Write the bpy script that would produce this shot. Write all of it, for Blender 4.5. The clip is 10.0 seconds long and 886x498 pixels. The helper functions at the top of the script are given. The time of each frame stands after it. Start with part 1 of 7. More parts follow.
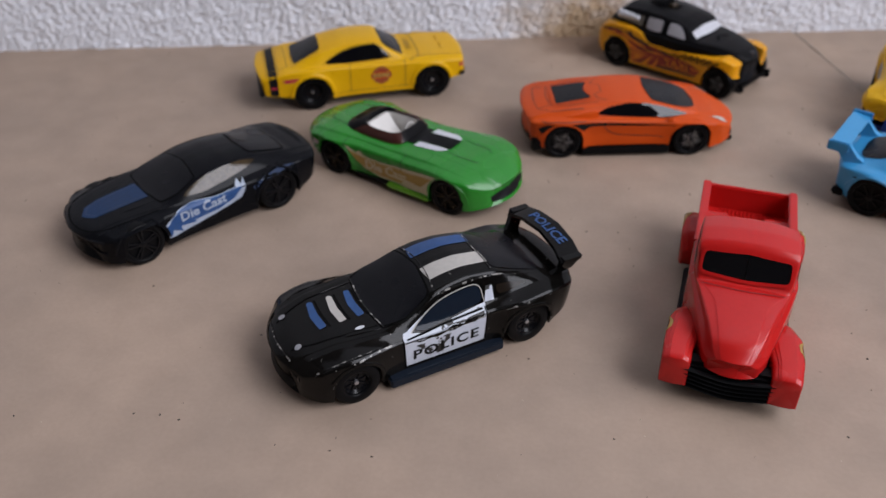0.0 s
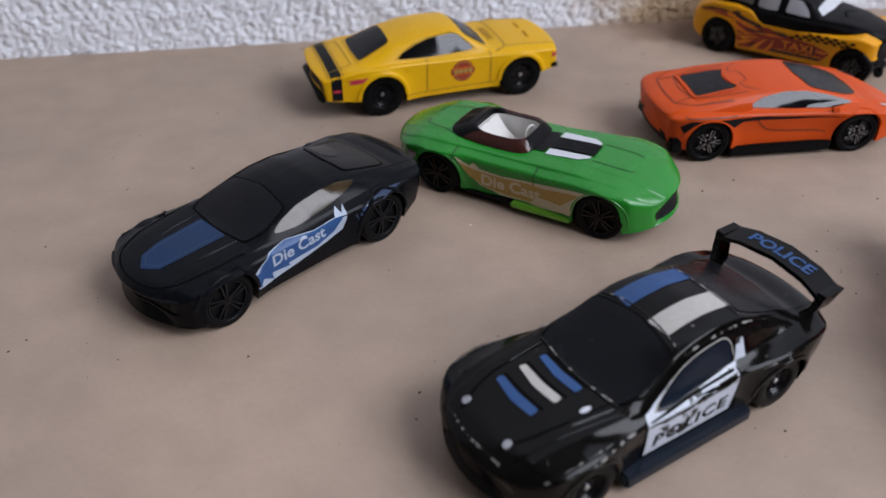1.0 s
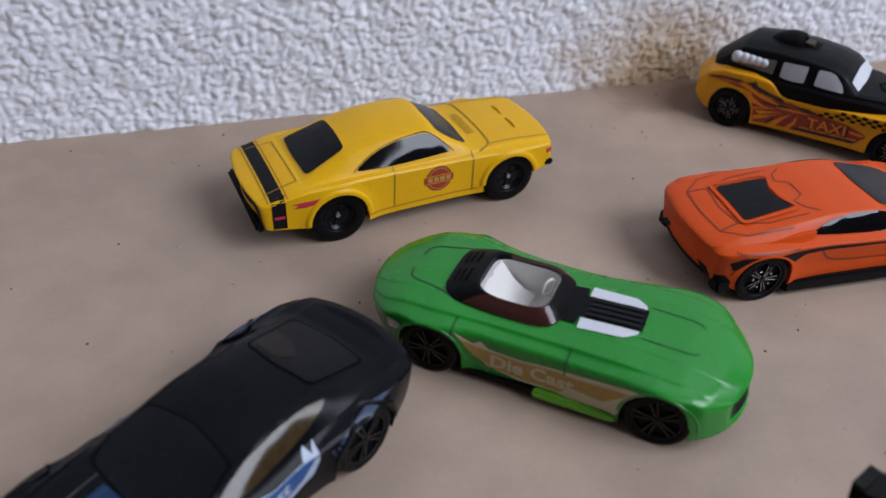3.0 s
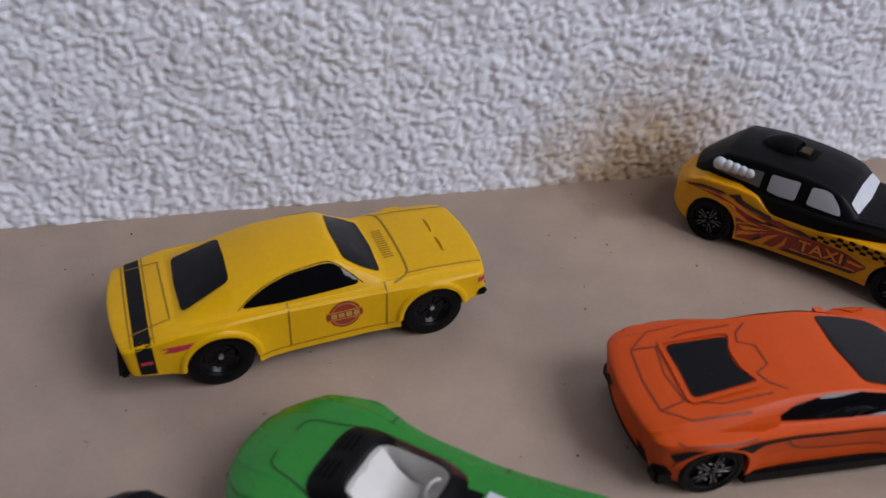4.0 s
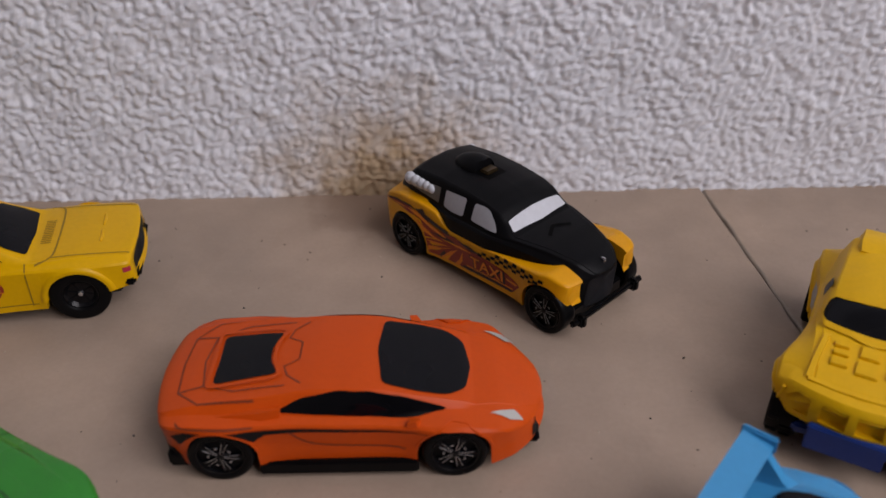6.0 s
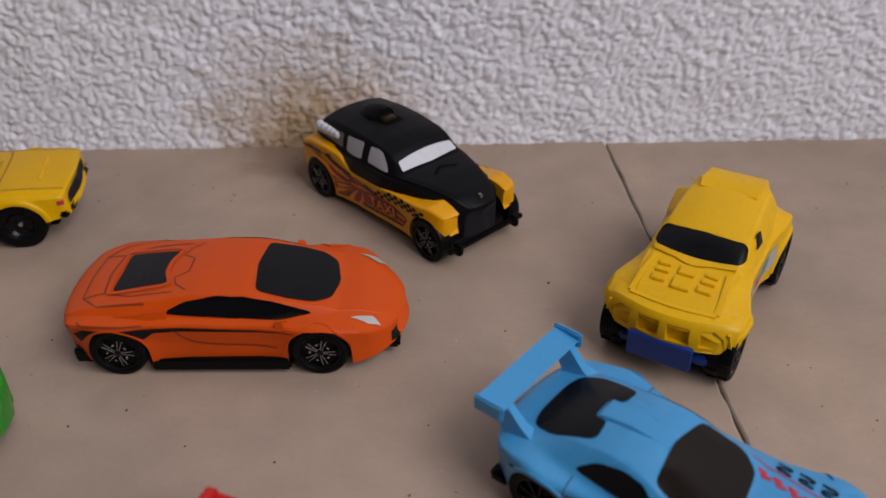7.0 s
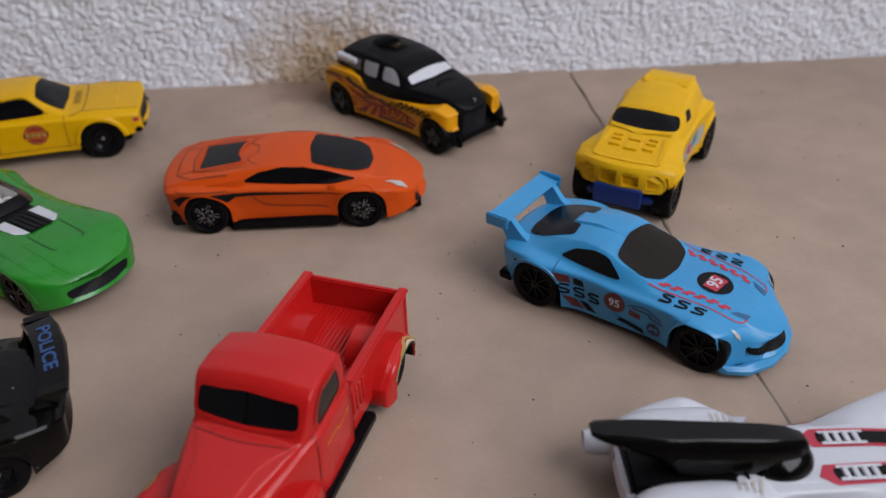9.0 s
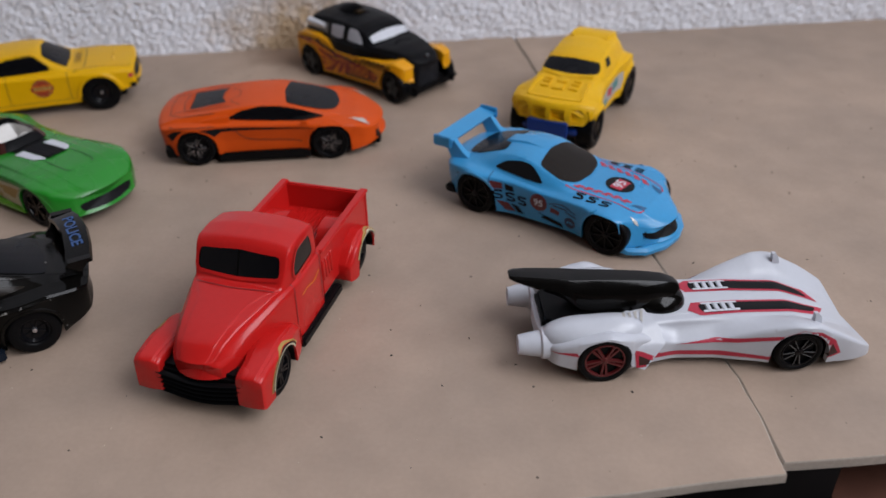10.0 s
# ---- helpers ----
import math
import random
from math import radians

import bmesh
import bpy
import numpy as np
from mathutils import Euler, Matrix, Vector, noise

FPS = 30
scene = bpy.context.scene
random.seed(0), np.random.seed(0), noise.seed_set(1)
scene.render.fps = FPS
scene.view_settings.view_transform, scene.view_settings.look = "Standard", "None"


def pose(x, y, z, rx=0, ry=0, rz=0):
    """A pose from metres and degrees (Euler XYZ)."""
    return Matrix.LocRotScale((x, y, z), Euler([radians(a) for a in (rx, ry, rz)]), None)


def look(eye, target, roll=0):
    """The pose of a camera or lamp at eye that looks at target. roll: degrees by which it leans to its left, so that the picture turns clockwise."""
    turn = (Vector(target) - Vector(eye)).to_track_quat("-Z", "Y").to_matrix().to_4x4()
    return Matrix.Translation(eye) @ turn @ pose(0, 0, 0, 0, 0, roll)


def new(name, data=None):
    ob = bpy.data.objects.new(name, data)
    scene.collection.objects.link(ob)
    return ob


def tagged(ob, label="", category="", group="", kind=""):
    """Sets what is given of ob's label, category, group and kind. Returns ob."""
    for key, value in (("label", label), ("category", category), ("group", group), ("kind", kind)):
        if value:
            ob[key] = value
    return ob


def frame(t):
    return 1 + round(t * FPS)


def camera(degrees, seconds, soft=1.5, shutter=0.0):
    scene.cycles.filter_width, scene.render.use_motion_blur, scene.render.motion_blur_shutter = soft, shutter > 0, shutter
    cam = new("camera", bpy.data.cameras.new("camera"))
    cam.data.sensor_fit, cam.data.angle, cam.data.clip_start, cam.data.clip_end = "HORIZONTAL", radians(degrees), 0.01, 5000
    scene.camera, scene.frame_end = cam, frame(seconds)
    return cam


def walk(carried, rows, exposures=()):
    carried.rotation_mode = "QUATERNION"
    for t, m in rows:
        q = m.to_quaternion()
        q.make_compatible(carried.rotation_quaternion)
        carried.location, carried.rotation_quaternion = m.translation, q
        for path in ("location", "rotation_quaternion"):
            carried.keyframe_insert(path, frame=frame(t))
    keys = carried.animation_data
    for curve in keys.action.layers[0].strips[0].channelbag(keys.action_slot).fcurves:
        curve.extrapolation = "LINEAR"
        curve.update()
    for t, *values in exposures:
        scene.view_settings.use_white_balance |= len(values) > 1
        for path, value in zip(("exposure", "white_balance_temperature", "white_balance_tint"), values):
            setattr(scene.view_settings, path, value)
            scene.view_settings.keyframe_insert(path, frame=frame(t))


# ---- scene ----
cam = camera(55.8, 10.0, soft=1.6)
cam.data.dof.use_dof, cam.data.dof.focus_distance, cam.data.dof.aperture_fstop = True, 0.185, 17.0
# path in units of 50 mm
UNIT = 0.05
PATH = [
    (0, (0.6008, -0.0557, 2.7393), (0.3854, 1.5531, 1.5708), -0.63),
    (0.5, (0.0741, 0.3993, 2.4394), (-0.0937, 2.0231, 1.2840), -0.99),
    (1, (-0.5027, 0.7862, 2.2550), (-0.5765, 2.4158, 1.0979), -0.61),
    (1.5, (-1.0113, 1.1132, 2.2350), (-0.9680, 2.7402, 1.0726), 0.35),
    (2, (-1.1449, 1.4359, 2.3095), (-1.0072, 3.0510, 1.1380), 1.12),
    (2.2, (-1.1333, 1.5557, 2.3030), (-0.9715, 3.1649, 1.1264), 1.46),
    (3.3, (-0.7854, 2.4031, 2.3111), (-0.6538, 4.0002, 1.1145), 1.67),
    (3.5, (-0.7586, 2.5615, 2.2686), (-0.6207, 4.1608, 1.0756), 2.23),
    (4, (-0.2483, 2.9379, 2.4307), (-0.2145, 4.5534, 1.2521), 1.38),
    (4.5, (0.2784, 3.0602, 2.4453), (0.2357, 4.7087, 1.3137), 0.78),
    (5, (0.9212, 3.0825, 2.4751), (0.7638, 4.7447, 1.3740), -0.42),
    (5.5, (1.4720, 3.0576, 2.4167), (1.2618, 4.7200, 1.3249), -0.85),
    (5.7, (1.6107, 2.9808, 2.3655), (1.3903, 4.6433, 1.2758), -0.53),
    (6.8, (2.4150, 2.5687, 2.3895), (2.1321, 4.2025, 1.2711), -0.91),
    (7, (2.5428, 2.4618, 2.3863), (2.2467, 4.0941, 1.2692), -1.10),
    (7.5, (2.8178, 2.2569, 2.3345), (2.4986, 3.8792, 1.2094), -1.44),
    (8, (2.8291, 1.9680, 2.3358), (2.5068, 3.5898, 1.2107), -1.95),
    (8.5, (2.6835, 1.5341, 2.4671), (2.4013, 3.1651, 1.3445), -1.82),
    (9, (2.4811, 1.1525, 2.4575), (2.2735, 2.7983, 1.3402), -1.62),
    (9.5, (2.4695, 0.6364, 2.6007), (2.3118, 2.2943, 1.4932), -1.34),
    (10, (2.6910, 0.2299, 2.4518), (2.5416, 1.8935, 1.3518), -1.32),
]
walk(cam, [(t, look(Vector(eye) * UNIT, Vector(target) * UNIT, roll)) for t, eye, target, roll in PATH],
     exposures=[(0.0, -0.26, 6450, 9), (0.5, -0.31, 6350, 8), (1.0, -0.1, 6200, 7), (2.0, -0.04, 6000, 6), (3.5, -0.3, 6050, 7), (4.5, -0.63, 6550, 11), (5.5, -0.7, 6850, 13), (7.0, -0.6, 6850, 12), (8.5, -0.48, 6600, 9), (10.0, -0.41, 6450, 7)])

# ---- light: daylight through one high window to the right ----
world = bpy.data.worlds.new("sky")
scene.world = world
world.use_nodes = True
wn = world.node_tree.nodes
sky = wn.new("ShaderNodeTexSky")
sky.sky_type, sky.sun_disc = "NISHITA", False
sky.sun_elevation, sky.sun_rotation = radians(35), radians(200)
world.node_tree.links.new(sky.outputs[0], wn["Background"].inputs[0])
wn["Background"].inputs[1].default_value = 0.1

lamp = bpy.data.lights.new("window_light", "AREA")
lamp.shape, lamp.size, lamp.size_y = "RECTANGLE", 0.86, 1.04
lamp.energy, lamp.color = 27.5, (0.94, 0.935, 1.02)
window_light = new("window_light", lamp)
window_light.matrix_world = look((0.742, -0.2, 0.9), (0.0, -0.2, 0.9))

# ---- materials ----
MM = 0.001


def nodes_of(name):
    m = bpy.data.materials.new(name)
    m.use_nodes = True
    t = m.node_tree
    return m, t.nodes, t.links, t.nodes["Principled BSDF"]


def surface(name, color, rough=0.4, metal=0.0, coat=0.0, vary=0.06, grain=900.0, bump=0.03, wear=None, glow=0.5, alpha=None, coarse=60.0):
    """Colour with variation at two scales, uneven gloss and fine relief; wear: (colour, amount, scale) of chipped spots."""
    m, n, l, b = nodes_of(name)
    co = n.new("ShaderNodeTexCoord")
    fine = n.new("ShaderNodeTexNoise")
    fine.inputs["Scale"].default_value, fine.inputs["Detail"].default_value = grain, 4
    wide = n.new("ShaderNodeTexNoise")
    wide.inputs["Scale"].default_value, wide.inputs["Detail"].default_value = coarse, 3
    l.new(co.outputs["Object"], fine.inputs["Vector"])
    l.new(co.outputs["Object"], wide.inputs["Vector"])
    both = n.new("ShaderNodeMath")
    both.operation = "ADD"
    l.new(fine.outputs["Fac"], both.inputs[0])
    l.new(wide.outputs["Fac"], both.inputs[1])
    ramp = n.new("ShaderNodeMapRange")
    ramp.inputs["From Min"].default_value, ramp.inputs["From Max"].default_value = 0.6, 1.4
    ramp.inputs["To Min"].default_value, ramp.inputs["To Max"].default_value = 1 - vary, 1 + vary
    l.new(both.outputs[0], ramp.inputs["Value"])
    mul = n.new("ShaderNodeVectorMath")
    mul.operation = "SCALE"
    mul.inputs[0].default_value = color
    l.new(ramp.outputs[0], mul.inputs["Scale"])
    out = mul.outputs[0]
    if wear:
        spots = n.new("ShaderNodeTexNoise")
        spots.inputs["Scale"].default_value, spots.inputs["Detail"].default_value = wear[2], 6
        l.new(co.outputs["Object"], spots.inputs["Vector"])
        step = n.new("ShaderNodeMapRange")
        step.inputs["From Min"].default_value, step.inputs["From Max"].default_value = 1 - wear[1] - 0.015, 1 - wear[1] + 0.015
        l.new(spots.outputs["Fac"], step.inputs["Value"])
        mix = n.new("ShaderNodeMix")
        mix.data_type = "RGBA"
        l.new(step.outputs[0], mix.inputs["Factor"])
        l.new(out, mix.inputs["A"])
        mix.inputs["B"].default_value = (*wear[0], 1)
        out = mix.outputs["Result"]
    l.new(out, b.inputs["Base Color"])
    gloss = n.new("ShaderNodeMapRange")
    gloss.inputs["From Min"].default_value, gloss.inputs["From Max"].default_value = 0.3, 0.7
    gloss.inputs["To Min"].default_value, gloss.inputs["To Max"].default_value = rough * 0.85, min(1, rough * 1.2)
    l.new(wide.outputs["Fac"], gloss.inputs["Value"])
    l.new(gloss.outputs[0], b.inputs["Roughness"])
    b.inputs["Metallic"].default_value = metal
    b.inputs["Coat Weight"].default_value, b.inputs["Coat Roughness"].default_value = coat, 0.12
    b.inputs["Specular IOR Level"].default_value = glow
    if bump:
        bp = n.new("ShaderNodeBump")
        bp.inputs["Strength"].default_value, bp.inputs["Distance"].default_value = bump, 0.0004
        l.new(fine.outputs["Fac"], bp.inputs["Height"])
        l.new(bp.outputs[0], b.inputs["Normal"])
    if alpha is not None:
        b.inputs["Transmission Weight"].default_value = alpha
        b.inputs["IOR"].default_value = 1.3
    return m


SATIN_BLACK = surface("satin_black_paint", (0.0032, 0.0036, 0.005), 0.24, vary=0.2, glow=0.1)
GLOSS_BLACK = surface("gloss_black_enamel", (0.0030, 0.0027, 0.0024), 0.13, vary=0.25, glow=0.2, bump=0.04)
TAXI_BLACK = surface("matt_black_paint", (0.0042, 0.0042, 0.005), 0.4, vary=0.15, glow=0.09)
BLACK_PLASTIC = surface("black_plastic", (0.0035, 0.0035, 0.004), 0.35, vary=0.15, glow=0.1)
TYRE = surface("black_tyre_plastic", (0.0035, 0.0035, 0.004), 0.38, vary=0.2, glow=0.1)
DARK_PANEL = surface("dark_grey_panel", (0.012, 0.012, 0.014), 0.5, vary=0.15, glow=0.1)
SMOKED = surface("smoked_window_plastic", (0.003, 0.003, 0.004), 0.06, glow=0.36, vary=0.1, bump=0.0)
SMOKED_MATT = surface("dull_window_plastic", (0.0042, 0.0044, 0.006), 0.25, glow=0.14, vary=0.1, bump=0.01)
SMOKED_BROWN = surface("brown_window_plastic", (0.011, 0.0078, 0.0055), 0.16, vary=0.1, bump=0.0, glow=0.16)
AMBER = surface("amber_window_plastic", (0.032, 0.020, 0.008), 0.12, vary=0.5, bump=0.0, coarse=170, glow=0.4)
BROWN_GLASS = surface("brown_clear_plastic", (0.045, 0.014, 0.011), 0.15, vary=0.1, bump=0.0, glow=0.4)
# pale chips on black; also used for highlights painted along edges
EDGE_WEAR_GLINT = surface("edge_wear_glint", (0.006, 0.0055, 0.005), 0.2, vary=0.2, glow=0.3, wear=((0.26, 0.25, 0.235), 0.45, 800.0))
POLICE_BLACK = surface("chipped_black_enamel", (0.0030, 0.0027, 0.0024), 0.12, vary=0.25, glow=0.16, bump=0.04, wear=((0.16, 0.15, 0.14), 0.275, 700.0))
GREEN = surface("green_enamel", (0.016, 0.20, 0.016), 0.26, coat=0.15, glow=0.4)
GREEN_SKIRT = surface("lime_enamel", (0.12, 0.32, 0.02), 0.3, coat=0.3)
YELLOW = surface("yellow_enamel", (0.66, 0.362, 0.0008), 0.36, glow=0.22)
TAXI_YELLOW = surface("amber_yellow_enamel", (0.70, 0.31, 0.002), 0.32, glow=0.3)
SUV_YELLOW = surface("yellow_moulded_plastic", (0.72, 0.405, 0.003), 0.45, glow=0.25)
ORANGE = surface("orange_enamel", (0.56, 0.066, 0.003), 0.4, vary=0.05, glow=0.22, bump=0.05)
RED = surface("red_enamel", (0.47, 0.011, 0.010), 0.24, glow=0.35)
BLUE = surface("sky_blue_enamel", (0.038, 0.265, 0.53), 0.3, coat=0.12, glow=0.4)
WHITE = surface("white_enamel", (0.50, 0.515, 0.56), 0.35, coat=0.2, vary=0.03)
ROYAL = surface("royal_blue_plastic", (0.006, 0.034, 0.20), 0.4)
PRINT_BLUE = surface("blue_print", (0.012, 0.056, 0.178), 0.42, vary=0.2)
PRINT_DEEP = surface("deep_blue_print", (0.006, 0.026, 0.078), 0.4, vary=0.25, glow=0.25)
PRINT_NAVY = surface("navy_print", (0.014, 0.030, 0.075), 0.4, vary=0.2)
PRINT_WHITE = surface("white_print", (0.55, 0.56, 0.60), 0.5, vary=0.08)
WORN_WHITE = surface("worn_white_print", (0.50, 0.53, 0.60), 0.45, vary=0.08, wear=((0.012, 0.010, 0.009), 0.375, 330.0))
PRINT_PALE = surface("pale_blue_print", (0.33, 0.38, 0.47), 0.5, vary=0.15)
PRINT_GREY = surface("pale_grey_print", (0.40, 0.38, 0.35), 0.5, vary=0.1)
WINDOW_WHITE = surface("dull_white_print", (0.40, 0.405, 0.44), 0.5, vary=0.08)
PRINT_BLACK = surface("black_print", (0.008, 0.008, 0.009), 0.45, vary=0.1, glow=0.1)
SMOKED_BLUE = surface("blue_tinted_window_plastic", (0.008, 0.012, 0.020), 0.12, glow=0.16, vary=0.1, bump=0.0)
JOINT = surface("brown_joint_dust", (0.16, 0.105, 0.075), 0.9, vary=0.2)
PRINT_RED = surface("red_print", (0.42, 0.022, 0.05), 0.45)
PRINT_DARK_RED = surface("dark_red_print", (0.27, 0.028, 0.010), 0.45)
PRINT_RUST = surface("rust_orange_print", (0.72, 0.20, 0.006), 0.45)
PRINT_WINE = surface("wine_print", (0.10, 0.012, 0.016), 0.45)
PRINT_MAROON = surface("maroon_print", (0.035, 0.010, 0.008), 0.45)
PRINT_GOLD = surface("gold_print", (0.36, 0.23, 0.05), 0.45, vary=0.15)
PRINT_CREAM = surface("cream_print", (0.50, 0.44, 0.30), 0.45, vary=0.1)
PRINT_TEAL = surface("teal_print", (0.05, 0.22, 0.22), 0.45, vary=0.1)
SEAM_DARK = surface("dark_seam", (0.002, 0.002, 0.002), 0.6, glow=0.05)
SEAM_YELLOW = surface("yellow_seam", (0.25, 0.145, 0.003), 0.5)
SEAM_GREEN = surface("green_seam", (0.006, 0.05, 0.007), 0.5)
SEAM_ORANGE = surface("orange_seam", (0.19, 0.026, 0.003), 0.5)
SEAM_RED = surface("red_seam", (0.22, 0.008, 0.008), 0.5)
SEAM_BLUE = surface("blue_seam", (0.02, 0.10, 0.22), 0.5)
CHROME = surface("bright_metal", (0.45, 0.45, 0.47), 0.25, metal=0.9, vary=0.05)
GOLD = surface("dull_gold_metal", (0.06, 0.038, 0.016), 0.3, metal=0.6)
RIM_RED = surface("dark_red_rim", (0.09, 0.009, 0.010), 0.35)
RIM_BLACK = surface("black_rim", (0.004, 0.004, 0.005), 0.2, vary=0.15, glow=0.18)
INTERIOR = surface("white_interior_plastic", (0.62, 0.60, 0.57), 0.4, vary=0.04)
LAMP_DULL = surface("dull_silver_print", (0.16, 0.16, 0.16), 0.35, metal=0.5)
LAMP_CLEAR = surface("silver_headlight_print", (0.50, 0.49, 0.46), 0.3, metal=0.3)
DIRT = surface("dark_grit", (0.05, 0.04, 0.035), 0.9, vary=0.4)
DUST = surface("pale_chips", (0.45, 0.36, 0.28), 0.9, vary=0.3)


def board_material():
    m, n, l, b = nodes_of("beige_pressed_board")
    co = n.new("ShaderNodeTexCoord")
    base = n.new("ShaderNodeValToRGB")
    wide = n.new("ShaderNodeTexNoise")
    wide.inputs["Scale"].default_value, wide.inputs["Detail"].default_value = 18, 5
    l.new(co.outputs["Object"], wide.inputs["Vector"])
    l.new(wide.outputs["Fac"], base.inputs["Fac"])
    base.color_ramp.elements[0].position, base.color_ramp.elements[1].position = 0.3, 0.7
    base.color_ramp.elements[0].color = (0.301, 0.230, 0.179, 1)
    base.color_ramp.elements[1].color = (0.386, 0.286, 0.216, 1)
    mottle = n.new("ShaderNodeTexNoise")
    mottle.inputs["Scale"].default_value, mottle.inputs["Detail"].default_value = 85, 4
    l.new(co.outputs["Object"], mottle.inputs["Vector"])
    patch = n.new("ShaderNodeMapRange")
    patch.inputs["From Min"].default_value, patch.inputs["From Max"].default_value = 0.32, 0.68
    patch.inputs["To Min"].default_value, patch.inputs["To Max"].default_value = 0.94, 1.06
    l.new(mottle.outputs["Fac"], patch.inputs["Value"])
    tone = n.new("ShaderNodeVectorMath")
    tone.operation = "SCALE"
    l.new(base.outputs[0], tone.inputs[0])
    l.new(patch.outputs[0], tone.inputs["Scale"])
    fine = n.new("ShaderNodeTexNoise")
    fine.inputs["Scale"].default_value, fine.inputs["Detail"].default_value = 900, 6
    l.new(co.outputs["Object"], fine.inputs["Vector"])
    speck = n.new("ShaderNodeMapRange")
    speck.inputs["From Min"].default_value, speck.inputs["From Max"].default_value = 0.3, 0.7
    speck.inputs["To Min"].default_value, speck.inputs["To Max"].default_value = 0.965, 1.03
    l.new(fine.outputs["Fac"], speck.inputs["Value"])
    mul = n.new("ShaderNodeVectorMath")
    mul.operation = "SCALE"
    l.new(tone.outputs[0], mul.inputs[0])
    l.new(speck.outputs[0], mul.inputs["Scale"])
    # small dark stains
    spots = n.new("ShaderNodeTexNoise")
    spots.inputs["Scale"].default_value, spots.inputs["Detail"].default_value = 260, 2
    l.new(co.outputs["Object"], spots.inputs["Vector"])
    step = n.new("ShaderNodeMapRange")
    step.inputs["From Min"].default_value, step.inputs["From Max"].default_value = 0.765, 0.80
    l.new(spots.outputs["Fac"], step.inputs["Value"])
    mix = n.new("ShaderNodeMix")
    mix.data_type = "RGBA"
    l.new(step.outputs[0], mix.inputs["Factor"])
    l.new(mul.outputs[0], mix.inputs["A"])
    mix.inputs["B"].default_value = (0.17, 0.12, 0.085, 1)
    # darker brown patch with a ragged edge at the foot of the wall
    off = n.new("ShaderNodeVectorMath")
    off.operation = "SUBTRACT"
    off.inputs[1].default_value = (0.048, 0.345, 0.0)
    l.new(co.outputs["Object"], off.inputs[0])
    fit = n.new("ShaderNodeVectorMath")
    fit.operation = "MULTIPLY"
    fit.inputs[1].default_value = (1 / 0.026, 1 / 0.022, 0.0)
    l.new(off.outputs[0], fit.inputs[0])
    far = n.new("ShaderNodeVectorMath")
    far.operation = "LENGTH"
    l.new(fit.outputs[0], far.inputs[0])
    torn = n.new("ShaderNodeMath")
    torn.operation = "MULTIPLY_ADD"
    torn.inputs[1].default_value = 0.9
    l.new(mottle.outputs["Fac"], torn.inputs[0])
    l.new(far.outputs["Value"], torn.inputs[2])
    foot_mask = n.new("ShaderNodeMapRange")
    foot_mask.inputs["From Min"].default_value, foot_mask.inputs["From Max"].default_value = 1.45, 1.1
    foot_mask.inputs["To Min"].default_value, foot_mask.inputs["To Max"].default_value = 0.0, 0.6
    l.new(torn.outputs[0], foot_mask.inputs["Value"])
    foot_mix = n.new("ShaderNodeMix")
    foot_mix.data_type = "RGBA"
    l.new(foot_mask.outputs[0], foot_mix.inputs["Factor"])
    l.new(mix.outputs["Result"], foot_mix.inputs["A"])
    foot_mix.inputs["B"].default_value = (0.21, 0.135, 0.095, 1)
    l.new(foot_mix.outputs["Result"], b.inputs["Base Color"])
    b.inputs["Roughness"].default_value = 0.62
    bp = n.new("ShaderNodeBump")
    bp.inputs["Strength"].default_value, bp.inputs["Distance"].default_value = 0.05, 0.0003
    l.new(fine.outputs["Fac"], bp.inputs["Height"])
    l.new(bp.outputs[0], b.inputs["Normal"])
    return m


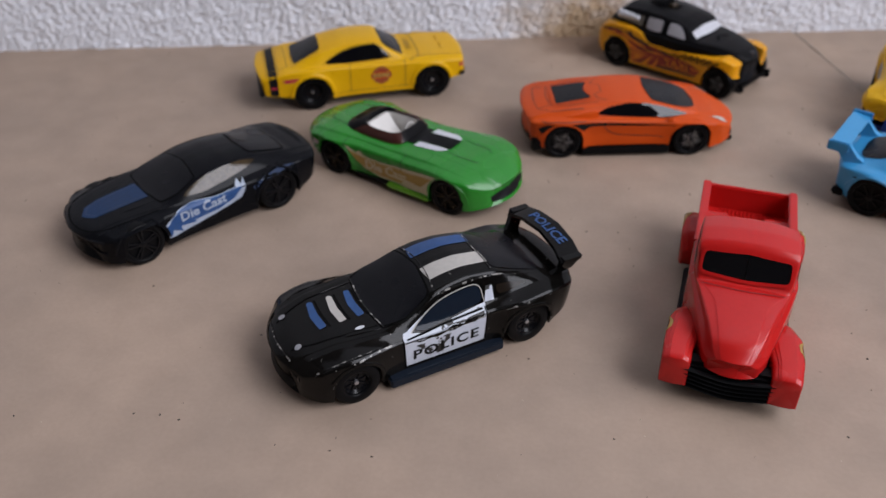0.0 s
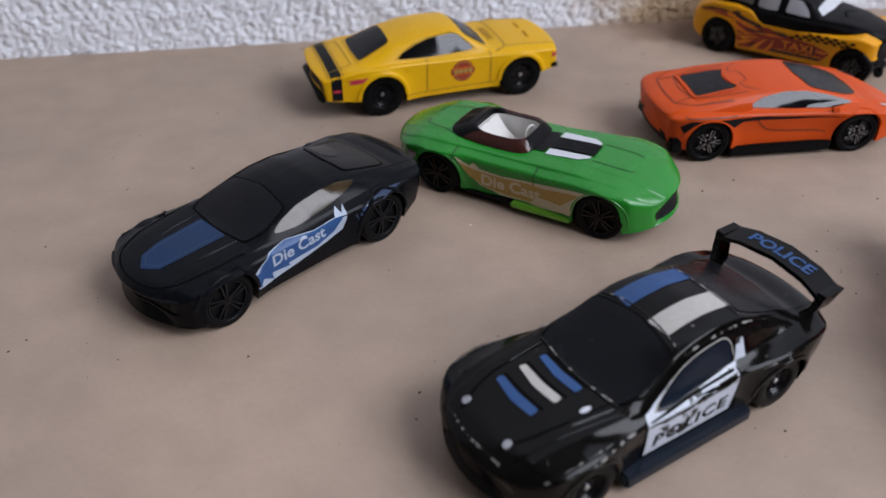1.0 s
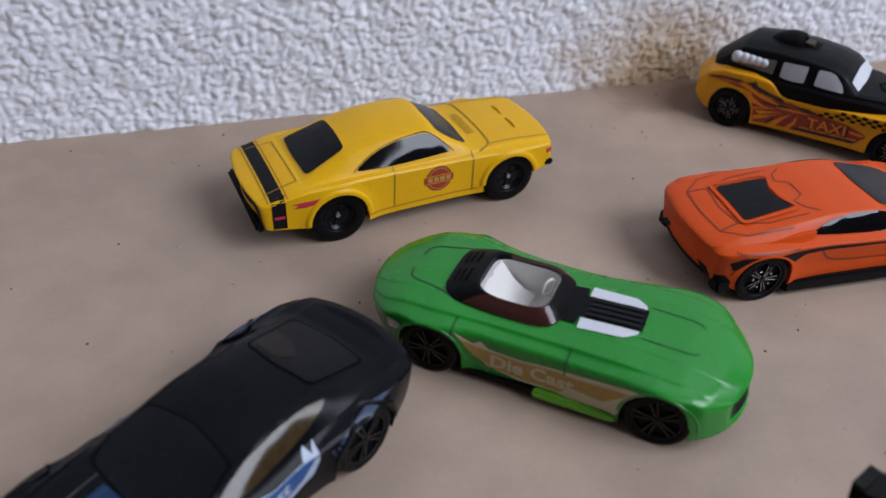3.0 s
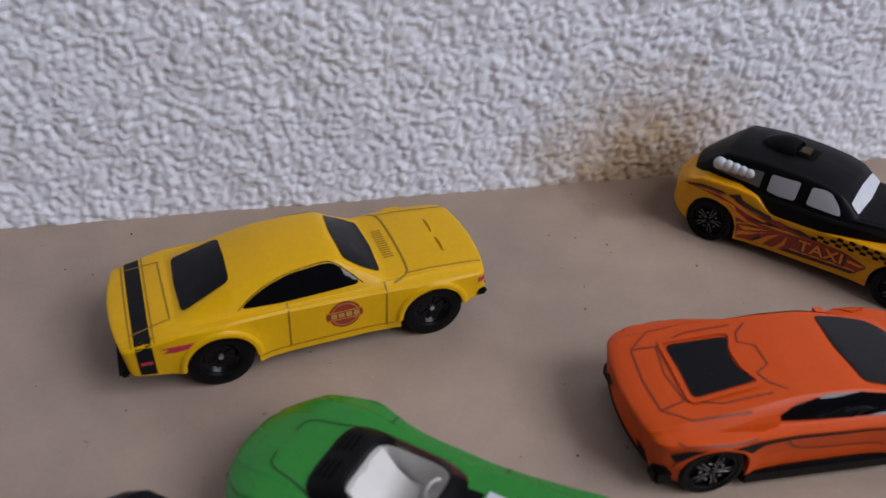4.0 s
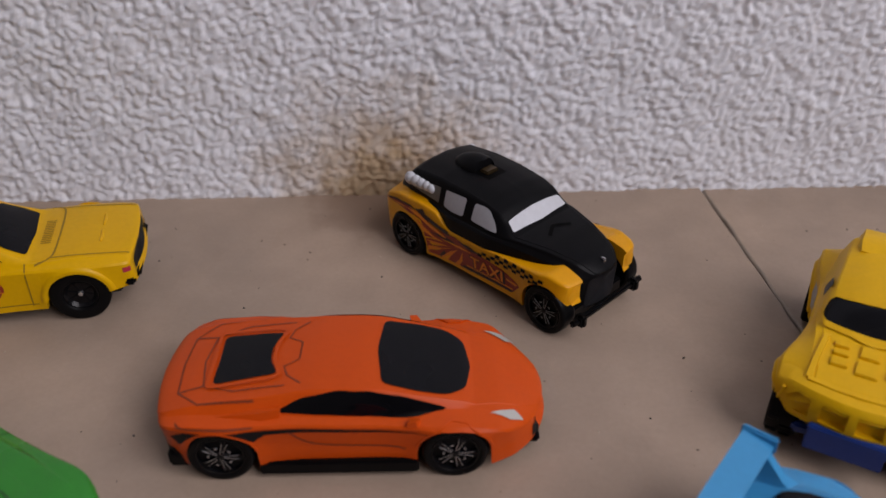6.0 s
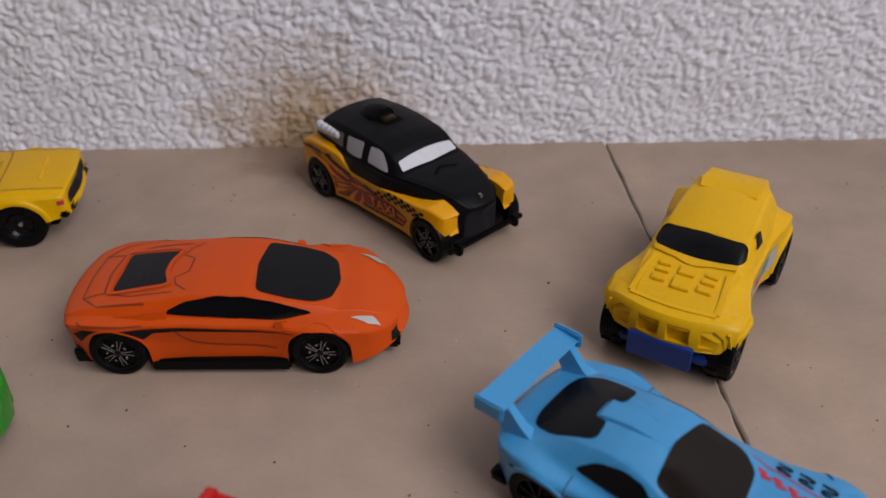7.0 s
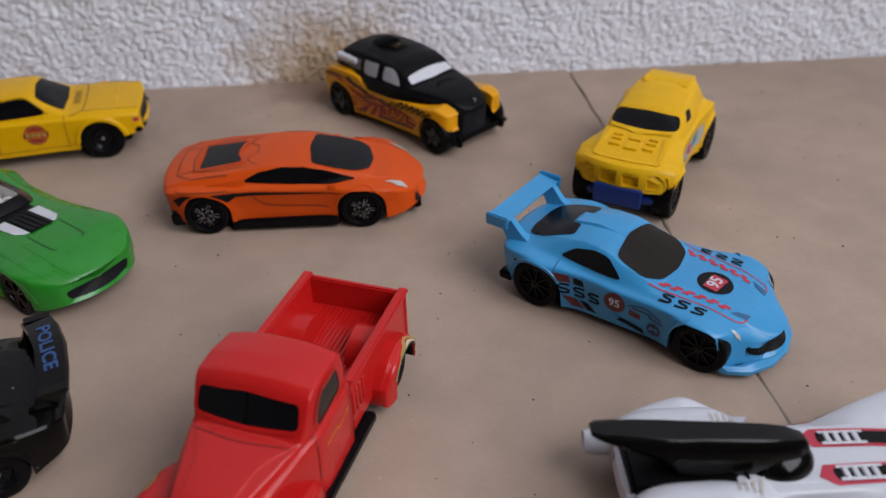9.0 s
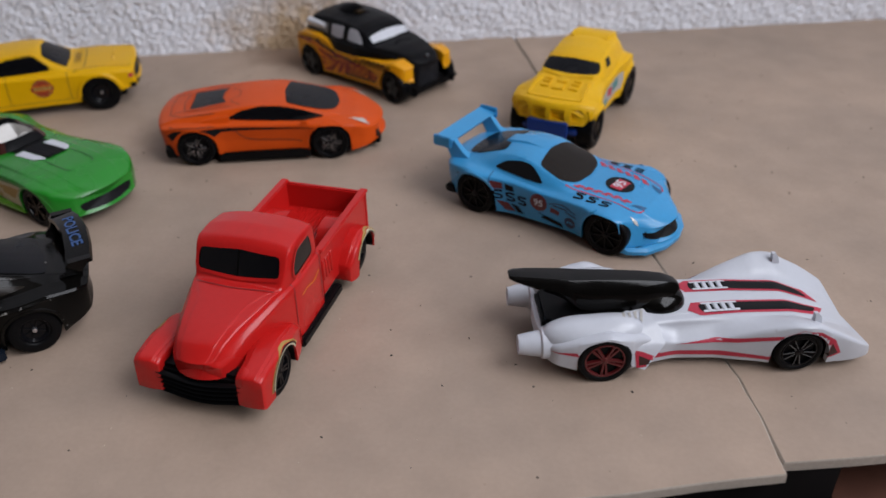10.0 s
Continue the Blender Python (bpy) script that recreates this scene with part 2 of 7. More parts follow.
def stucco_material():
    m, n, l, b = nodes_of("white_rough_plaster")
    co = n.new("ShaderNodeTexCoord")
    fine = n.new("ShaderNodeTexNoise")
    fine.inputs["Scale"].default_value, fine.inputs["Detail"].default_value = 700, 6
    l.new(co.outputs["Object"], fine.inputs["Vector"])
    ramp = n.new("ShaderNodeValToRGB")
    l.new(fine.outputs["Fac"], ramp.inputs["Fac"])
    ramp.color_ramp.elements[0].position, ramp.color_ramp.elements[1].position = 0.3, 0.7
    ramp.color_ramp.elements[0].color = (0.72, 0.73, 0.78, 1)
    ramp.color_ramp.elements[1].color = (0.80, 0.81, 0.85, 1)
    # brown stain with a ragged edge, in wall coordinates
    sub = n.new("ShaderNodeVectorMath")
    sub.operation = "SUBTRACT"
    sub.inputs[1].default_value = (0.046, 0.0, 0.001)
    l.new(co.outputs["Object"], sub.inputs[0])
    sc = n.new("ShaderNodeVectorMath")
    sc.operation = "MULTIPLY"
    sc.inputs[1].default_value = (1 / 0.040, 0.0, 1 / 0.036)
    l.new(sub.outputs[0], sc.inputs[0])
    ln = n.new("ShaderNodeVectorMath")
    ln.operation = "LENGTH"
    l.new(sc.outputs[0], ln.inputs[0])
    rag = n.new("ShaderNodeTexNoise")
    rag.inputs["Scale"].default_value, rag.inputs["Detail"].default_value = 130, 5
    l.new(co.outputs["Object"], rag.inputs["Vector"])
    add = n.new("ShaderNodeMath")
    add.operation = "MULTIPLY_ADD"
    add.inputs[1].default_value, add.inputs[2].default_value = 1.1, -0.55
    l.new(rag.outputs["Fac"], add.inputs[0])
    s2 = n.new("ShaderNodeMath")
    s2.operation = "ADD"
    l.new(ln.outputs["Value"], s2.inputs[0])
    l.new(add.outputs[0], s2.inputs[1])
    step = n.new("ShaderNodeMapRange")
    step.inputs["From Min"].default_value, step.inputs["From Max"].default_value = 1.05, 0.25
    step.inputs["To Min"].default_value, step.inputs["To Max"].default_value = 0.0, 0.85
    l.new(s2.outputs[0], step.inputs["Value"])
    mix = n.new("ShaderNodeMix")
    mix.data_type = "RGBA"
    l.new(step.outputs[0], mix.inputs["Factor"])
    l.new(ramp.outputs[0], mix.inputs["A"])
    mix.inputs["B"].default_value = (0.42, 0.27, 0.115, 1)
    l.new(mix.outputs["Result"], b.inputs["Base Color"])
    b.inputs["Roughness"].default_value = 0.75
    bp = n.new("ShaderNodeBump")
    bp.inputs["Strength"].default_value, bp.inputs["Distance"].default_value = 0.25, 0.0006
    l.new(fine.outputs["Fac"], bp.inputs["Height"])
    l.new(bp.outputs[0], b.inputs["Normal"])
    return m


BOARD = board_material()
STUCCO = stucco_material()
PLASTER = surface("brown_wall_paint", (0.17, 0.152, 0.138), 0.8, grain=300, coarse=3)
BLACK_WOOD = surface("black_stained_wood", (0.008, 0.007, 0.007), 0.6, vary=0.3, grain=120, coarse=14, glow=0.1)
DARK_WOOD = surface("red_brown_wood", (0.085, 0.036, 0.024), 0.4, vary=0.3, grain=120, coarse=14)
BOARD_EDGE = surface("torn_board_edge", (0.42, 0.36, 0.30), 0.8, vary=0.15, grain=1500)

# ---- mesh helpers (car meshes are drawn in millimetres) ----
from mathutils.bvhtree import BVHTree


def link_mesh(name, bm, materials, scale=MM, smooth=38):
    me = bpy.data.meshes.new(name)
    for v in bm.verts:
        v.co = v.co * scale
    bm.to_mesh(me)
    bm.free()
    for m in materials if isinstance(materials, (list, tuple)) else [materials]:
        me.materials.append(m)
    if smooth:
        me.polygons.foreach_set("use_smooth", [True] * len(me.polygons))
        me.set_sharp_from_angle(angle=radians(smooth))
    return new(name, me)


def part(name, bm, material, parent, label="", smooth=38):
    ob = link_mesh(name, bm, material, smooth=smooth)
    ob.parent = parent
    if label:
        tagged(ob, label)
    return ob


def thing(name, m, label, category, group="", scale=1.0):
    ob = new(name)
    ob.empty_display_size = 0.01
    ob.matrix_world = m @ Matrix.Diagonal((*scale, 1) if isinstance(scale, tuple) else (scale, scale, scale, 1))
    return tagged(ob, label, category, group)


def curve(points, soft=1.5):
    xs, zs = [p[0] for p in points], [p[1] for p in points]
    if xs[0] > xs[-1]:
        xs, zs = xs[::-1], zs[::-1]
    d = np.linspace(-1, 1, 9)
    w = 1.1 - abs(d)
    w = w / w.sum()
    return lambda x: float((np.interp(x + d * soft, xs, zs) * w).sum())


def chaikin(pts, times=2):
    for _ in range(times):
        out = [pts[0]]
        for a, b in zip(pts, pts[1:]):
            out.append((a[0] * 0.75 + b[0] * 0.25, a[1] * 0.75 + b[1] * 0.25))
            out.append((a[0] * 0.25 + b[0] * 0.75, a[1] * 0.25 + b[1] * 0.75))
        out.append(pts[-1])
        pts = out
    return pts


def shell(x0, x1, width, belt, deck, roof=None, base=None, top=None, sill=3.0, low=0.93, arches=(), flare=0.0, edge=0.8,
          front=(5, 0.25, 0.3), back=(5, 0.2, 0.25), lean=(0.0, 0.0), bow=(3.0, 2.0), soft=1.5, crown=0.6, roof_crown=0.8, steps=84, waist=0.0, top_soft=None, hard=()):
    """A closed car body drawn through cross-sections: half width, shoulder height, centre line, cabin outline, wheel arches cut from below."""
    fw, fb, fd = curve(width, soft), curve(belt, soft), curve(deck, soft)
    fr = curve(roof, top_soft or soft) if roof else None
    fbase = curve(base, soft) if base else None
    ftop = curve(top, soft) if top else None
    fs = curve(sill, soft) if isinstance(sill, (list, tuple)) else (lambda x: sill)
    xs = set(np.linspace(x0, x1, steps))
    for k in range(7):
        c = 1 - math.cos(k / 6 * math.pi / 2)
        xs.add(x0 + back[0] * c)
        xs.add(x1 - front[0] * c)
    for xa, za, r in arches:
        for k in range(17):
            xs.add(xa - r * 0.999 * math.cos(math.pi * k / 16))
        xs.add(xa - r - 0.02)
        xs.add(xa + r + 0.02)
    xs = sorted(x for x in xs if x0 <= x <= x1)
    keep = [xs[0]]
    for x in xs[1:]:
        if x - keep[-1] > 0.015:
            keep.append(x)
    rows = []
    for x in keep:
        W, zb, zd = fw(x), fb(x), fd(x)
        s0 = fs(x)
        bot = s0
        for xa, za, r in arches:
            if abs(x - xa) < r:
                bot = max(bot, za + math.sqrt(r * r - (x - xa) ** 2))
        bot = min(bot, zb - 0.6)

        def side(z):
            t = min(1, max(0, (z - s0) / max(0.1, zb - s0)))
            y = W * (1 - (1 - low) * (1 - t) ** 2) - waist * math.sin(math.pi * t) ** 2
            for xa, za, r in arches:
                d = math.hypot(x - xa, z - za) - r
                y += flare * math.exp(-(d / 1.6) ** 2)
            return y
        zr = max(zd, fr(x)) if fr else zd
        yb = min(fbase(x) if fbase else W * 0.8, W - edge)
        yt = min(ftop(x) if ftop else W * 0.5, yb - 0.3)
        h = zr - zd
        zbase = zd - crown * (yb / W) ** 2
        zre = zr - crown * (yt / W) ** 2 - roof_crown * min(1, h / 4)
        inner = min(bot, zd - 1.6)
        pts = [(0, inner), (side(bot) * 0.6, inner), (side(bot) - 0.3, bot), (side(bot), bot), (side(bot), bot)]
        for f in (0.25, 0.5, 0.75):
            z = bot + f * (zb - 0.5 - bot)
            pts.append((side(z), z))
        pts += [(side(zb), zb - 0.4)] + [(side(zb), zb - 0.4)] * ("belt" in hard) + [(W - edge * 0.5, zb + 0.05)] * (1 + ("belt" in hard)) + [
                (0.5 * (W - edge) + 0.5 * yb, 0.5 * zb + 0.5 * zbase)] + [(yb, zbase)] * (1 + ("base" in hard)) + [
                (0.5 * (yb + yt) + 0.02 * h, zbase + 0.52 * (zre - zbase)), (yt + 0.12, zre - 0.25 * min(1, h / 4))] + [(yt - 0.5 * min(1, h / 4), zre + 0.12)] * (1 + ("roof" in hard)) + [
                (yt * 0.5, zr - 0.12 * (zr - zre)), (0, zr)]
        ring = chaikin(pts)
        zc = 0.5 * (bot + zr)
        ky = kz = 1.0
        for end, (r, ay, az), far in ((x0, back, x - x0), (x1, front, x1 - x)):
            if far < r:
                e = math.sqrt(max(0, 1 - (1 - far / r) ** 2))
                ky *= 1 - ay * (1 - e)
                kz *= 1 - az * (1 - e)
        out = []
        for y, z in ring:
            y2, z2 = y * ky, zc + (z - zc) * kz
            wf, wb2 = max(0, 1 - (x1 - x) / 12) ** 1.5, max(0, 1 - (x - x0) / 12) ** 1.5
            q = (y2 / max(1, W)) ** 2
            dx = wf * (lean[0] * (z2 - 8) - bow[0] * q) - wb2 * (lean[1] * (z2 - 8) - bow[1] * q)
            out.append((x + dx, y2, z2))
        rows.append(out + [(px, -py, pz) for px, py, pz in out[-2:0:-1]])
    bm = bmesh.new()
    vs = [[bm.verts.new(p) for p in row] for row in rows]
    n = len(rows[0])
    half = n // 2
    for a, b in zip(vs, vs[1:]):
        for i in range(n):
            j = (i + 1) % n
            f = bm.faces.new((a[i], a[j], b[j], b[i]))
            k = min(i, n - 1 - i)
            f.material_index = 1 if k < 9 and k >= 0 and i < 9 or i > n - 10 else 0
    for row, flip in ((vs[0], False), (vs[-1], True)):
        c = bm.verts.new(sum((v.co for v in row), Vector()) / n)
        for i in range(n):
            a, b = row[i], row[(i + 1) % n]
            bm.faces.new((a, c, b) if not flip else (b, c, a))
    bmesh.ops.recalc_face_normals(bm, faces=bm.faces)
    return bm


def carve(bm, cutters):
    """Takes the solids in cutters out of bm."""
    me = bpy.data.meshes.new("work")
    bm.to_mesh(me)
    ob = new("work", me)
    extra = []
    for c in cutters:
        cm = bpy.data.meshes.new("cut")
        bmesh.ops.recalc_face_normals(c, faces=c.faces)
        c.to_mesh(cm)
        c.free()
        co = new("cut", cm)
        mod = ob.modifiers.new("cut", "BOOLEAN")
        mod.operation, mod.object, mod.solver = "DIFFERENCE", co, "EXACT"
        extra.append(co)
    dg = bpy.context.evaluated_depsgraph_get()
    res = bpy.data.meshes.new_from_object(ob.evaluated_get(dg))
    bm.clear()
    bm.from_mesh(res)
    for o in (ob, *extra):
        bpy.data.objects.remove(o)
    return bm


def prism(poly, side, a, b):
    """A solid: the outline drawn on side R, L (x, z), T (x, y) or F (y, z), reaching from a to b across it."""
    bm = bmesh.new()
    def at(p, d):
        return {"R": (p[0], d, p[1]), "L": (p[0], d, p[1]), "T": (p[0], p[1], d), "F": (d, p[0], p[1])}[side]
    lo, hi = [bm.verts.new(at(p, a)) for p in poly], [bm.verts.new(at(p, b)) for p in poly]
    n = len(poly)
    bm.faces.new(lo)
    bm.faces.new(hi[::-1])
    for i in range(n):
        bm.faces.new((lo[i], lo[(i + 1) % n], hi[(i + 1) % n], hi[i]))
    bmesh.ops.recalc_face_normals(bm, faces=bm.faces)
    return bm


def join(*bms):
    out = bmesh.new()
    for b in bms:
        me = bpy.data.meshes.new("join")
        b.to_mesh(me)
        b.free()
        out.from_mesh(me)
        bpy.data.meshes.remove(me)
    return out


def flat(*polys):
    bm = bmesh.new()
    for p in polys:
        bm.faces.new([bm.verts.new((a, b, 0)) for a, b in p])
    return bm


def rounded(poly, r=1.3):
    """The outline with each corner turned into a small arc."""
    out = []
    n = len(poly)
    for k in range(n):
        p, a, b = Vector(poly[k]), Vector(poly[k - 1]), Vector(poly[(k + 1) % n])
        u, v = a - p, b - p
        s = p + u.normalized() * min(r, 0.4 * u.length)
        e = p + v.normalized() * min(r, 0.4 * v.length)
        for t in (0.0, 0.33, 0.67, 1.0):
            q = s * (1 - t) ** 2 + p * 2 * t * (1 - t) + e * t * t
            out.append((q.x, q.y))
    return out


def strip(points, width=0.28, closed=False, soft=True):
    """A line as a flat band along points."""
    bm = bmesh.new()
    if soft and 2 < len(points) < 20:
        points = rounded(points, 1.0) if closed else chaikin(list(points))
    pts = [Vector((a, b, 0)) for a, b in points]
    n = len(pts)
    pairs = []
    for i, p in enumerate(pts):
        a = pts[i - 1] if i or closed else p
        b = pts[(i + 1) % n] if i < n - 1 or closed else p
        d = (b - a).normalized()
        w = Vector((-d.y, d.x, 0)) * width / 2
        pairs.append((bm.verts.new(p - w), bm.verts.new(p + w)))
    for i in range(n if closed else n - 1):
        (a, b), (c, d) = pairs[i], pairs[(i + 1) % n]
        bm.faces.new((a, c, d, b))
    return bm


def disc(x, y, r, n=24, ry=None):
    return [(x + r * math.cos(2 * math.pi * k / n), y + (ry or r) * math.sin(2 * math.pi * k / n)) for k in range(n)]


def lettering(words, x, y, size, turn=0.0, flip=False, wide=1.0, shear=0.0, bold=0.02, space=1.0):
    """Words as flat faces, centred at (x, y)."""
    cu = bpy.data.curves.new("letters", "FONT")
    cu.body, cu.size, cu.align_x, cu.align_y, cu.resolution_u, cu.offset, cu.shear, cu.space_character = words, size, "CENTER", "CENTER", 3, size * bold, shear, space
    ob = new("letters", cu)
    dg = bpy.context.evaluated_depsgraph_get()
    me = bpy.data.meshes.new_from_object(ob.evaluated_get(dg))
    bm = bmesh.new()
    bm.from_mesh(me)
    bpy.data.objects.remove(ob)
    c, s = math.cos(radians(turn)), math.sin(radians(turn))
    for v in bm.verts:
        a, b = v.co.x * wide * (-1 if flip else 1), v.co.y
        v.co = Vector((x + a * c - b * s, y + a * s + b * c, 0))
    return bm


def wrapped(tree, bm, side, off=0.1, step=0.7, thick=0.0):
    """Lays flat faces drawn on side R, L, T, F or B of a body onto its surface."""
    lo = [min(v.co[i] for v in bm.verts) for i in (0, 1)]
    hi = [max(v.co[i] for v in bm.verts) for i in (0, 1)]
    for i in (0, 1):
        k = math.floor(lo[i] / step) + 1
        while k * step < hi[i]:
            at, no = [0, 0, 0], [0, 0, 0]
            at[i], no[i] = k * step, 1
            bmesh.ops.bisect_plane(bm, geom=bm.verts[:] + bm.edges[:] + bm.faces[:], plane_co=at, plane_no=no, dist=1e-5)
            k += 1
    way = {"R": Vector((0, 1, 0)), "L": Vector((0, -1, 0)), "T": Vector((0, 0, -1)), "F": Vector((-1, 0, 0)), "B": Vector((1, 0, 0))}[side]
    for v in bm.verts:
        a, b = v.co.x, v.co.y
        p = {"R": Vector((a, 0, b)), "L": Vector((a, 0, b)), "T": Vector((a, b, 10)), "F": Vector((0, a, b)), "B": Vector((0, a, b))}[side]
        hit, no, _, _ = tree.ray_cast(p - way * 60, way)
        if hit is None:
            hit, no, _, _ = tree.find_nearest(p - way * 16)
        v.co = hit + (no - way * 0.3).normalized() * off
    for f in bm.faces:
        f.normal_update()
        if f.normal.dot(way) > 0:
            f.normal_flip()
    return bm


def tree_of(*bms):
    if len(bms) == 1:
        return BVHTree.FromBMesh(bms[0])
    verts, faces = [], []
    for b in bms:
        b.verts.index_update()
        k = len(verts)
        verts += [v.co.copy() for v in b.verts]
        faces += [[v.index + k for v in f.verts] for f in b.faces]
    return BVHTree.FromPolygons(verts, faces)


def lathe(profile, n=36):
    """Turns (radius, y) points round the y axis."""
    bm = bmesh.new()
    rings = [[bm.verts.new((r * math.cos(2 * math.pi * k / n), y, r * math.sin(2 * math.pi * k / n))) for k in range(n)] for r, y in profile]
    for a, b in zip(rings, rings[1:]):
        for k in range(n):
            j = (k + 1) % n
            bm.faces.new((a[k], a[j], b[j], b[k]))
    bmesh.ops.remove_doubles(bm, verts=bm.verts, dist=1e-4)
    bmesh.ops.recalc_face_normals(bm, faces=bm.faces)
    return bm


def block(x0, x1, y0, y1, z0, z1, bevel=0.3, seg=2):
    bm = bmesh.new()
    bmesh.ops.create_cube(bm, size=1)
    for v in bm.verts:
        v.co = Vector(((x0 + x1) / 2 + v.co.x * (x1 - x0), (y0 + y1) / 2 + v.co.y * (y1 - y0), (z0 + z1) / 2 + v.co.z * (z1 - z0)))
    if bevel:
        bmesh.ops.bevel(bm, geom=bm.edges[:], offset=bevel, segments=seg, affect="EDGES")
    return bm


def beam(points, sections):
    """A closed bar: the ring of (y, z) or other offsets in sections[i] set at points[i]."""
    bm = bmesh.new()
    rings = [[bm.verts.new(Vector(p) + Vector(o)) for o in sec] for p, sec in zip(points, sections)]
    n = len(rings[0])
    for a, b in zip(rings, rings[1:]):
        for k in range(n):
            j = (k + 1) % n
            bm.faces.new((a[k], a[j], b[j], b[k]))
    bm.faces.new(rings[0])
    bm.faces.new(rings[-1][::-1])
    bmesh.ops.recalc_face_normals(bm, faces=bm.faces)
    return bm


def spokes(n, r0, r1, w0, w1, y, depth, double=0.0, turn=0.0):
    bm = bmesh.new()
    for k in range(n):
        for side in ((-1, 1) if double else (0,)):
            a = 2 * math.pi * k / n + turn
            c, s = math.cos(a), math.sin(a)
            o0, o1 = side * double * 0.35, side * double
            vs = []
            for yy, sh in ((y, 0.7), (y + depth, 1.0)):
                for r, w, o in ((r0, w0, o0), (r1, w1, o1)):
                    for e in (-1, 1):
                        t = o + e * w * sh / 2
                        vs.append(bm.verts.new((r * c - t * s, yy, r * s + t * c)))
            for q in ((0, 1, 3, 2), (4, 6, 7, 5), (0, 4, 5, 1), (2, 3, 7, 6), (0, 2, 6, 4), (1, 5, 7, 3)):
                bm.faces.new([vs[i] for i in q])
    bmesh.ops.recalc_face_normals(bm, faces=bm.faces)
    return bm


def add_wheel(car, x, z, r, out, side, wide=4.2, style="five", rim=None, accent=None, turn=0.3):
    """A wheel whose outer face stands at y = side * out; drawn with the outer face towards -y and turned round for the left."""
    dish = 1.3 if style == "dish" else 0.5
    ri = r * (0.56 if style == "dish" else 0.74)
    hub = part("wheel", lathe([(0.01, wide), (ri + 0.2, wide), (ri + 0.2, dish + 0.35), (0.01, dish + 0.35)], 32), BLACK_PLASTIC, car)
    hub.location, hub.rotation_euler = (x * MM, side * out * MM, z * MM), (0, turn, math.pi if side > 0 else 0)
    prof = [(ri, wide - 0.2), (r - 0.5, wide), (r - 0.12, wide - 0.2), (r, wide - 0.7), (r, 0.7), (r - 0.12, 0.22), (r - 0.45, 0.02), (ri + 0.5, 0.0), (ri + 0.15, 0.12), (ri, 0.4), (ri, wide - 0.2)]
    part("tyre", lathe(prof, 44), TYRE, hub, smooth=50)
    rim = rim or RIM_BLACK
    if style == "dish":
        bms = [lathe([(ri, 0.45), (ri - 0.25, 0.4), (ri * 0.75, 1.15), (0.01, 1.25)], 36), spokes(8, 0.8, ri * 0.8, 0.5, 0.4, 0.95, 0.5)]
        part("rim", join(*bms), rim, hub)
        part("axle_end", lathe([(0.01, 0.55), (0.5, 0.6), (0.62, 0.8), (0.62, 1.3)], 16), CHROME, hub, "small bright axle end")
    else:
        bms = [lathe([(ri, 0.5), (ri, 0.12), (ri - 0.3, 0.1), (ri - 0.45, 0.5), (ri - 0.45, 0.8)], 36), lathe([(0.01, 0.1), (0.75, 0.15), (1.0, 0.35), (1.0, 1.0)], 20)]
        if style == "five":
            bms.append(spokes(5, 0.6, ri - 0.2, 0.62, 0.7, 0.18, 0.7, double=0.6))
        elif style == "star":
            bms.append(spokes(5, 0.6, ri - 0.2, 0.9, 0.5, 0.22, 0.7))
            bms.append(spokes(5, ri * 0.55, ri - 0.15, 0.3, 0.3, 0.22, 0.7, double=0.75))
        elif style == "many":
            bms.append(spokes(9, 0.6, ri - 0.2, 0.5, 0.4, 0.22, 0.7))
        part("rim", join(*bms), rim, hub)
        if accent:
            if style == "star":
                bms = [spokes(5, 0.7, ri * 0.74, 0.17, 0.15, 0.05, 0.15, double=0.5), spokes(5, ri * 0.44, ri * 0.52, 0.7, 0.5, 0.05, 0.15, turn=math.pi / 5)]
            else:
                bms = [spokes(5, 0.9, ri - 0.5, 0.14, 0.16, 0.1, 0.12, double=0.75)]
            part("rim_line", join(*bms), accent, hub, "thin metallic lines on the spokes")
        part("axle_end", lathe([(0.01, 0.0), (0.3, 0.02), (0.35, 0.2)], 12), rim, hub)
    return hub


def four_wheels(car, xf, xr, zf, zr, out, style="five", rim=None, accent=None, wide=4.2, out_r=None):
    for x, z, o in ((xf, zf, out), (xr, zr, out_r or out)):
        for s in (-1, 1):
            add_wheel(car, x, z, z, o, s, wide, style, rim, accent, turn=0.3 + 0.7 * x + s)


def underside(car, x0, x1, half, z0, z1):
    part("chassis", block(x0, x1, -half, half, z0, z1, 0.4), BLACK_PLASTIC, car)


def lines_on(name, tree, lines, side, off, material, parent, label=""):
    """Each flat figure laid on the body as a part of its own."""
    for b in lines:
        part(name, wrapped(tree, b, side, off), material, parent, label)


def arch_lips(car, tree, arches, material, wide=0.55, proud=0.3, a0=0.0, a1=math.pi):
    """A rolled edge round each wheel arch, laid on the flank."""
    for x, z, r in arches:
        for s in (-1, 1):
            pts = []
            for a in np.linspace(a0, a1, 22):
                p = Vector((x + (r + 0.3) * math.cos(a), 0, z + (r + 0.3) * math.sin(a)))
                hit = tree.ray_cast(Vector((p.x, s * 40, p.z)), Vector((0, -s, 0)))[0]
                if hit:
                    pts.append((hit.copy(), a))
            far = max([abs(p.y) for p, _ in pts] + [0])
            pts = [(p, a) for p, a in pts if abs(p.y) > 0.86 * far]
            if len(pts) < 6:
                continue
            secs = []
            for p, a in pts:
                c, q = math.cos(a), math.sin(a)
                secs.append([(c * k, s * h, q * k) for k, h in ((-wide, -0.5), (-wide * 0.8, proud * 0.8), (-wide * 0.2, proud), (wide * 0.5, proud * 0.6), (wide, -0.3))])
            part("arch_lip", beam([p for p, _ in pts], secs), material, car)

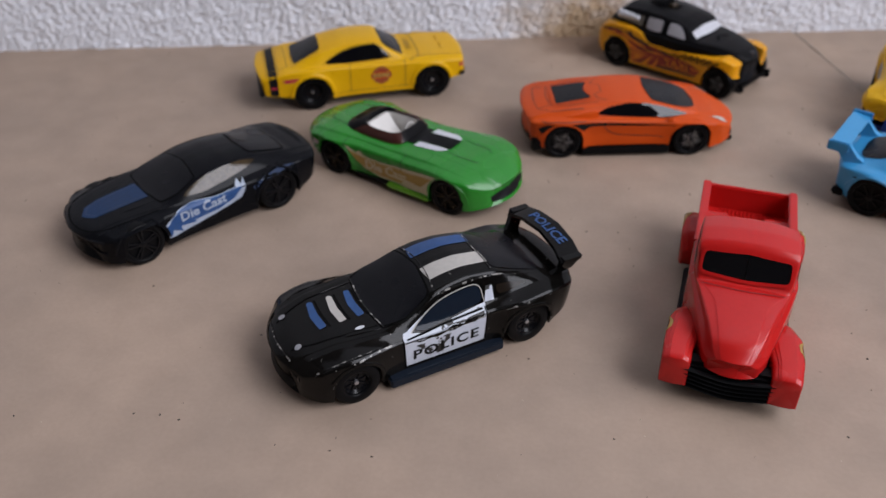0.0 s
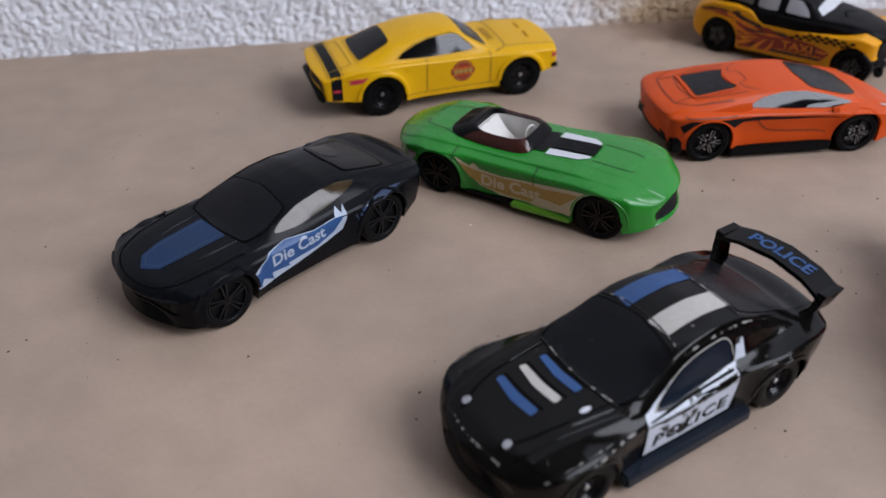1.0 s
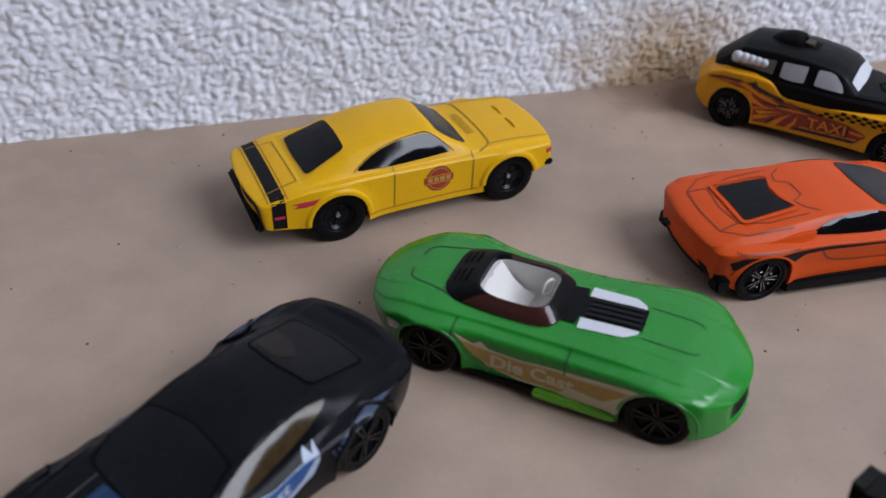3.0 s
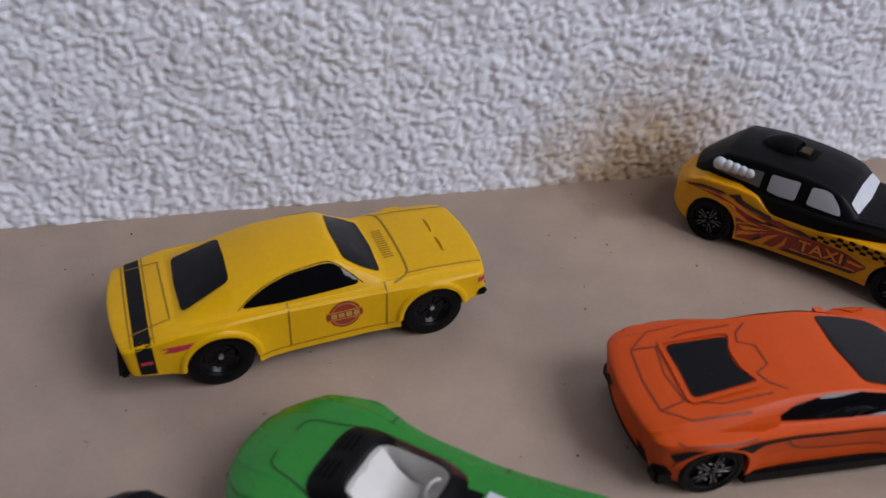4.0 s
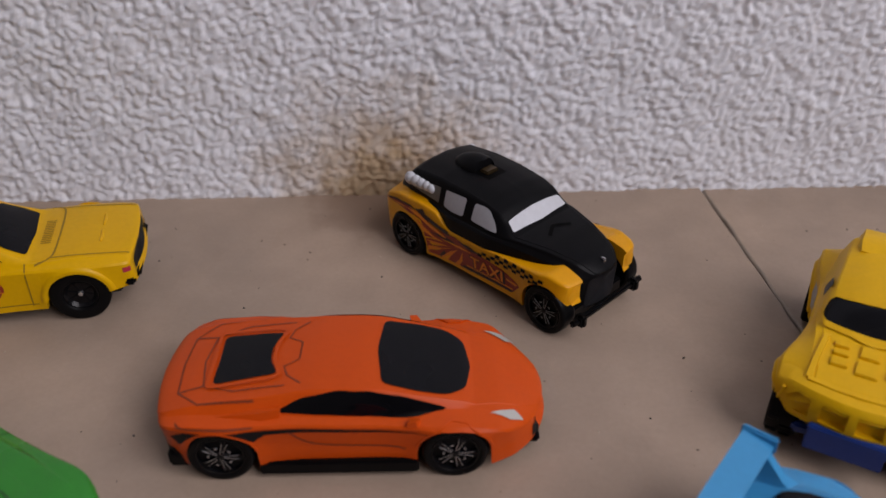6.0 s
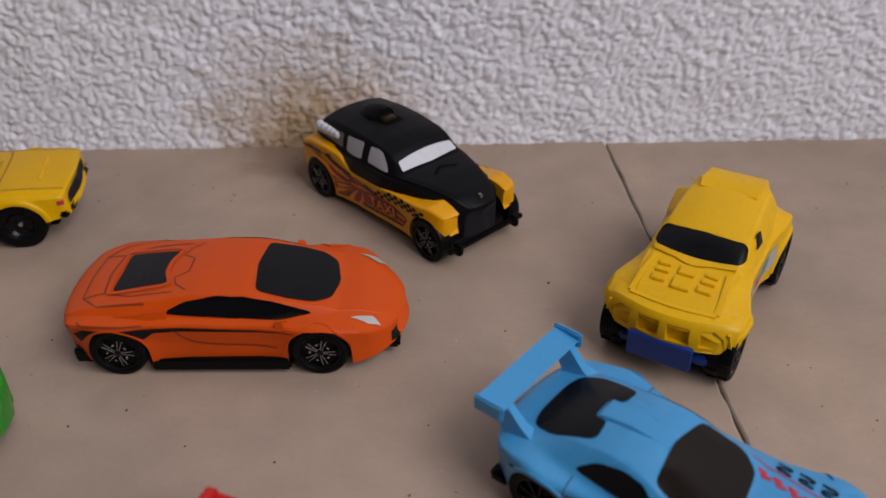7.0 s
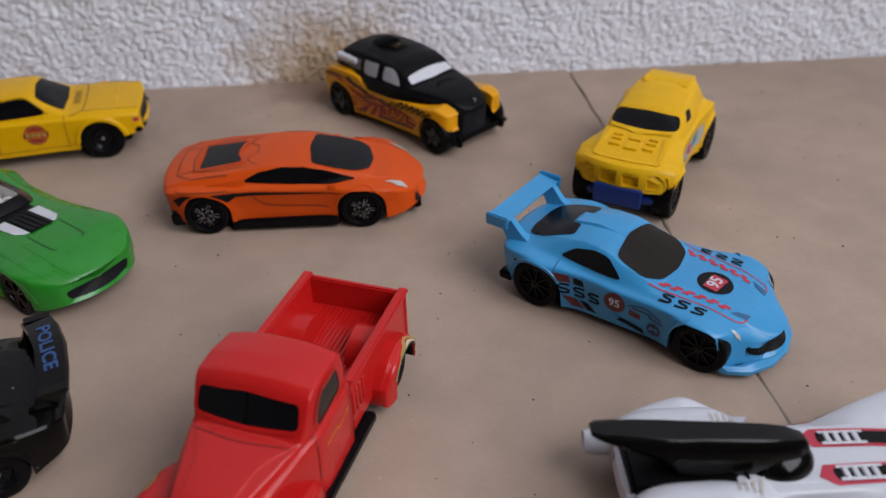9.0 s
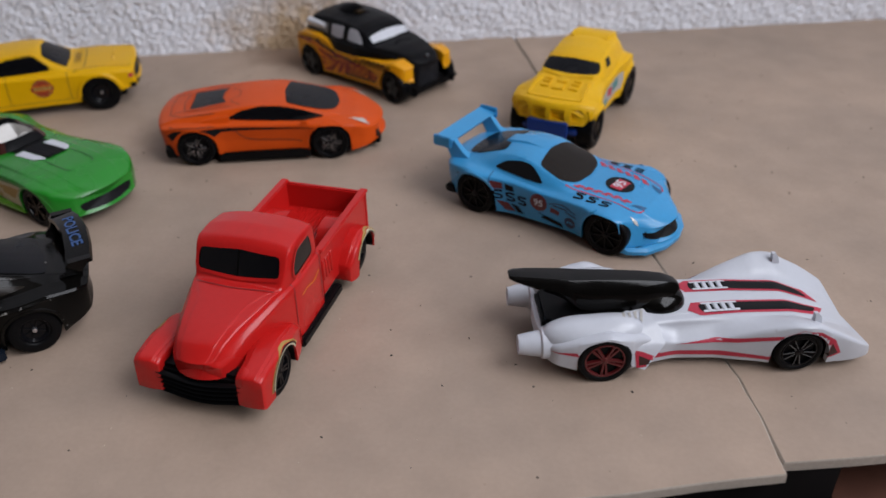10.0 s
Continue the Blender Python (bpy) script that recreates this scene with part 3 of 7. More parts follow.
# ---- the setting ----
WALL_TURN, FRONT_TURN = math.atan(0.173), math.atan(0.165)


def lattice(x, y, size, seed):
    """Smooth random heights on a lattice of that size."""
    rng = np.random.RandomState(seed)
    table = rng.rand(512, 512)
    u, v = x / size, y / size
    i, j = np.floor(u).astype(int), np.floor(v).astype(int)
    f, g = u - i, v - j
    f, g = f * f * (3 - 2 * f), g * g * (3 - 2 * g)
    t = lambda a, b: table[a % 512, b % 512]
    return (t(i, j) * (1 - f) + t(i + 1, j) * f) * (1 - g) + (t(i, j + 1) * (1 - f) + t(i + 1, j + 1) * f) * g


def blobs(x, y, size, seed, round_=0.36):
    """Heights of round lumps scattered one to a cell."""
    rng = np.random.RandomState(seed)
    px, py, amp = rng.rand(512, 512), rng.rand(512, 512), 0.45 + 0.55 * rng.rand(512, 512)
    u, v = x / size, y / size
    i, j = np.floor(u).astype(int), np.floor(v).astype(int)
    best = np.zeros_like(u)
    for di in (-1, 0, 1):
        for dj in (-1, 0, 1):
            a, b = (i + di) % 512, (j + dj) % 512
            d2 = (i + di + px[a, b] - u) ** 2 + (j + dj + py[a, b] - v) ** 2
            best = np.maximum(best, amp[a, b] * np.exp(-d2 / (2 * round_ ** 2)))
    return best


def plaster_wall():
    xs = np.r_[np.arange(-1150, -240, 26.0), np.arange(-240, 340, 0.56), np.arange(340, 1301, 26.0)]
    zs = np.r_[-26.0, np.arange(-4, 118, 0.56), np.arange(118, 1520, 26.0)]
    gx, gz = np.meshgrid(xs, zs)
    wx = gx + 1.2 * (lattice(gx, gz, 3.6, 11) - 0.5) * 2
    wz = gz + 1.2 * (lattice(gx, gz, 3.6, 12) - 0.5) * 2
    slant = wx * 0.83 + wz * 0.56
    cross = -wx * 0.56 + wz * 0.83
    big = blobs(slant, cross * 1.3, 2.35, 1, 0.40)
    mid = blobs(slant + 0.7 * cross, cross * 1.1, 1.3, 2, 0.34)
    small = lattice(gx, gz, 0.85, 4)
    patch = lattice(gx, gz, 11.0, 3)
    lump = 0.95 * big * (0.55 + 0.9 * lattice(gx, gz, 6.0, 7)) + 0.75 * mid * (0.35 + lattice(gx, gz, 4.0, 8)) + 0.30 * (small - 0.5)
    h = 1.05 * np.tanh(1.25 * (lump - 0.30)) + 0.6 * patch - 0.7
    verts = np.stack([gx, -h, gz], -1).reshape(-1, 3) * MM
    nx, nz = len(xs), len(zs)
    k = np.arange(nx * nz).reshape(nz, nx)
    quads = np.stack([k[:-1, :-1], k[:-1, 1:], k[1:, 1:], k[1:, :-1]], -1).reshape(-1, 4)
    me = bpy.data.meshes.new("wall_north")
    me.from_pydata(verts.tolist(), [], quads.tolist())
    me.materials.append(STUCCO)
    me.polygons.foreach_set("use_smooth", [True] * len(me.polygons))
    ob = new("wall_north", me)
    ob.matrix_world = pose(0, 0.3405, 0, 0, 0, math.degrees(WALL_TURN))
    tagged(ob, "white rough spatter-plastered wall with a brown stain at its foot", "wall", kind="structure")
    back = link_mesh("wall_core", block(-1150, 1300, 6, 120, -26, 1520, 0), PLASTER, smooth=0)
    back.matrix_world = ob.matrix_world.copy()
    tagged(back, "plain masonry behind the plaster", "wall", kind="structure")


def board(name, outline, z, thick, label):
    """A slab with a slightly ragged outline and a soft top edge."""
    rng = random.Random(5)
    pts = []
    n = len(outline)
    for i in range(n):
        a, b = Vector(outline[i]), Vector(outline[(i + 1) % n])
        steps = max(1, min(90, int((b - a).length / 4)))
        for k in range(steps):
            p = a.lerp(b, k / steps)
            if 0 < k:
                p = p + Vector((rng.uniform(-0.22, 0.22), rng.uniform(-0.25, 0.25)))
            pts.append(p)
    bm = bmesh.new()
    top = [bm.verts.new((p.x, p.y, z)) for p in pts]
    cen = sum(pts, Vector((0, 0))) / len(pts)
    rim = [bm.verts.new((p.x - 0.0, p.y, z)) for p in pts]
    for p, t in zip(pts, top):
        t.co.xy = p + (cen - p).normalized() * 0.35
    for r in rim:
        r.co.z = z - 0.35
    low = [bm.verts.new((p.x, p.y, z - thick)) for p in pts]
    bm.faces.new(top)
    for i in range(len(pts)):
        j = (i + 1) % len(pts)
        bm.faces.new((rim[i], rim[j], top[j], top[i])).material_index = 1
        bm.faces.new((low[i], low[j], rim[j], rim[i])).material_index = 1
    bm.faces.new(low[::-1])
    bmesh.ops.recalc_face_normals(bm, faces=bm.faces)
    ob = link_mesh(name, bm, [BOARD, BOARD_EDGE], smooth=0)
    return tagged(ob, label, "board", kind="structure")


plaster_wall()
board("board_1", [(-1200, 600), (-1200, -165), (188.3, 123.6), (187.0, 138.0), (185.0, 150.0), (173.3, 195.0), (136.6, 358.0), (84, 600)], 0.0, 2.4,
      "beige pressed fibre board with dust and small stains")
board("board_2", [(85.0, 600), (137.5, 358.2), (173.8, 195.1), (185.25, 150.1), (187.2, 138.1), (188.5, 126.8), (1400, 326), (1400, 600)], -0.45, 2.4,
      "beige fibre board laid beside the first with an open joint")

joint = link_mesh("joint_filler", beam([(84.6, 600, -1.6), (137.1, 358.1, -1.6), (173.6, 195, -1.6), (185.1, 150, -1.6), (187.9, 131, -1.6)], [[(-1.2, 0, -0.9), (-1.2, 0, 0), (1.2, 0, 0), (1.2, 0, -0.9)]] * 5), JOINT, smooth=0)
tagged(joint, "brown dust lying in the joint between the boards", "dust", kind="structure")

ledge = link_mesh("ledge", join(block(-1200, 203, 0, 700, -130, -2.9, 0), block(203, 1400, 26, 700, -130, -3.4, 0)), BLACK_WOOD, smooth=0)
ledge.matrix_world = pose(0, 0.0955, 0, 0, 0, math.degrees(FRONT_TURN))
tagged(ledge, "black wooden box front that carries the boards", "ledge", kind="structure")
shelf = link_mesh("shelf", block(204, 1400, -900, 25.5, -130, -14, 0.8), DARK_WOOD, smooth=0)
shelf.matrix_world = ledge.matrix_world.copy()
tagged(shelf, "red-brown wooden surface a little below the boards", "shelf", kind="structure")


def room():
    floor = link_mesh("floor", block(-1400, 1500, -2200, 900, -160, -120, 0), DARK_WOOD, smooth=0)
    tagged(floor, "red-brown wooden surface below the boards", "floor", kind="structure")
    ceiling = link_mesh("ceiling", block(-1400, 1500, -2200, 900, 1500, 1540, 0), PLASTER, smooth=0)
    tagged(ceiling, "plain brown ceiling", "ceiling", kind="structure")
    for name, q in (("wall_west", (-1040, -940, -2100, 700, -120, 1500)), ("wall_south", (-940, 750, -2100, -2000, -120, 1500))):
        tagged(link_mesh(name, block(*q, 0), PLASTER, smooth=0), "plain brown painted wall", "wall", kind="structure")
    # east wall with its window opening
    bm = join(block(750, 850, -2100, -655, -120, 1500, 0), block(750, 850, 255, 700, -120, 1500, 0),
              block(750, 850, -655, 255, -120, 355, 0), block(750, 850, -655, 255, 1445, 1500, 0))
    tagged(link_mesh("wall_east", bm, PLASTER, smooth=0), "plain brown wall with a window opening", "wall", kind="structure")
    win = thing("window_1", pose(0.8, -0.2, 0.355), "white framed window letting daylight in", "window")
    win["kind"] = "structure"
    frame_bm = join(block(-20, 20, -455, -410, 0, 1090, 2), block(-20, 20, 410, 455, 0, 1090, 2), block(-20, 20, -410, 410, 0, 45, 2),
                    block(-20, 20, -410, 410, 1045, 1090, 2), block(-18, 18, -20, 20, 45, 1045, 2))
    part("window_frame", frame_bm, WHITE, win)


room()


def crumbs(name, count, size, material, label, seed):
    rng = random.Random(seed)
    bm = bmesh.new()
    for _ in range(count):
        x, y = rng.uniform(-130, 260), rng.uniform(95, 350)
        if y > 334 + 0.165 * x or y < 96 + 0.165 * x:
            continue
        s = rng.uniform(0.4, 1.0) ** 2 * size
        z = -0.45 if x > 136.8 + 0.2174 * (357.8 - y) else 0.0
        a, e = rng.uniform(0, 6.28), rng.uniform(0.4, 1.0)
        vs = []
        for k in range(5):
            r = s * rng.uniform(0.6, 1.1)
            u, v = r * math.cos(k * 1.2566), r * e * math.sin(k * 1.2566)
            vs.append((x + u * math.cos(a) - v * math.sin(a), y + u * math.sin(a) + v * math.cos(a)))
        lo = [bm.verts.new((p[0], p[1], z)) for p in vs]
        hi = bm.verts.new((x, y, z + s * 0.7))
        for k in range(5):
            bm.faces.new((lo[k], lo[(k + 1) % 5], hi))
    tagged(link_mesh(name, bm, material, smooth=0), label, "debris", kind="stuff")


crumbs("grit", 420, 0.5, DIRT, "tiny dark grit scattered on the boards", 3)
crumbs("chips", 200, 0.42, DUST, "tiny pale chips scattered on the boards", 8)

# ---- the toy cars; x forward, y left, z up, millimetres, origin on the ground ----


def toy_black_coupe():
    car = thing("toy_coupe", pose(-0.0719, 0.1960, 0, 0, 0, -132.0), "satin black toy coupe with blue bonnet stripe and flame print", "toy car", "toy cars", 1.02)
    bm = shell(-37.2, 33.9, width=[(-37.2, 13.6), (-30, 15.0), (-20, 15.7), (-8, 14.7), (8, 14.7), (20, 15.6), (30, 15.0), (35.5, 13.4)],
               belt=[(-36, 12.2), (-30, 13), (-20, 12.6), (-6, 11.8), (8, 11.6), (20, 11.6), (30, 10.6), (35.5, 9.2)],
               deck=[(-36, 13.6), (-31, 14.2), (-24, 14.0), (0, 13.4), (13, 13.2), (24, 12.6), (31, 11.4), (35.5, 9.6)],
               roof=[(-36, 12), (-29, 14.4), (-17, 17.6), (-9, 18.5), (-3, 18.2), (1.2, 17.4), (11.8, 13.3), (35, 8)],
               base=[(-36, 11.9), (-20, 12.6), (0, 13.0), (13, 12.6), (35, 10)], top=[(-36, 9.4), (-24, 9.2), (-8, 9.9), (2, 10.3), (13, 11.4), (35, 8)],
               sill=[(-36, 5), (-29, 3.2), (-26, 2.4), (26, 2.2), (35.5, 2.6)], arches=[(20.9, 5.6, 7.0), (-20.8, 5.7, 7.1)], flare=0.55,
               front=(3.6, 0.16, 0.16), back=(3.0, 0.12, 0.18), lean=(0.06, 0.12), bow=(4.6, 2.6), hard=("belt", "base"))
    tree = tree_of(bm)
    part("body", bm, [SATIN_BLACK, BLACK_PLASTIC], car)
    arch_lips(car, tree, [(20.9, 5.6, 7.0), (-20.8, 5.7, 7.1)], SATIN_BLACK, 0.6, 0.35)
    underside(car, -30, 27, 9.5, 1.6, 7)
    four_wheels(car, 20.9, -20.8, 6.1, 6.2, 15.1, "five", RIM_BLACK)
    part("windscreen", wrapped(tree, flat(rounded([(12.0, -9.4), (13.0, 0), (12.0, 9.4), (7.6, 10.6), (1.4, 9.1), (0.2, 0), (1.4, -9.1), (7.6, -10.6)])), "T", 0.17), SMOKED_MATT, car, "dark windscreen")
    part("rear_window", wrapped(tree, flat(rounded([(-16.8, -7.2), (-16.0, 0), (-16.8, 7.2), (-27.5, 8.0), (-28.3, 0), (-27.5, -8.0)])), "T", 0.17), SMOKED_MATT, car, "dark rear window")
    seams = [strip([(12.1, -9.7), (13.2, 0), (12.1, 9.7), (7.6, 10.9), (1.2, 9.4), (0.0, 0), (1.2, -9.4), (7.6, -10.9)], 0.4, True),
             strip([(-16.6, -7.4), (-15.8, 0), (-16.6, 7.4), (-27.7, 8.2), (-28.5, 0), (-27.7, -8.2)], 0.35, True),
             strip([(14, -12.2), (24, -11.6), (30.5, -9), (32.6, -4), (33, 0), (32.6, 4), (30.5, 9), (24, 11.6), (14, 12.2)], 0.3)]
    lines_on("panel_line", tree, seams, "T", 0.1, SEAM_DARK, car)
    part("stripe", wrapped(tree, flat(rounded([(13.3, -4.6), (24, -4.2), (28.2, -3.4), (30.4, 0), (28.2, 3.4), (24, 4.2), (13.3, 4.6)], 0.4)), "T", 0.1), PRINT_DEEP, car, "blue bonnet stripe")
    edge = strip([(13.4, -3.6), (24, -3.3), (27.6, -2.7), (29.2, 0), (27.6, 2.7), (24, 3.3), (13.4, 3.6)], 0.35, soft=False)
    part("stripe_edge", wrapped(tree, edge, "T", 0.16), PRINT_NAVY, car)
    for s in "RL":
        part("side_window", wrapped(tree, flat(rounded([(6.8, 13.6), (4.0, 15.0), (-1, 16.6), (-7, 17.2), (-12, 17.0), (-17.2, 15.9), (-13.5, 15.0), (-6, 14.0), (1, 13.3)])), s, 0.17), AMBER, car, "amber tinted side window")
        part("window_trim", wrapped(tree, strip([(8.6, 13.1), (4.5, 15.2), (-1, 16.7), (-7, 17.3), (-12, 17.1), (-17.8, 16.0), (-13.5, 14.7), (-6, 13.6), (1, 12.8)], 0.4, True), s, 0.12), SATIN_BLACK, car)
        part("flame_print", wrapped(tree, flat([(16.0, 8.6), (13.6, 4.9), (11.6, 4.5), (3, 5.8), (-5, 7.4), (-9.2, 8.6), (-10.4, 10.6), (-11.2, 13.4), (-9.8, 12.2), (-9.2, 13.6), (-7.8, 12.0), (-2, 11.7), (5, 12.3), (9.8, 11.7), (12.4, 10.2)]), s, 0.1), PRINT_PALE, car, "pale flame-shaped print")
        part("flame_fill", wrapped(tree, flat([(15.0, 8.4), (13.0, 4.9), (12.2, 6.8), (9.4, 5.2), (9.8, 7.0), (5, 6.4), (5.6, 7.2), (-2, 7.6), (-7.0, 9.2), (-9.8, 11.8), (-7.8, 11.9), (-2, 11.6), (5, 12.2), (9.6, 11.6), (12.2, 10.0), (13.0, 9.0)]), s, 0.16), PRINT_BLUE, car, "blue flame print")
        part("lettering", wrapped(tree, lettering("Die Cast", 2.6, 9.9, 3.9, turn=4 if s == "R" else -4, flip=s == "L", wide=1.0, bold=0.025), s, 0.22), PRINT_PALE, car, "pale lettering")
        part("fender_print", wrapped(tree, flat([(-14.4, 11.6), (-17, 12.5), (-22, 13.0), (-27, 12.9), (-22, 12.4), (-17, 11.5), (-15.0, 10.4)], [(-13.8, 10.6), (-14.8, 9.0), (-14.4, 10.9)], [(-12.8, 10.6), (-13.6, 9.0), (-13.2, 10.9)]), s, 0.1), PRINT_NAVY, car, "dark blue streak print")
    # brown patch that puts a reflection into the rear window's colour
    part("rear_window", wrapped(tree, flat(rounded([(-17.6, -6.8), (-16.9, -1.0), (-19.6, 1.4), (-22.4, -2.6), (-22.8, -7.2)])), "T", 0.24), SMOKED_BROWN, car, "brown reflection painted on the rear window")
    for y in (1, -1):
        part("bonnet_ridge", beam([(12.8, y * 7.4, 12.9), (19, y * 7.0, 12.7), (26, y * 5.8, 11.9), (30.4, y * 4.4, 10.8)], [[(0, -1.4, -0.6), (0, -0.4, 0.32), (0, 0.4, 0.32), (0, 1.4, -0.6)]] * 4), SATIN_BLACK, car)
    part("grille", wrapped(tree, flat(rounded([(-10.5, 7.4), (-9, 9.0), (9, 9.0), (10.5, 7.4), (9, 6.4), (-9, 6.4)])), "F", 0.1), PRINT_BLACK, car)
    for z, p, w in ((9.3, 0.35, 12.6), (6.0, 0.45, 12.8)):
        row = []
        for q in np.linspace(-w, w, 21):
            hit = tree.ray_cast(Vector((60, q, z)), Vector((-1, 0, 0)))[0]
            if hit:
                row.append(hit.copy())
        part("nose_lip", beam(row, [[(-0.6, 0, -0.55), (p, 0, -0.3), (p, 0, 0.25), (-0.6, 0, 0.5)]] * len(row)), SATIN_BLACK, car)
    part("bumper_line", wrapped(tree, strip([(-11.5, 5.9), (-5, 5.5), (5, 5.5), (11.5, 5.9)], 0.35), "F", 0.12), SEAM_DARK, car)
    part("spoiler", beam([(-33.0, -10.0, 12.9), (-34.4, -5, 13.6), (-34.8, 0, 13.7), (-34.4, 5, 13.6), (-33.0, 10.0, 12.9)], [[(1.6, 0, -0.6), (1.4, 0, 0.1), (-0.7, 0, 0.5), (-0.9, 0, -0.2)]] * 5), SATIN_BLACK, car)


def toy_police():
    car = thing("toy_police_car", pose(0.0033, 0.1501, 0, 0, 0, -145.6), "glossy black toy police car with worn white doors and wing", "toy car", "toy cars", 1.03)
    bm = shell(-36, 35.2, width=[(-36, 13.6), (-28, 15.2), (-20, 15.6), (-12, 14.0), (10, 13.8), (20, 15.2), (29, 15.0), (36, 13.4)],
               belt=[(-36, 12.6), (-26, 13.8), (-16, 13.0), (0, 12.2), (10, 12.4), (22, 12.8), (30, 11.8), (36, 9.6)],
               deck=[(-36, 13.8), (-28, 14.8), (-20, 14.6), (0, 14.0), (12, 14.4), (24, 14.2), (31, 12.8), (36, 10.4)],
               roof=[(-36, 12), (-27, 15.6), (-15, 20.3), (-8, 21.4), (-3, 21.1), (1, 20.2), (12.5, 14.6), (35, 8)],
               base=[(-35, 11), (-20, 11.8), (0, 12.0), (12, 12.0), (35, 10)], top=[(-35, 8.6), (-24, 8.6), (-8, 9.0), (1, 9.6), (12, 11), (35, 8)],
               sill=[(-35.5, 5.2), (-28, 3.4), (-26, 2.6), (26, 2.4), (36, 2.6)], arches=[(21.3, 5.2, 6.1), (-21.4, 5.3, 6.2)], flare=0.3,
               front=(5, 0.24, 0.24), back=(4, 0.12, 0.18), lean=(0.05, 0.1), bow=(4.5, 2.5), hard=("belt", "base"))
    tree = tree_of(bm)
    part("body", bm, [POLICE_BLACK, BLACK_PLASTIC], car)
    arch_lips(car, tree, [(21.3, 5.2, 6.1), (-21.4, 5.3, 6.2)], POLICE_BLACK, 0.5, 0.25)
    underside(car, -30, 32, 9.5, 1.6, 7)
    four_wheels(car, 21.3, -21.4, 5.4, 5.5, 14.6, "dish", RIM_BLACK)
    part("windscreen", wrapped(tree, flat(rounded([(12.8, -9.4), (13.8, 0), (12.8, 9.4), (8.6, 10.8), (1.6, 9.2), (0.4, 0), (1.6, -9.2), (8.6, -10.8)])), "T", 0.17), SMOKED_MATT, car, "dark windscreen")
    part("rear_window", wrapped(tree, flat(rounded([(-15.0, -7.6), (-14.4, 0), (-15.0, 7.6), (-27.0, 8.6), (-27.8, 0), (-27.0, -8.6)])), "T", 0.17), SMOKED_MATT, car, "dark rear window")
    seams = [strip([(12.9, -9.7), (14.0, 0), (12.9, 9.7), (8.6, 11.1), (1.4, 9.5), (0.2, 0), (1.4, -9.5), (8.6, -11.1)], 0.45, True),
             strip([(13.5, -8.5), (26, -7.5), (32, -5)], 0.4), strip([(13.5, 8.5), (26, 7.5), (32, 5)], 0.4)]
    lines_on("panel_line", tree, seams, "T", 0.1, SEAM_DARK, car)
    part("roof_stripe", wrapped(tree, flat(rounded([(0.2, 1.8), (-15.0, 1.8), (-15.2, 5.8), (-0.2, 6.2)], 0.5)), "T", 0.12), PRINT_GREY, car, "pale grey roof stripe")
    part("roof_stripe", wrapped(tree, flat(rounded([(0.2, -2.6), (-15.0, -2.6), (-15.2, -6.6), (-0.2, -7.0)], 0.5)), "T", 0.12), PRINT_BLUE, car, "blue roof stripe")
    for x, mat, lab in ((19.6, PRINT_GREY, "pale grey bonnet stripe"), (24.2, PRINT_BLUE, "blue bonnet stripe"), (15.4, PRINT_BLUE, "blue bonnet stripe")):
        part("bonnet_stripe", wrapped(tree, flat(rounded([(x - 0.8, -5.9), (x + 0.5, -6.0), (x + 1.3, -1), (x + 0.8, 3.8), (x - 0.9, 3.6), (x - 0.5, -1)], 0.5)), "T", 0.12), mat, car, lab)
        part("bonnet_groove", wrapped(tree, strip([(x - 1.4, -6.0), (x - 1.1, -1), (x - 1.5, 3.8)], 0.5), "T", 0.1), SEAM_DARK, car)
    part("bonnet_mark", wrapped(tree, flat(disc(17.2, 7.4, 1.1, 18, 0.5)), "T", 0.14), PRINT_WHITE, car, "small white oval mark")
    worn = [strip([(12.6, -9.9), (13.9, 0), (12.6, 9.9)], 0.3), strip([(0.2, -9.3), (-1.0, 0), (0.2, 9.3)], 0.25), strip([(-14.6, -8.0), (-14.0, 0), (-14.6, 8.0)], 0.3), strip([(33.0, -7), (34.0, 0), (33.0, 7)], 0.3)]
    lines_on("worn_glint_edge", tree, worn, "T", 0.2, EDGE_WEAR_GLINT, car, "chipped paint and painted highlight along an edge")
    for y in (1, -1):
        part("bonnet_ridge", beam([(13.4, y * 9.2, 14.0), (20, y * 8.4, 14.0), (27, y * 7.2, 13.0), (32.4, y * 5.8, 11.3)], [[(0, -1.5, -0.7), (0, -0.4, 0.35), (0, 0.4, 0.35), (0, 1.5, -0.7)]] * 4), POLICE_BLACK, car)
        lines_on("worn_glint_edge", tree, [strip([(14, y * 13.6), (22, y * 14.6), (30, y * 13.8), (33.4, y * 11.6)], 0.2), strip([(0, y * 9.9), (-8, y * 9.5), (-15, y * 9.2), (-24, y * 9.2)], 0.22)], "T", 0.16, EDGE_WEAR_GLINT, car, "chipped paint and painted highlight along an edge")
    for s in "RL":
        # flank strips paint in the bright highlights of the polished edges
        lines_on("worn_glint_edge", tree, [strip([(-11.6, 11.9), (-16, 12.4), (-22, 13.2), (-27, 13.0)], 0.32), strip([(9.6, 11.7), (4, 11.5), (-4, 11.6), (-10.2, 12.0)], 0.4), strip([(12.0, 12.4), (18, 12.6), (26, 11.8)], 0.26)], s, 0.24, EDGE_WEAR_GLINT, car, "chipped paint and painted highlight along an edge")
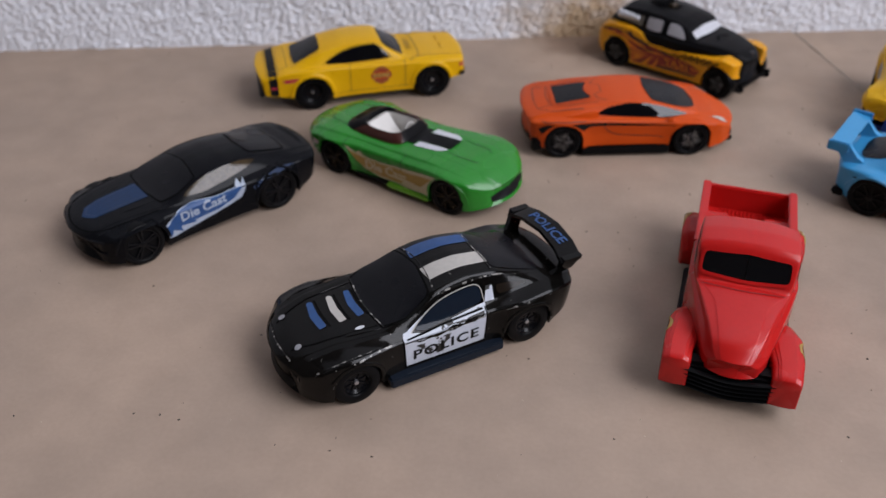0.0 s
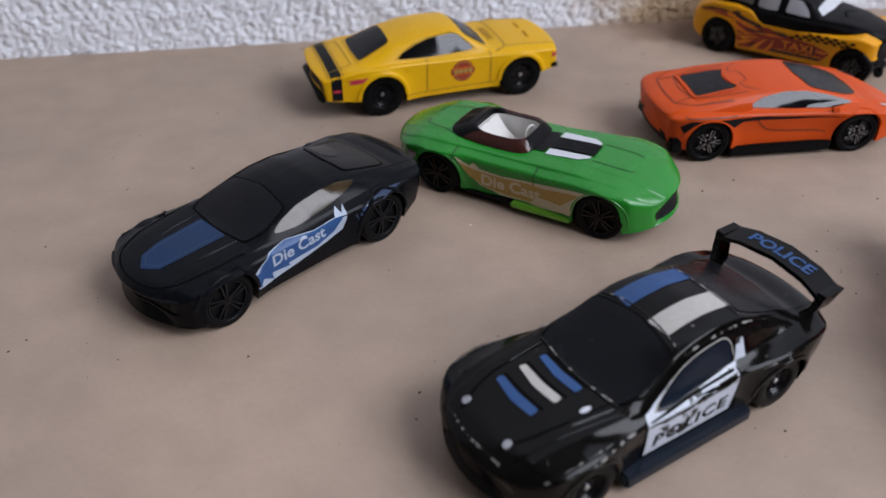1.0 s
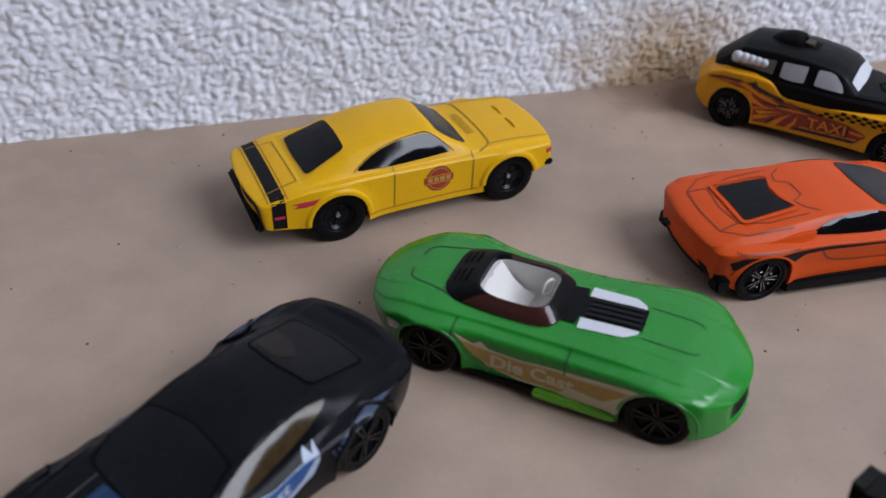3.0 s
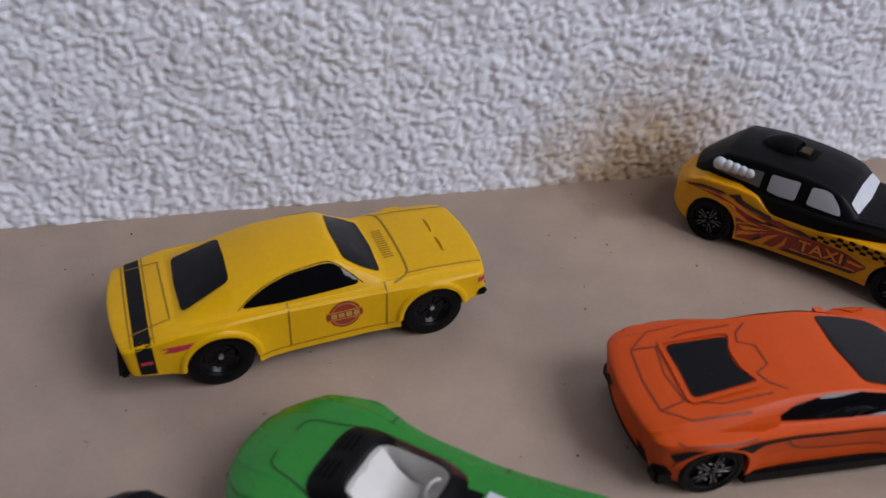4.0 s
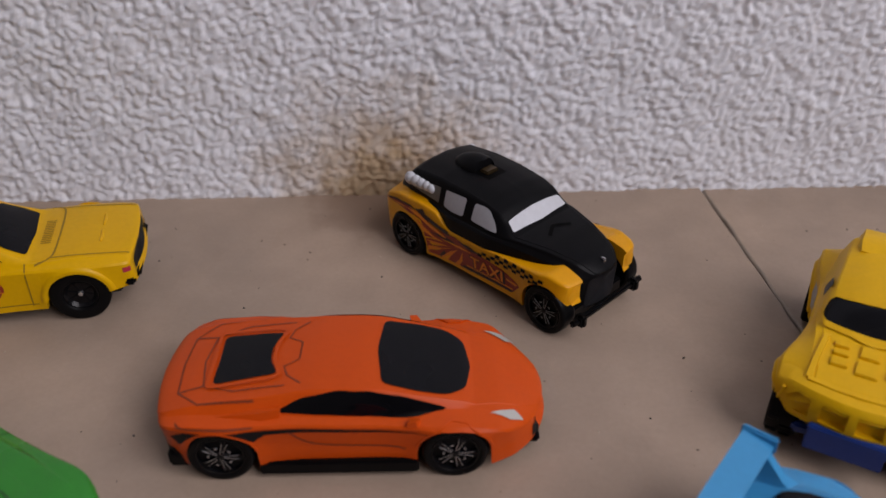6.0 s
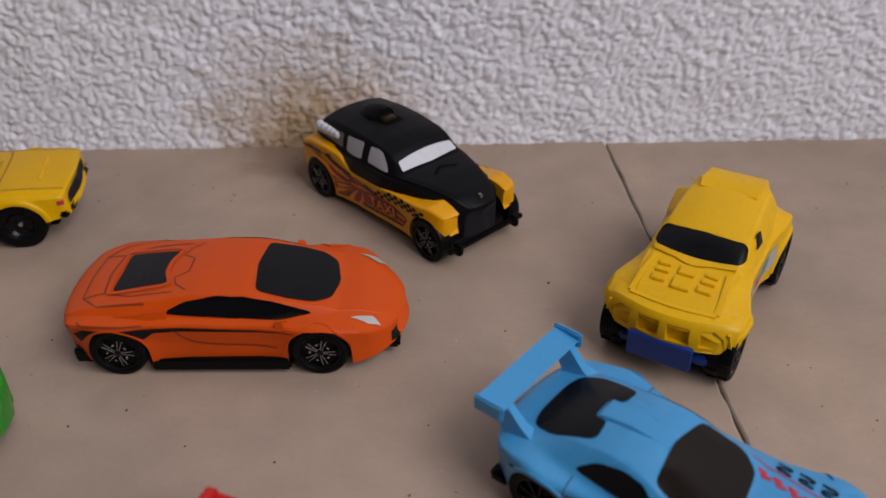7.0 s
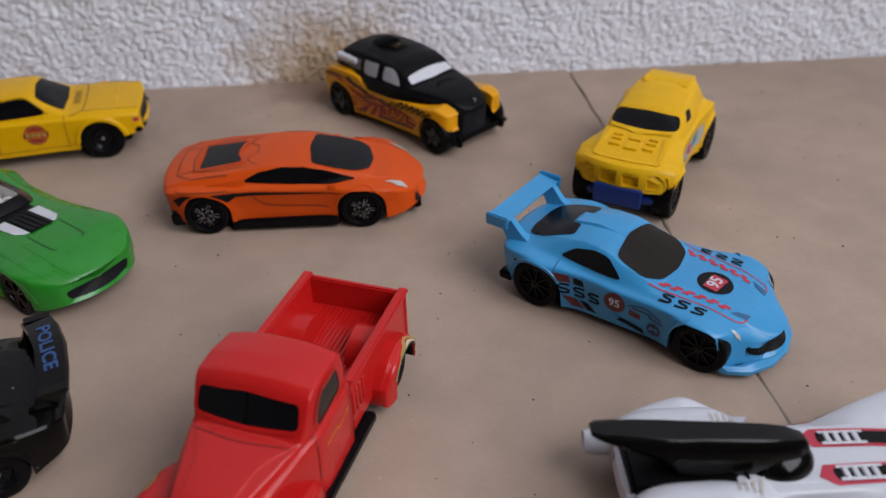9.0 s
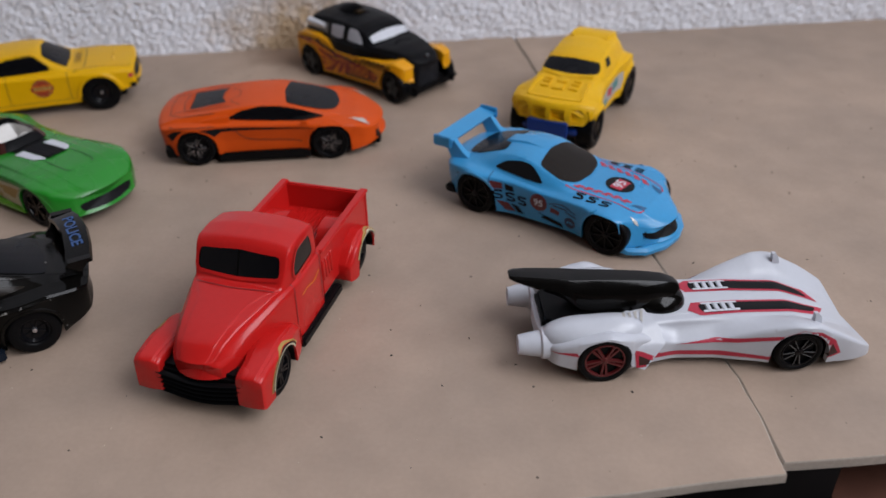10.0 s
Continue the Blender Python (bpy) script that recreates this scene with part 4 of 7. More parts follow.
    for y in (-5.5, 5.5):
        part("bonnet_pin", wrapped(tree, flat(disc(30.6, y, 0.75, 16)), "T", 0.2), CHROME, car, "small bright bonnet pin")
        part("bonnet_scoop", beam([(15, y * 0.9, 13.4), (19, y * 0.9, 14.0), (25.5, y * 0.85, 13.1)], [[(0, -1.0, -0.4), (0, -0.8, 0.0), (0, 0.8, 0.0), (0, 1.0, -0.4)], [(0, -1.1, -0.6), (0, -0.8, 0.0), (0, 0.8, 0.0), (0, 1.1, -0.6)], [(0, -1.2, -0.6), (0, -0.9, 0.1), (0, 0.9, 0.1), (0, 1.2, -0.6)]]), POLICE_BLACK, car)
    for s in "RL":
        part("side_window", wrapped(tree, flat(rounded([(7.0, 13.2), (2.6, 16.0), (-1, 17.5), (-6, 18.2), (-10.2, 18.0), (-10.6, 14.4), (-3, 13.4), (4, 12.6)])), s, 0.17), SMOKED_BLUE, car, "glossy dark side window")
        part("quarter_window", wrapped(tree, flat(rounded([(-14.2, 16.8), (-14.6, 14.6), (-20, 14.8), (-23, 15.0), (-18, 16.2)])), s, 0.17), SMOKED_BROWN, car, "dark brown quarter window")
        part("door_print", wrapped(tree, flat([(9.8, 12.6), (9.2, 4.4), (-10.2, 4.6), (-10.8, 13.2), (-12.0, 17.2), (-13.6, 17.0), (-13.4, 13.9), (-10.8, 14.0), (-3, 13.1), (4, 12.3), (7.6, 12.9), (3.2, 16.0), (2.4, 16.2), (8.4, 13.4), (9.4, 13.2)]), s, 0.08), WORN_WHITE, car, "white door print, chipped and worn")
        part("lettering", wrapped(tree, lettering("POLICE", -0.4, 7.4, 3.9, turn=2 if s == "R" else -2, flip=s == "L", wide=1.14, bold=0.025, space=1.16), s, 0.16), PRINT_BLACK, car, "black lettering")
        part("window_trim", wrapped(tree, strip([(7.6, 12.9), (2.6, 16.3), (-1, 17.8), (-6, 18.5), (-10.6, 18.3), (-10.9, 14.1)], 0.2), s, 0.16), PRINT_GREY, car, "pale scuffed window edge")
        chips = [(-10.2, 12.9), (-6, 12.6), (-4.8, 11.9), (-2, 12.2), (0.4, 11.5), (3.6, 11.7), (5.0, 11.0), (7.2, 11.2), (6.0, 10.6), (3.4, 10.9), (1.8, 10.6), (-0.6, 11.1), (-2.6, 10.9), (-5.2, 11.6), (-7.4, 11.3), (-9.6, 12.1)]
        part("bare_patch", wrapped(tree, flat(chips), s, 0.13), POLICE_BLACK, car, "dark patch where the white print has flaked off")
        lines_on("door_line", tree, [strip([(9.9, 12.6), (9.3, 4)], 0.3), strip([(-10.6, 13.4), (-10.2, 4)], 0.3), strip([(9, 12.2), (-10, 13.2)], 0.3)], s, 0.14, SEAM_DARK, car)
        y = 1 if s == "L" else -1
        part("side_skirt", block(-14.6, 13.8, *sorted((y * 12.6, y * 15.2)), 0.9, 3.4, 0.35), SMOKED_BLUE, car, "dark blue-black side skirt")
        part("headlight", wrapped(tree, flat([(y * 5.6, 8.6), (y * 10.4, 8.9), (y * 10.2, 7.4), (y * 6, 7.2)]), "F", 0.12), SMOKED, car)
        part("wing_strut", beam([(-30.5, y * 9.5, 13.4), (-32.6, y * 11.2, 15.6), (-34.2, y * 11.6, 18.6)], [[(2.2, 0.6, 0), (2.2, -0.6, 0), (-1.8, -0.6, 0), (-1.8, 0.6, 0)], [(1.8, 0.7, 0), (1.8, -0.7, 0), (-1.6, -0.7, 0), (-1.6, 0.7, 0)], [(2.4, 0.9, 0), (2.4, -0.9, 0), (-2.4, -0.9, 0), (-2.4, 0.9, 0)]]), POLICE_BLACK, car)
    blade = beam([(-33.6, -12.0, 17.6), (-34.6, -7, 18.7), (-35.2, 0, 19.1), (-34.6, 7, 18.7), (-33.6, 12.0, 17.6)], [[(2.6, 0, -0.5), (2.4, 0, 0.3), (-2.8, 0, 0.7), (-3.2, 0, -0.3)]] * 5)
    wing_tree = tree_of(blade)
    wing = part("rear_wing", blade, POLICE_BLACK, car)
    part("lettering", wrapped(wing_tree, lettering("POLICE", -34.9, 0, 3.4, turn=90, wide=1.25, bold=0.03), "T", 0.1), PRINT_BLUE, wing, "blue lettering")
    part("grille", wrapped(tree, flat([(-5, 8.6), (5, 8.6), (5.4, 6.8), (-5.4, 6.8)], [(-8, 5.2), (8, 5.2), (7, 3.6), (-7, 3.6)]), "F", 0.1), PRINT_BLACK, car)


def toy_green():
    car = thing("toy_roadster", pose(-0.0088, 0.2263, 0, 0, 0, -27.6), "green open toy roadster with white interior and gold flame print", "toy car", "toy cars")
    bm = shell(-37.6, 35.4, width=[(-37.6, 12.6), (-32, 14.4), (-22, 15.2), (-12, 13.8), (2, 13.6), (14, 14.6), (24, 15.0), (31, 14.2), (36, 12.6)],
               belt=[(-37.6, 10.8), (-27, 12.7), (-20, 12.9), (-8, 12.2), (6, 12.2), (20, 13.2), (28, 12.4), (36, 9.8)],
               deck=[(-37.6, 11.8), (-29, 14.1), (-22, 14.6), (-12, 13.9), (0, 13.8), (14, 14.5), (24, 14.0), (31, 12.4), (36, 10.2)],
               sill=[(-35.5, 7), (-28, 5), (-24, 3.4), (-10, 2.6), (16, 2.2), (29, 3.0), (36, 3.4)], low=0.95, crown=0.9, edge=2.2,
               arches=[(21.7, 5.4, 6.6), (-21.7, 5.4, 6.6)], flare=0.45, front=(6, 0.26, 0.18), back=(6, 0.26, 0.28), lean=(-0.1, 0.1), bow=(4.5, 3.5))
    tree = tree_of(bm)

    def ring(rx, ry, z, n=44, cx=-9.0):
        pts = []
        for a in np.linspace(0, 2 * math.pi, n, endpoint=False):
            c, s = math.cos(a), math.sin(a)
            pts.append((cx + rx * math.copysign(abs(c) ** 0.45, c), ry * math.copysign(abs(s) ** 0.45, s), z))
        return pts
    body = carve(bm, [prism([q[:2] for q in ring(7.1, 6.5, 0)], "T", 8.2, 30)])
    part("body", body, [GREEN, BLACK_PLASTIC], car)
    arch_lips(car, tree, [(21.7, 5.4, 6.6), (-21.7, 5.4, 6.6)], GREEN, 0.4, 0.12)
    underside(car, -28, 26, 9.5, 1.8, 6)
    four_wheels(car, 21.7, -21.7, 5.9, 5.9, 14.7, "five", RIM_BLACK, GOLD)
    # cockpit tub with seat
    tub = bmesh.new()
    rings = []
    for r, z in ((1.0, 15.2), (0.97, 12), (0.9, 9.4), (0.6, 8.7), (0.02, 8.6)):
        rings.append([tub.verts.new(q) for q in ring(7.0 * r, 6.4 * r, z)])
    for a, b in zip(rings, rings[1:]):
        for k in range(44):
            tub.faces.new((a[k], b[k], b[(k + 1) % 44], a[(k + 1) % 44]))
    part("cockpit_tub", tub, INTERIOR, car, "white interior")
    back = beam([(-15.2, 0, 15.3), (-12.4, 0, 11.8), (-9.8, 0, 9.8), (-7.6, 0, 9.0)], [[(-0.7, -5.2, 0), (-0.7, 5.2, 0), (0.5, 5.0, 0.1), (0.1, 1.6, 0), (0.7, 0, 0.1), (0.1, -1.6, 0), (0.5, -5.0, 0.1)]] * 4)
    part("seat", back, INTERIOR, car, "white moulded seat")
    part("steering_wheel", lathe([(1.5, -0.2), (1.9, -0.2), (1.9, 0.2), (1.5, 0.2), (1.5, -0.2)], 20), INTERIOR, car).matrix_local = pose(-0.0042, 0.003, 0.0138, 0, 0, 65)
    # cowl round the cockpit: black behind, brown screen before
    def cowl(a0, a1, n, drop=0.0):
        b = bmesh.new()
        rows = []
        for k in range(n + 1):
            a = a0 + (a1 - a0) * k / n
            c, s = math.cos(a), math.sin(a)
            e = math.copysign(abs(c) ** 0.45, c), math.copysign(abs(s) ** 0.45, s)
            out = Vector((-10.8 + 11.6 * e[0], 8.9 * e[1], 0))
            rim = Vector((-9.0 + 7.5 * e[0], 7.0 * e[1], 0))
            zo = tree.ray_cast(Vector((out.x, out.y, 50)), Vector((0, 0, -1)))[0].z
            zi = 16.1 + 0.9 * max(0, -c) + 0.2 * max(0, c) - drop
            ins = rim + (Vector((-9.0, 0, 0)) - rim) * 0.07
            pts = [(out.x, out.y, zo - 0.6), (out.x, out.y, zo + 0.35), (0.45 * out.x + 0.55 * rim.x, 0.45 * out.y + 0.55 * rim.y, 0.35 * zo + 0.65 * zi + 0.2), (rim.x, rim.y, zi), (ins.x, ins.y, zi - 0.25), (ins.x, ins.y, 12.5)]
            rows.append([b.verts.new(p) for p in pts])
        for p, q in zip(rows, rows[1:]):
            for i in range(6):
                b.faces.new((p[i], p[(i + 1) % 6], q[(i + 1) % 6], q[i]))
        b.faces.new(rows[0])
        b.faces.new(rows[-1][::-1])
        bmesh.ops.recalc_face_normals(b, faces=b.faces)
        return b
    rear = cowl(math.pi * 0.60, math.pi * 1.40, 24)
    rtree = tree_of(rear)
    deckp = part("rear_cowl", rear, BLACK_PLASTIC, car, "black ribbed rear cowl")
    for x in (-20.9, -19.7, -18.5):
        for y in (-3.0, 3.0):
            part("louvre", wrapped(rtree, flat([(x - 0.25, y - 2.0), (x + 0.25, y - 2.0), (x + 0.25, y + 2.0), (x - 0.25, y + 2.0)]), "T", 0.1), SEAM_DARK, deckp)
    part("screen", cowl(-math.pi * 0.598, -math.pi * 0.16, 18), BROWN_GLASS, car, "brown tinted wraparound screen")
    part("screen", cowl(math.pi * 0.16, math.pi * 0.598, 18), BROWN_GLASS, car, "brown tinted wraparound screen")
    part("dashboard", cowl(-math.pi * 0.158, math.pi * 0.158, 12), BLACK_PLASTIC, car, "black dashboard cowl")
    part("bonnet_panel", wrapped(tree, flat([(-1.5, -5.2), (3.4, -5.4), (3.6, -3.1), (15.2, -3.1), (15.2, 3.1), (3.6, 3.1), (3.4, 5.4), (-1.5, 5.2)]), "T", 0.3), BLACK_PLASTIC, car, "black bonnet panel")
    for k in range(4):
        y = -2.25 + 1.5 * k
        part("rib", wrapped(tree, flat([(4.6, y - 0.4), (14.6, y - 0.4), (14.6, y + 0.4), (4.6, y + 0.4)]), "T", 0.55), DARK_PANEL, car)
    for y in (1, -1):
        part("bonnet_patch", wrapped(tree, flat([(3.9, y * 3.3), (14.8, y * 3.3), (14.4, y * 4.4), (12.4, y * 5.9), (3.9, y * 6.3)]), "T", 0.2), PRINT_WHITE, car, "white bonnet panel")
    lines = [strip([(15.3, -4.6), (25, -4.6), (25.4, -3.4)], 0.3), strip([(15.3, 4.6), (25, 4.6), (25.4, 3.4)], 0.3),
             strip([(-18.5, -8.6), (-24, -6.6), (-29.8, -5.6), (-30.2, -2.5)], 0.35), strip([(-18.5, 8.6), (-24, 6.6), (-29.8, 5.6), (-30.2, 2.5)], 0.35)]
    lines_on("panel_line", tree, lines, "T", 0.1, SEAM_GREEN, car)
    for s in "RL":
        part("flame_print", wrapped(tree, flat([(-16.8, 12.0), (-13.6, 8.0), (-10, 5.0), (-4, 3.6), (3, 3.6), (6, 3.2), (14.6, 4.0), (16, 8.6), (19, 11.6), (12, 10.8), (4, 9.8), (-4, 9.2), (-10, 9.6), (-11.6, 11.0), (-13, 10)]), s, 0.1), PRINT_CREAM, car, "cream flame-shaped print")
        part("flame_fill", wrapped(tree, flat([(-15.6, 10.6), (-12.8, 7.0), (-9, 5.0), (-3, 4.2), (4, 4.2), (5.6, 6.4), (12, 6.0), (16.6, 10.4), (11, 9.6), (6.6, 9.0), (4, 9.2), (-4, 8.7), (-10.2, 9.0), (-12.6, 9.4)]), s, 0.16), PRINT_GOLD, car, "gold flame print")
        part("lettering", wrapped(tree, lettering("Die Cast", -1.6, 6.8, 4.3, turn=0, flip=s == "L", wide=1.05, bold=0.03), s, 0.22), PRINT_CREAM, car, "cream lettering")
        lines_on("seam", tree, [strip([(-17.0, 13.4), (-17.4, 10.0), (-15.8, 6)], 0.3), strip([(4.6, 13.2), (4.2, 10.2), (5.2, 6)], 0.3)], s, 0.1, SEAM_GREEN, car)
        y = 1 if s == "L" else -1
        part("side_skirt", block(-1.0, 14.6, *sorted((y * 12.4, y * 14.6)), 1.6, 3.2, 0.4), GREEN_SKIRT, car, "lime green side skirt")
        part("sill_tray", block(-14.4, -0.6, *sorted((y * 9.6, y * 13.6)), 1.5, 3.4, 0.5), BLACK_PLASTIC, car, "black lower sill")
        part("tail_chrome", wrapped(tree, flat([(-30.5, 10.6), (-27.2, 10.2), (-28, 8.6), (-30, 8.2)]), s, 0.1), CHROME, car)
    part("grille", wrapped(tree, flat(rounded([(-9, 7.2), (9, 7.2), (8, 4.8), (-8, 4.8)])), "F", 0.1), PRINT_BLACK, car)


def toy_yellow_muscle():
    car = thing("toy_muscle_car", pose(-0.0374, 0.2880, 0, 0, 0, 20.8), "yellow toy muscle car with a black tail stripe and black tyres", "toy car", "toy cars", 1.018)
    bm = shell(-39.6, 35.6, width=[(-38.6, 13.6), (-30, 14.4), (-20, 14.6), (-8, 13.6), (8, 13.6), (20, 14.4), (30, 14.3), (36, 13.6)],
               belt=[(-38.6, 13.0), (-28, 14.8), (-18, 15.0), (-6, 14.3), (8, 14.0), (22, 14.0), (36, 13.2)],
               deck=[(-38.6, 13.8), (-30, 15.3), (-20, 15.5), (0, 15.2), (12, 15.4), (22, 15.4), (36, 14.4)],
               roof=[(-38.6, 12), (-28, 15.4), (-18, 19.9), (-10, 21.6), (-3, 22.0), (3.4, 21.7), (12.2, 15.6), (35, 10)],
               base=[(-38, 12.6), (-20, 12.6), (0, 12.2), (12, 12.2), (35, 11.5)], top=[(-38, 11.4), (-26, 10.0), (-10, 9.2), (3, 9.2), (12, 11.4), (35, 11)],
               sill=[(-38.6, 6.6), (-28, 5.6), (-14, 3.9), (13, 3.9), (29, 6.8), (35.4, 7.4)], low=0.985, arches=[(-21.3, 6.0, 7.1), (21.9, 6.1, 7.0)], flare=0.5,
               front=(2, 0.06, 0.12), back=(2.0, 0.05, 0.12), lean=(-0.08, 0.12), bow=(1.6, 1.6), roof_crown=0.7, hard=("belt", "base"))
    tree = tree_of(bm)
    part("body", bm, [YELLOW, BLACK_PLASTIC], car)
    arch_lips(car, tree, [(-21.3, 6.0, 7.1), (21.9, 6.1, 7.0)], YELLOW, 0.8, 0.4)
    underside(car, -32, 30, 9.5, 3, 8)
    for x, z in ((22.0, 6.5), (-21.5, 6.6)):
        for s in (-1, 1):
            add_wheel(car, x, z, z, 14.3, s, 4.8, "dish", RIM_BLACK)
    part("windscreen", wrapped(tree, flat(rounded([(12.2, -9.2), (12.8, 0), (12.2, 9.2), (8.6, 9.2), (5.0, 8.0), (4.3, 0), (5.0, -8.0), (8.6, -9.2)], 0.8)), "T", 0.17), SMOKED_MATT, car, "dark windscreen")
    part("rear_window", wrapped(tree, flat(rounded([(-17.2, -7.4), (-17.0, 0), (-17.2, 7.4), (-26.8, 9.0), (-27.2, 0), (-26.8, -9.0)])), "T", 0.17), SMOKED_MATT, car, "dark rear window")
    part("tail_stripe", wrapped(tree, flat([(-36.2, -13.9), (-33.2, -13.9), (-33.2, 13.9), (-36.2, 13.9)]), "T", 0.1), PRINT_BLACK, car, "black tail stripe")
    seam_t = [strip([(14.2, -12.6), (17.0, -11.6), (18.2, -9), (18.2, 9), (17, 11.6), (14.2, 12.6)], 0.4), strip([(17.4, -11.0), (35, -10.8)], 0.3), strip([(17.4, 11.0), (35, 10.8)], 0.3),
              strip([(-29.2, -9.4), (-29.6, 9.4)], 0.3), strip([(-29.2, 9.4), (-37, 10.4)], 0.3), strip([(-29.2, -9.4), (-37, -10.4)], 0.3),
              strip([(-32.6, -13.9), (-32.6, 13.9)], 0.22), strip([(-36.8, -13.9), (-36.8, 13.9)], 0.22)]
    lines_on("panel_line", tree, seam_t, "T", 0.13, SEAM_YELLOW, car)
    for k in range(13):
        y = -4.8 + 0.8 * k
        part("cowl_slot", wrapped(tree, flat([(14.4, y - 0.17), (16.6, y - 0.17), (16.6, y + 0.17), (14.4, y + 0.17)]), "T", 0.12), SEAM_YELLOW, car)
    for y in (-3.6, 3.6):
        part("bonnet_ridge", beam([(27.2, y - 2.4, 15.1), (27.4, y, 15.25), (27.2, y + 2.4, 15.1)], [[(-0.5, 0, -0.4), (0, 0, 0.28), (0.5, 0, -0.4)]] * 3), YELLOW, car)
    for s in "RL":
        y = 1 if s == "L" else -1
        part("side_window", wrapped(tree, flat(rounded([(-16.4, 15.9), (-13.6, 17.6), (-10, 19.1), (-5.6, 20.2), (0, 20.6), (2.6, 20.4), (5.0, 18.3), (7.6, 15.9), (0, 15.6), (-8, 15.5)])), s, 0.17), SMOKED, car, "glossy black side window")
        part("window_trim", wrapped(tree, strip([(-16.8, 15.8), (-13.7, 17.8), (-10, 19.35), (-5.6, 20.45), (0, 20.85), (2.7, 20.6), (5.2, 18.4), (7.9, 15.8)], 0.12), s, 0.14), SEAM_DARK, car)
        part("emblem", wrapped(tree, flat(disc(3.4, 10.4, 3.3, 28)), s, 0.1), PRINT_DARK_RED, car, "round dark red emblem print")
        part("emblem_ring", wrapped(tree, strip(disc(3.4, 10.4, 2.75, 24), 0.2, True), s, 0.14), PRINT_GOLD, car)
        part("emblem_band", wrapped(tree, flat([(-0.1, 9.3), (6.9, 9.3), (7.1, 10.4), (6.9, 11.5), (-0.1, 11.5), (-0.3, 10.4)]), s, 0.18), PRINT_DARK_RED, car)
        lines_on("emblem_line", tree, [strip([(-0.2, z), (7.0, z)], 0.22) for z in (9.45, 11.35)], s, 0.24, PRINT_RUST, car)
        lines_on("emblem_bar", tree, [flat([(0.5 + 1.55 * k, 9.8), (1.7 + 1.55 * k, 9.8), (1.7 + 1.55 * k, 11.0), (0.5 + 1.55 * k, 11.0)]) for k in range(4)], s, 0.26, PRINT_GOLD, car)
        part("flame_mark", wrapped(tree, flat([(-32.0, 12.4), (-30.4, 12.0), (-31.6, 11.3), (-29, 11.2), (-27, 11.6), (-25.6, 12.9), (-27.4, 12.6), (-29.4, 12.6)]), s, 0.1), PRINT_RED, car, "small red flame print")
        part("tail_panel", wrapped(tree, flat([(-36.2, 13.2), (-36.2, 6.8), (-33.2, 6.6), (-33.2, 13.4)]), s, 0.1), PRINT_BLACK, car)
        part("tail_mark", wrapped(tree, flat([(-35.8, 10.0), (-35.8, 9.2), (-33.6, 9.2), (-33.6, 10.0)]), s, 0.16), PRINT_RED, car)
        part("marker_lamp", wrapped(tree, flat([(32.0, 12.2), (33.6, 12.2), (33.6, 11.0), (32.0, 11.0)]), s, 0.14), PRINT_RED, car, "small red marker lamp")
        lines_on("seam", tree, [strip([(-7.6, 15.2), (-7.8, 5.2)], 0.3), strip([(12.2, 15.0), (12.0, 5.2)], 0.3), strip([(-14, 5.4), (13.4, 5.6)], 0.25)], s, 0.1, SEAM_YELLOW, car)
        part("bumper_end", block(31.8, 34.2, *sorted((y * 12.4, y * 14.3)), 7.4, 9.0, 0.5), BLACK_PLASTIC, car)
    part("front_bumper", block(32.6, 35.2, -11.6, 11.6, 7.5, 8.8, 0.6), BLACK_PLASTIC, car, "black front bumper")
    part("rear_bumper", block(-40.0, -37.8, -13.4, 13.4, 6.4, 8.2, 0.6), BLACK_PLASTIC, car, "black rear bumper")
    part("grille", wrapped(tree, flat(rounded([(-10.4, 12), (10.4, 12), (10.4, 9.2), (-10.4, 9.2)])), "F", 0.1), PRINT_BLACK, car)
    part("tail_lamp_panel", wrapped(tree, flat([(-12.6, 11.8), (12.6, 11.8), (12.6, 9), (-12.6, 9)]), "B", 0.1), PRINT_BLACK, car)


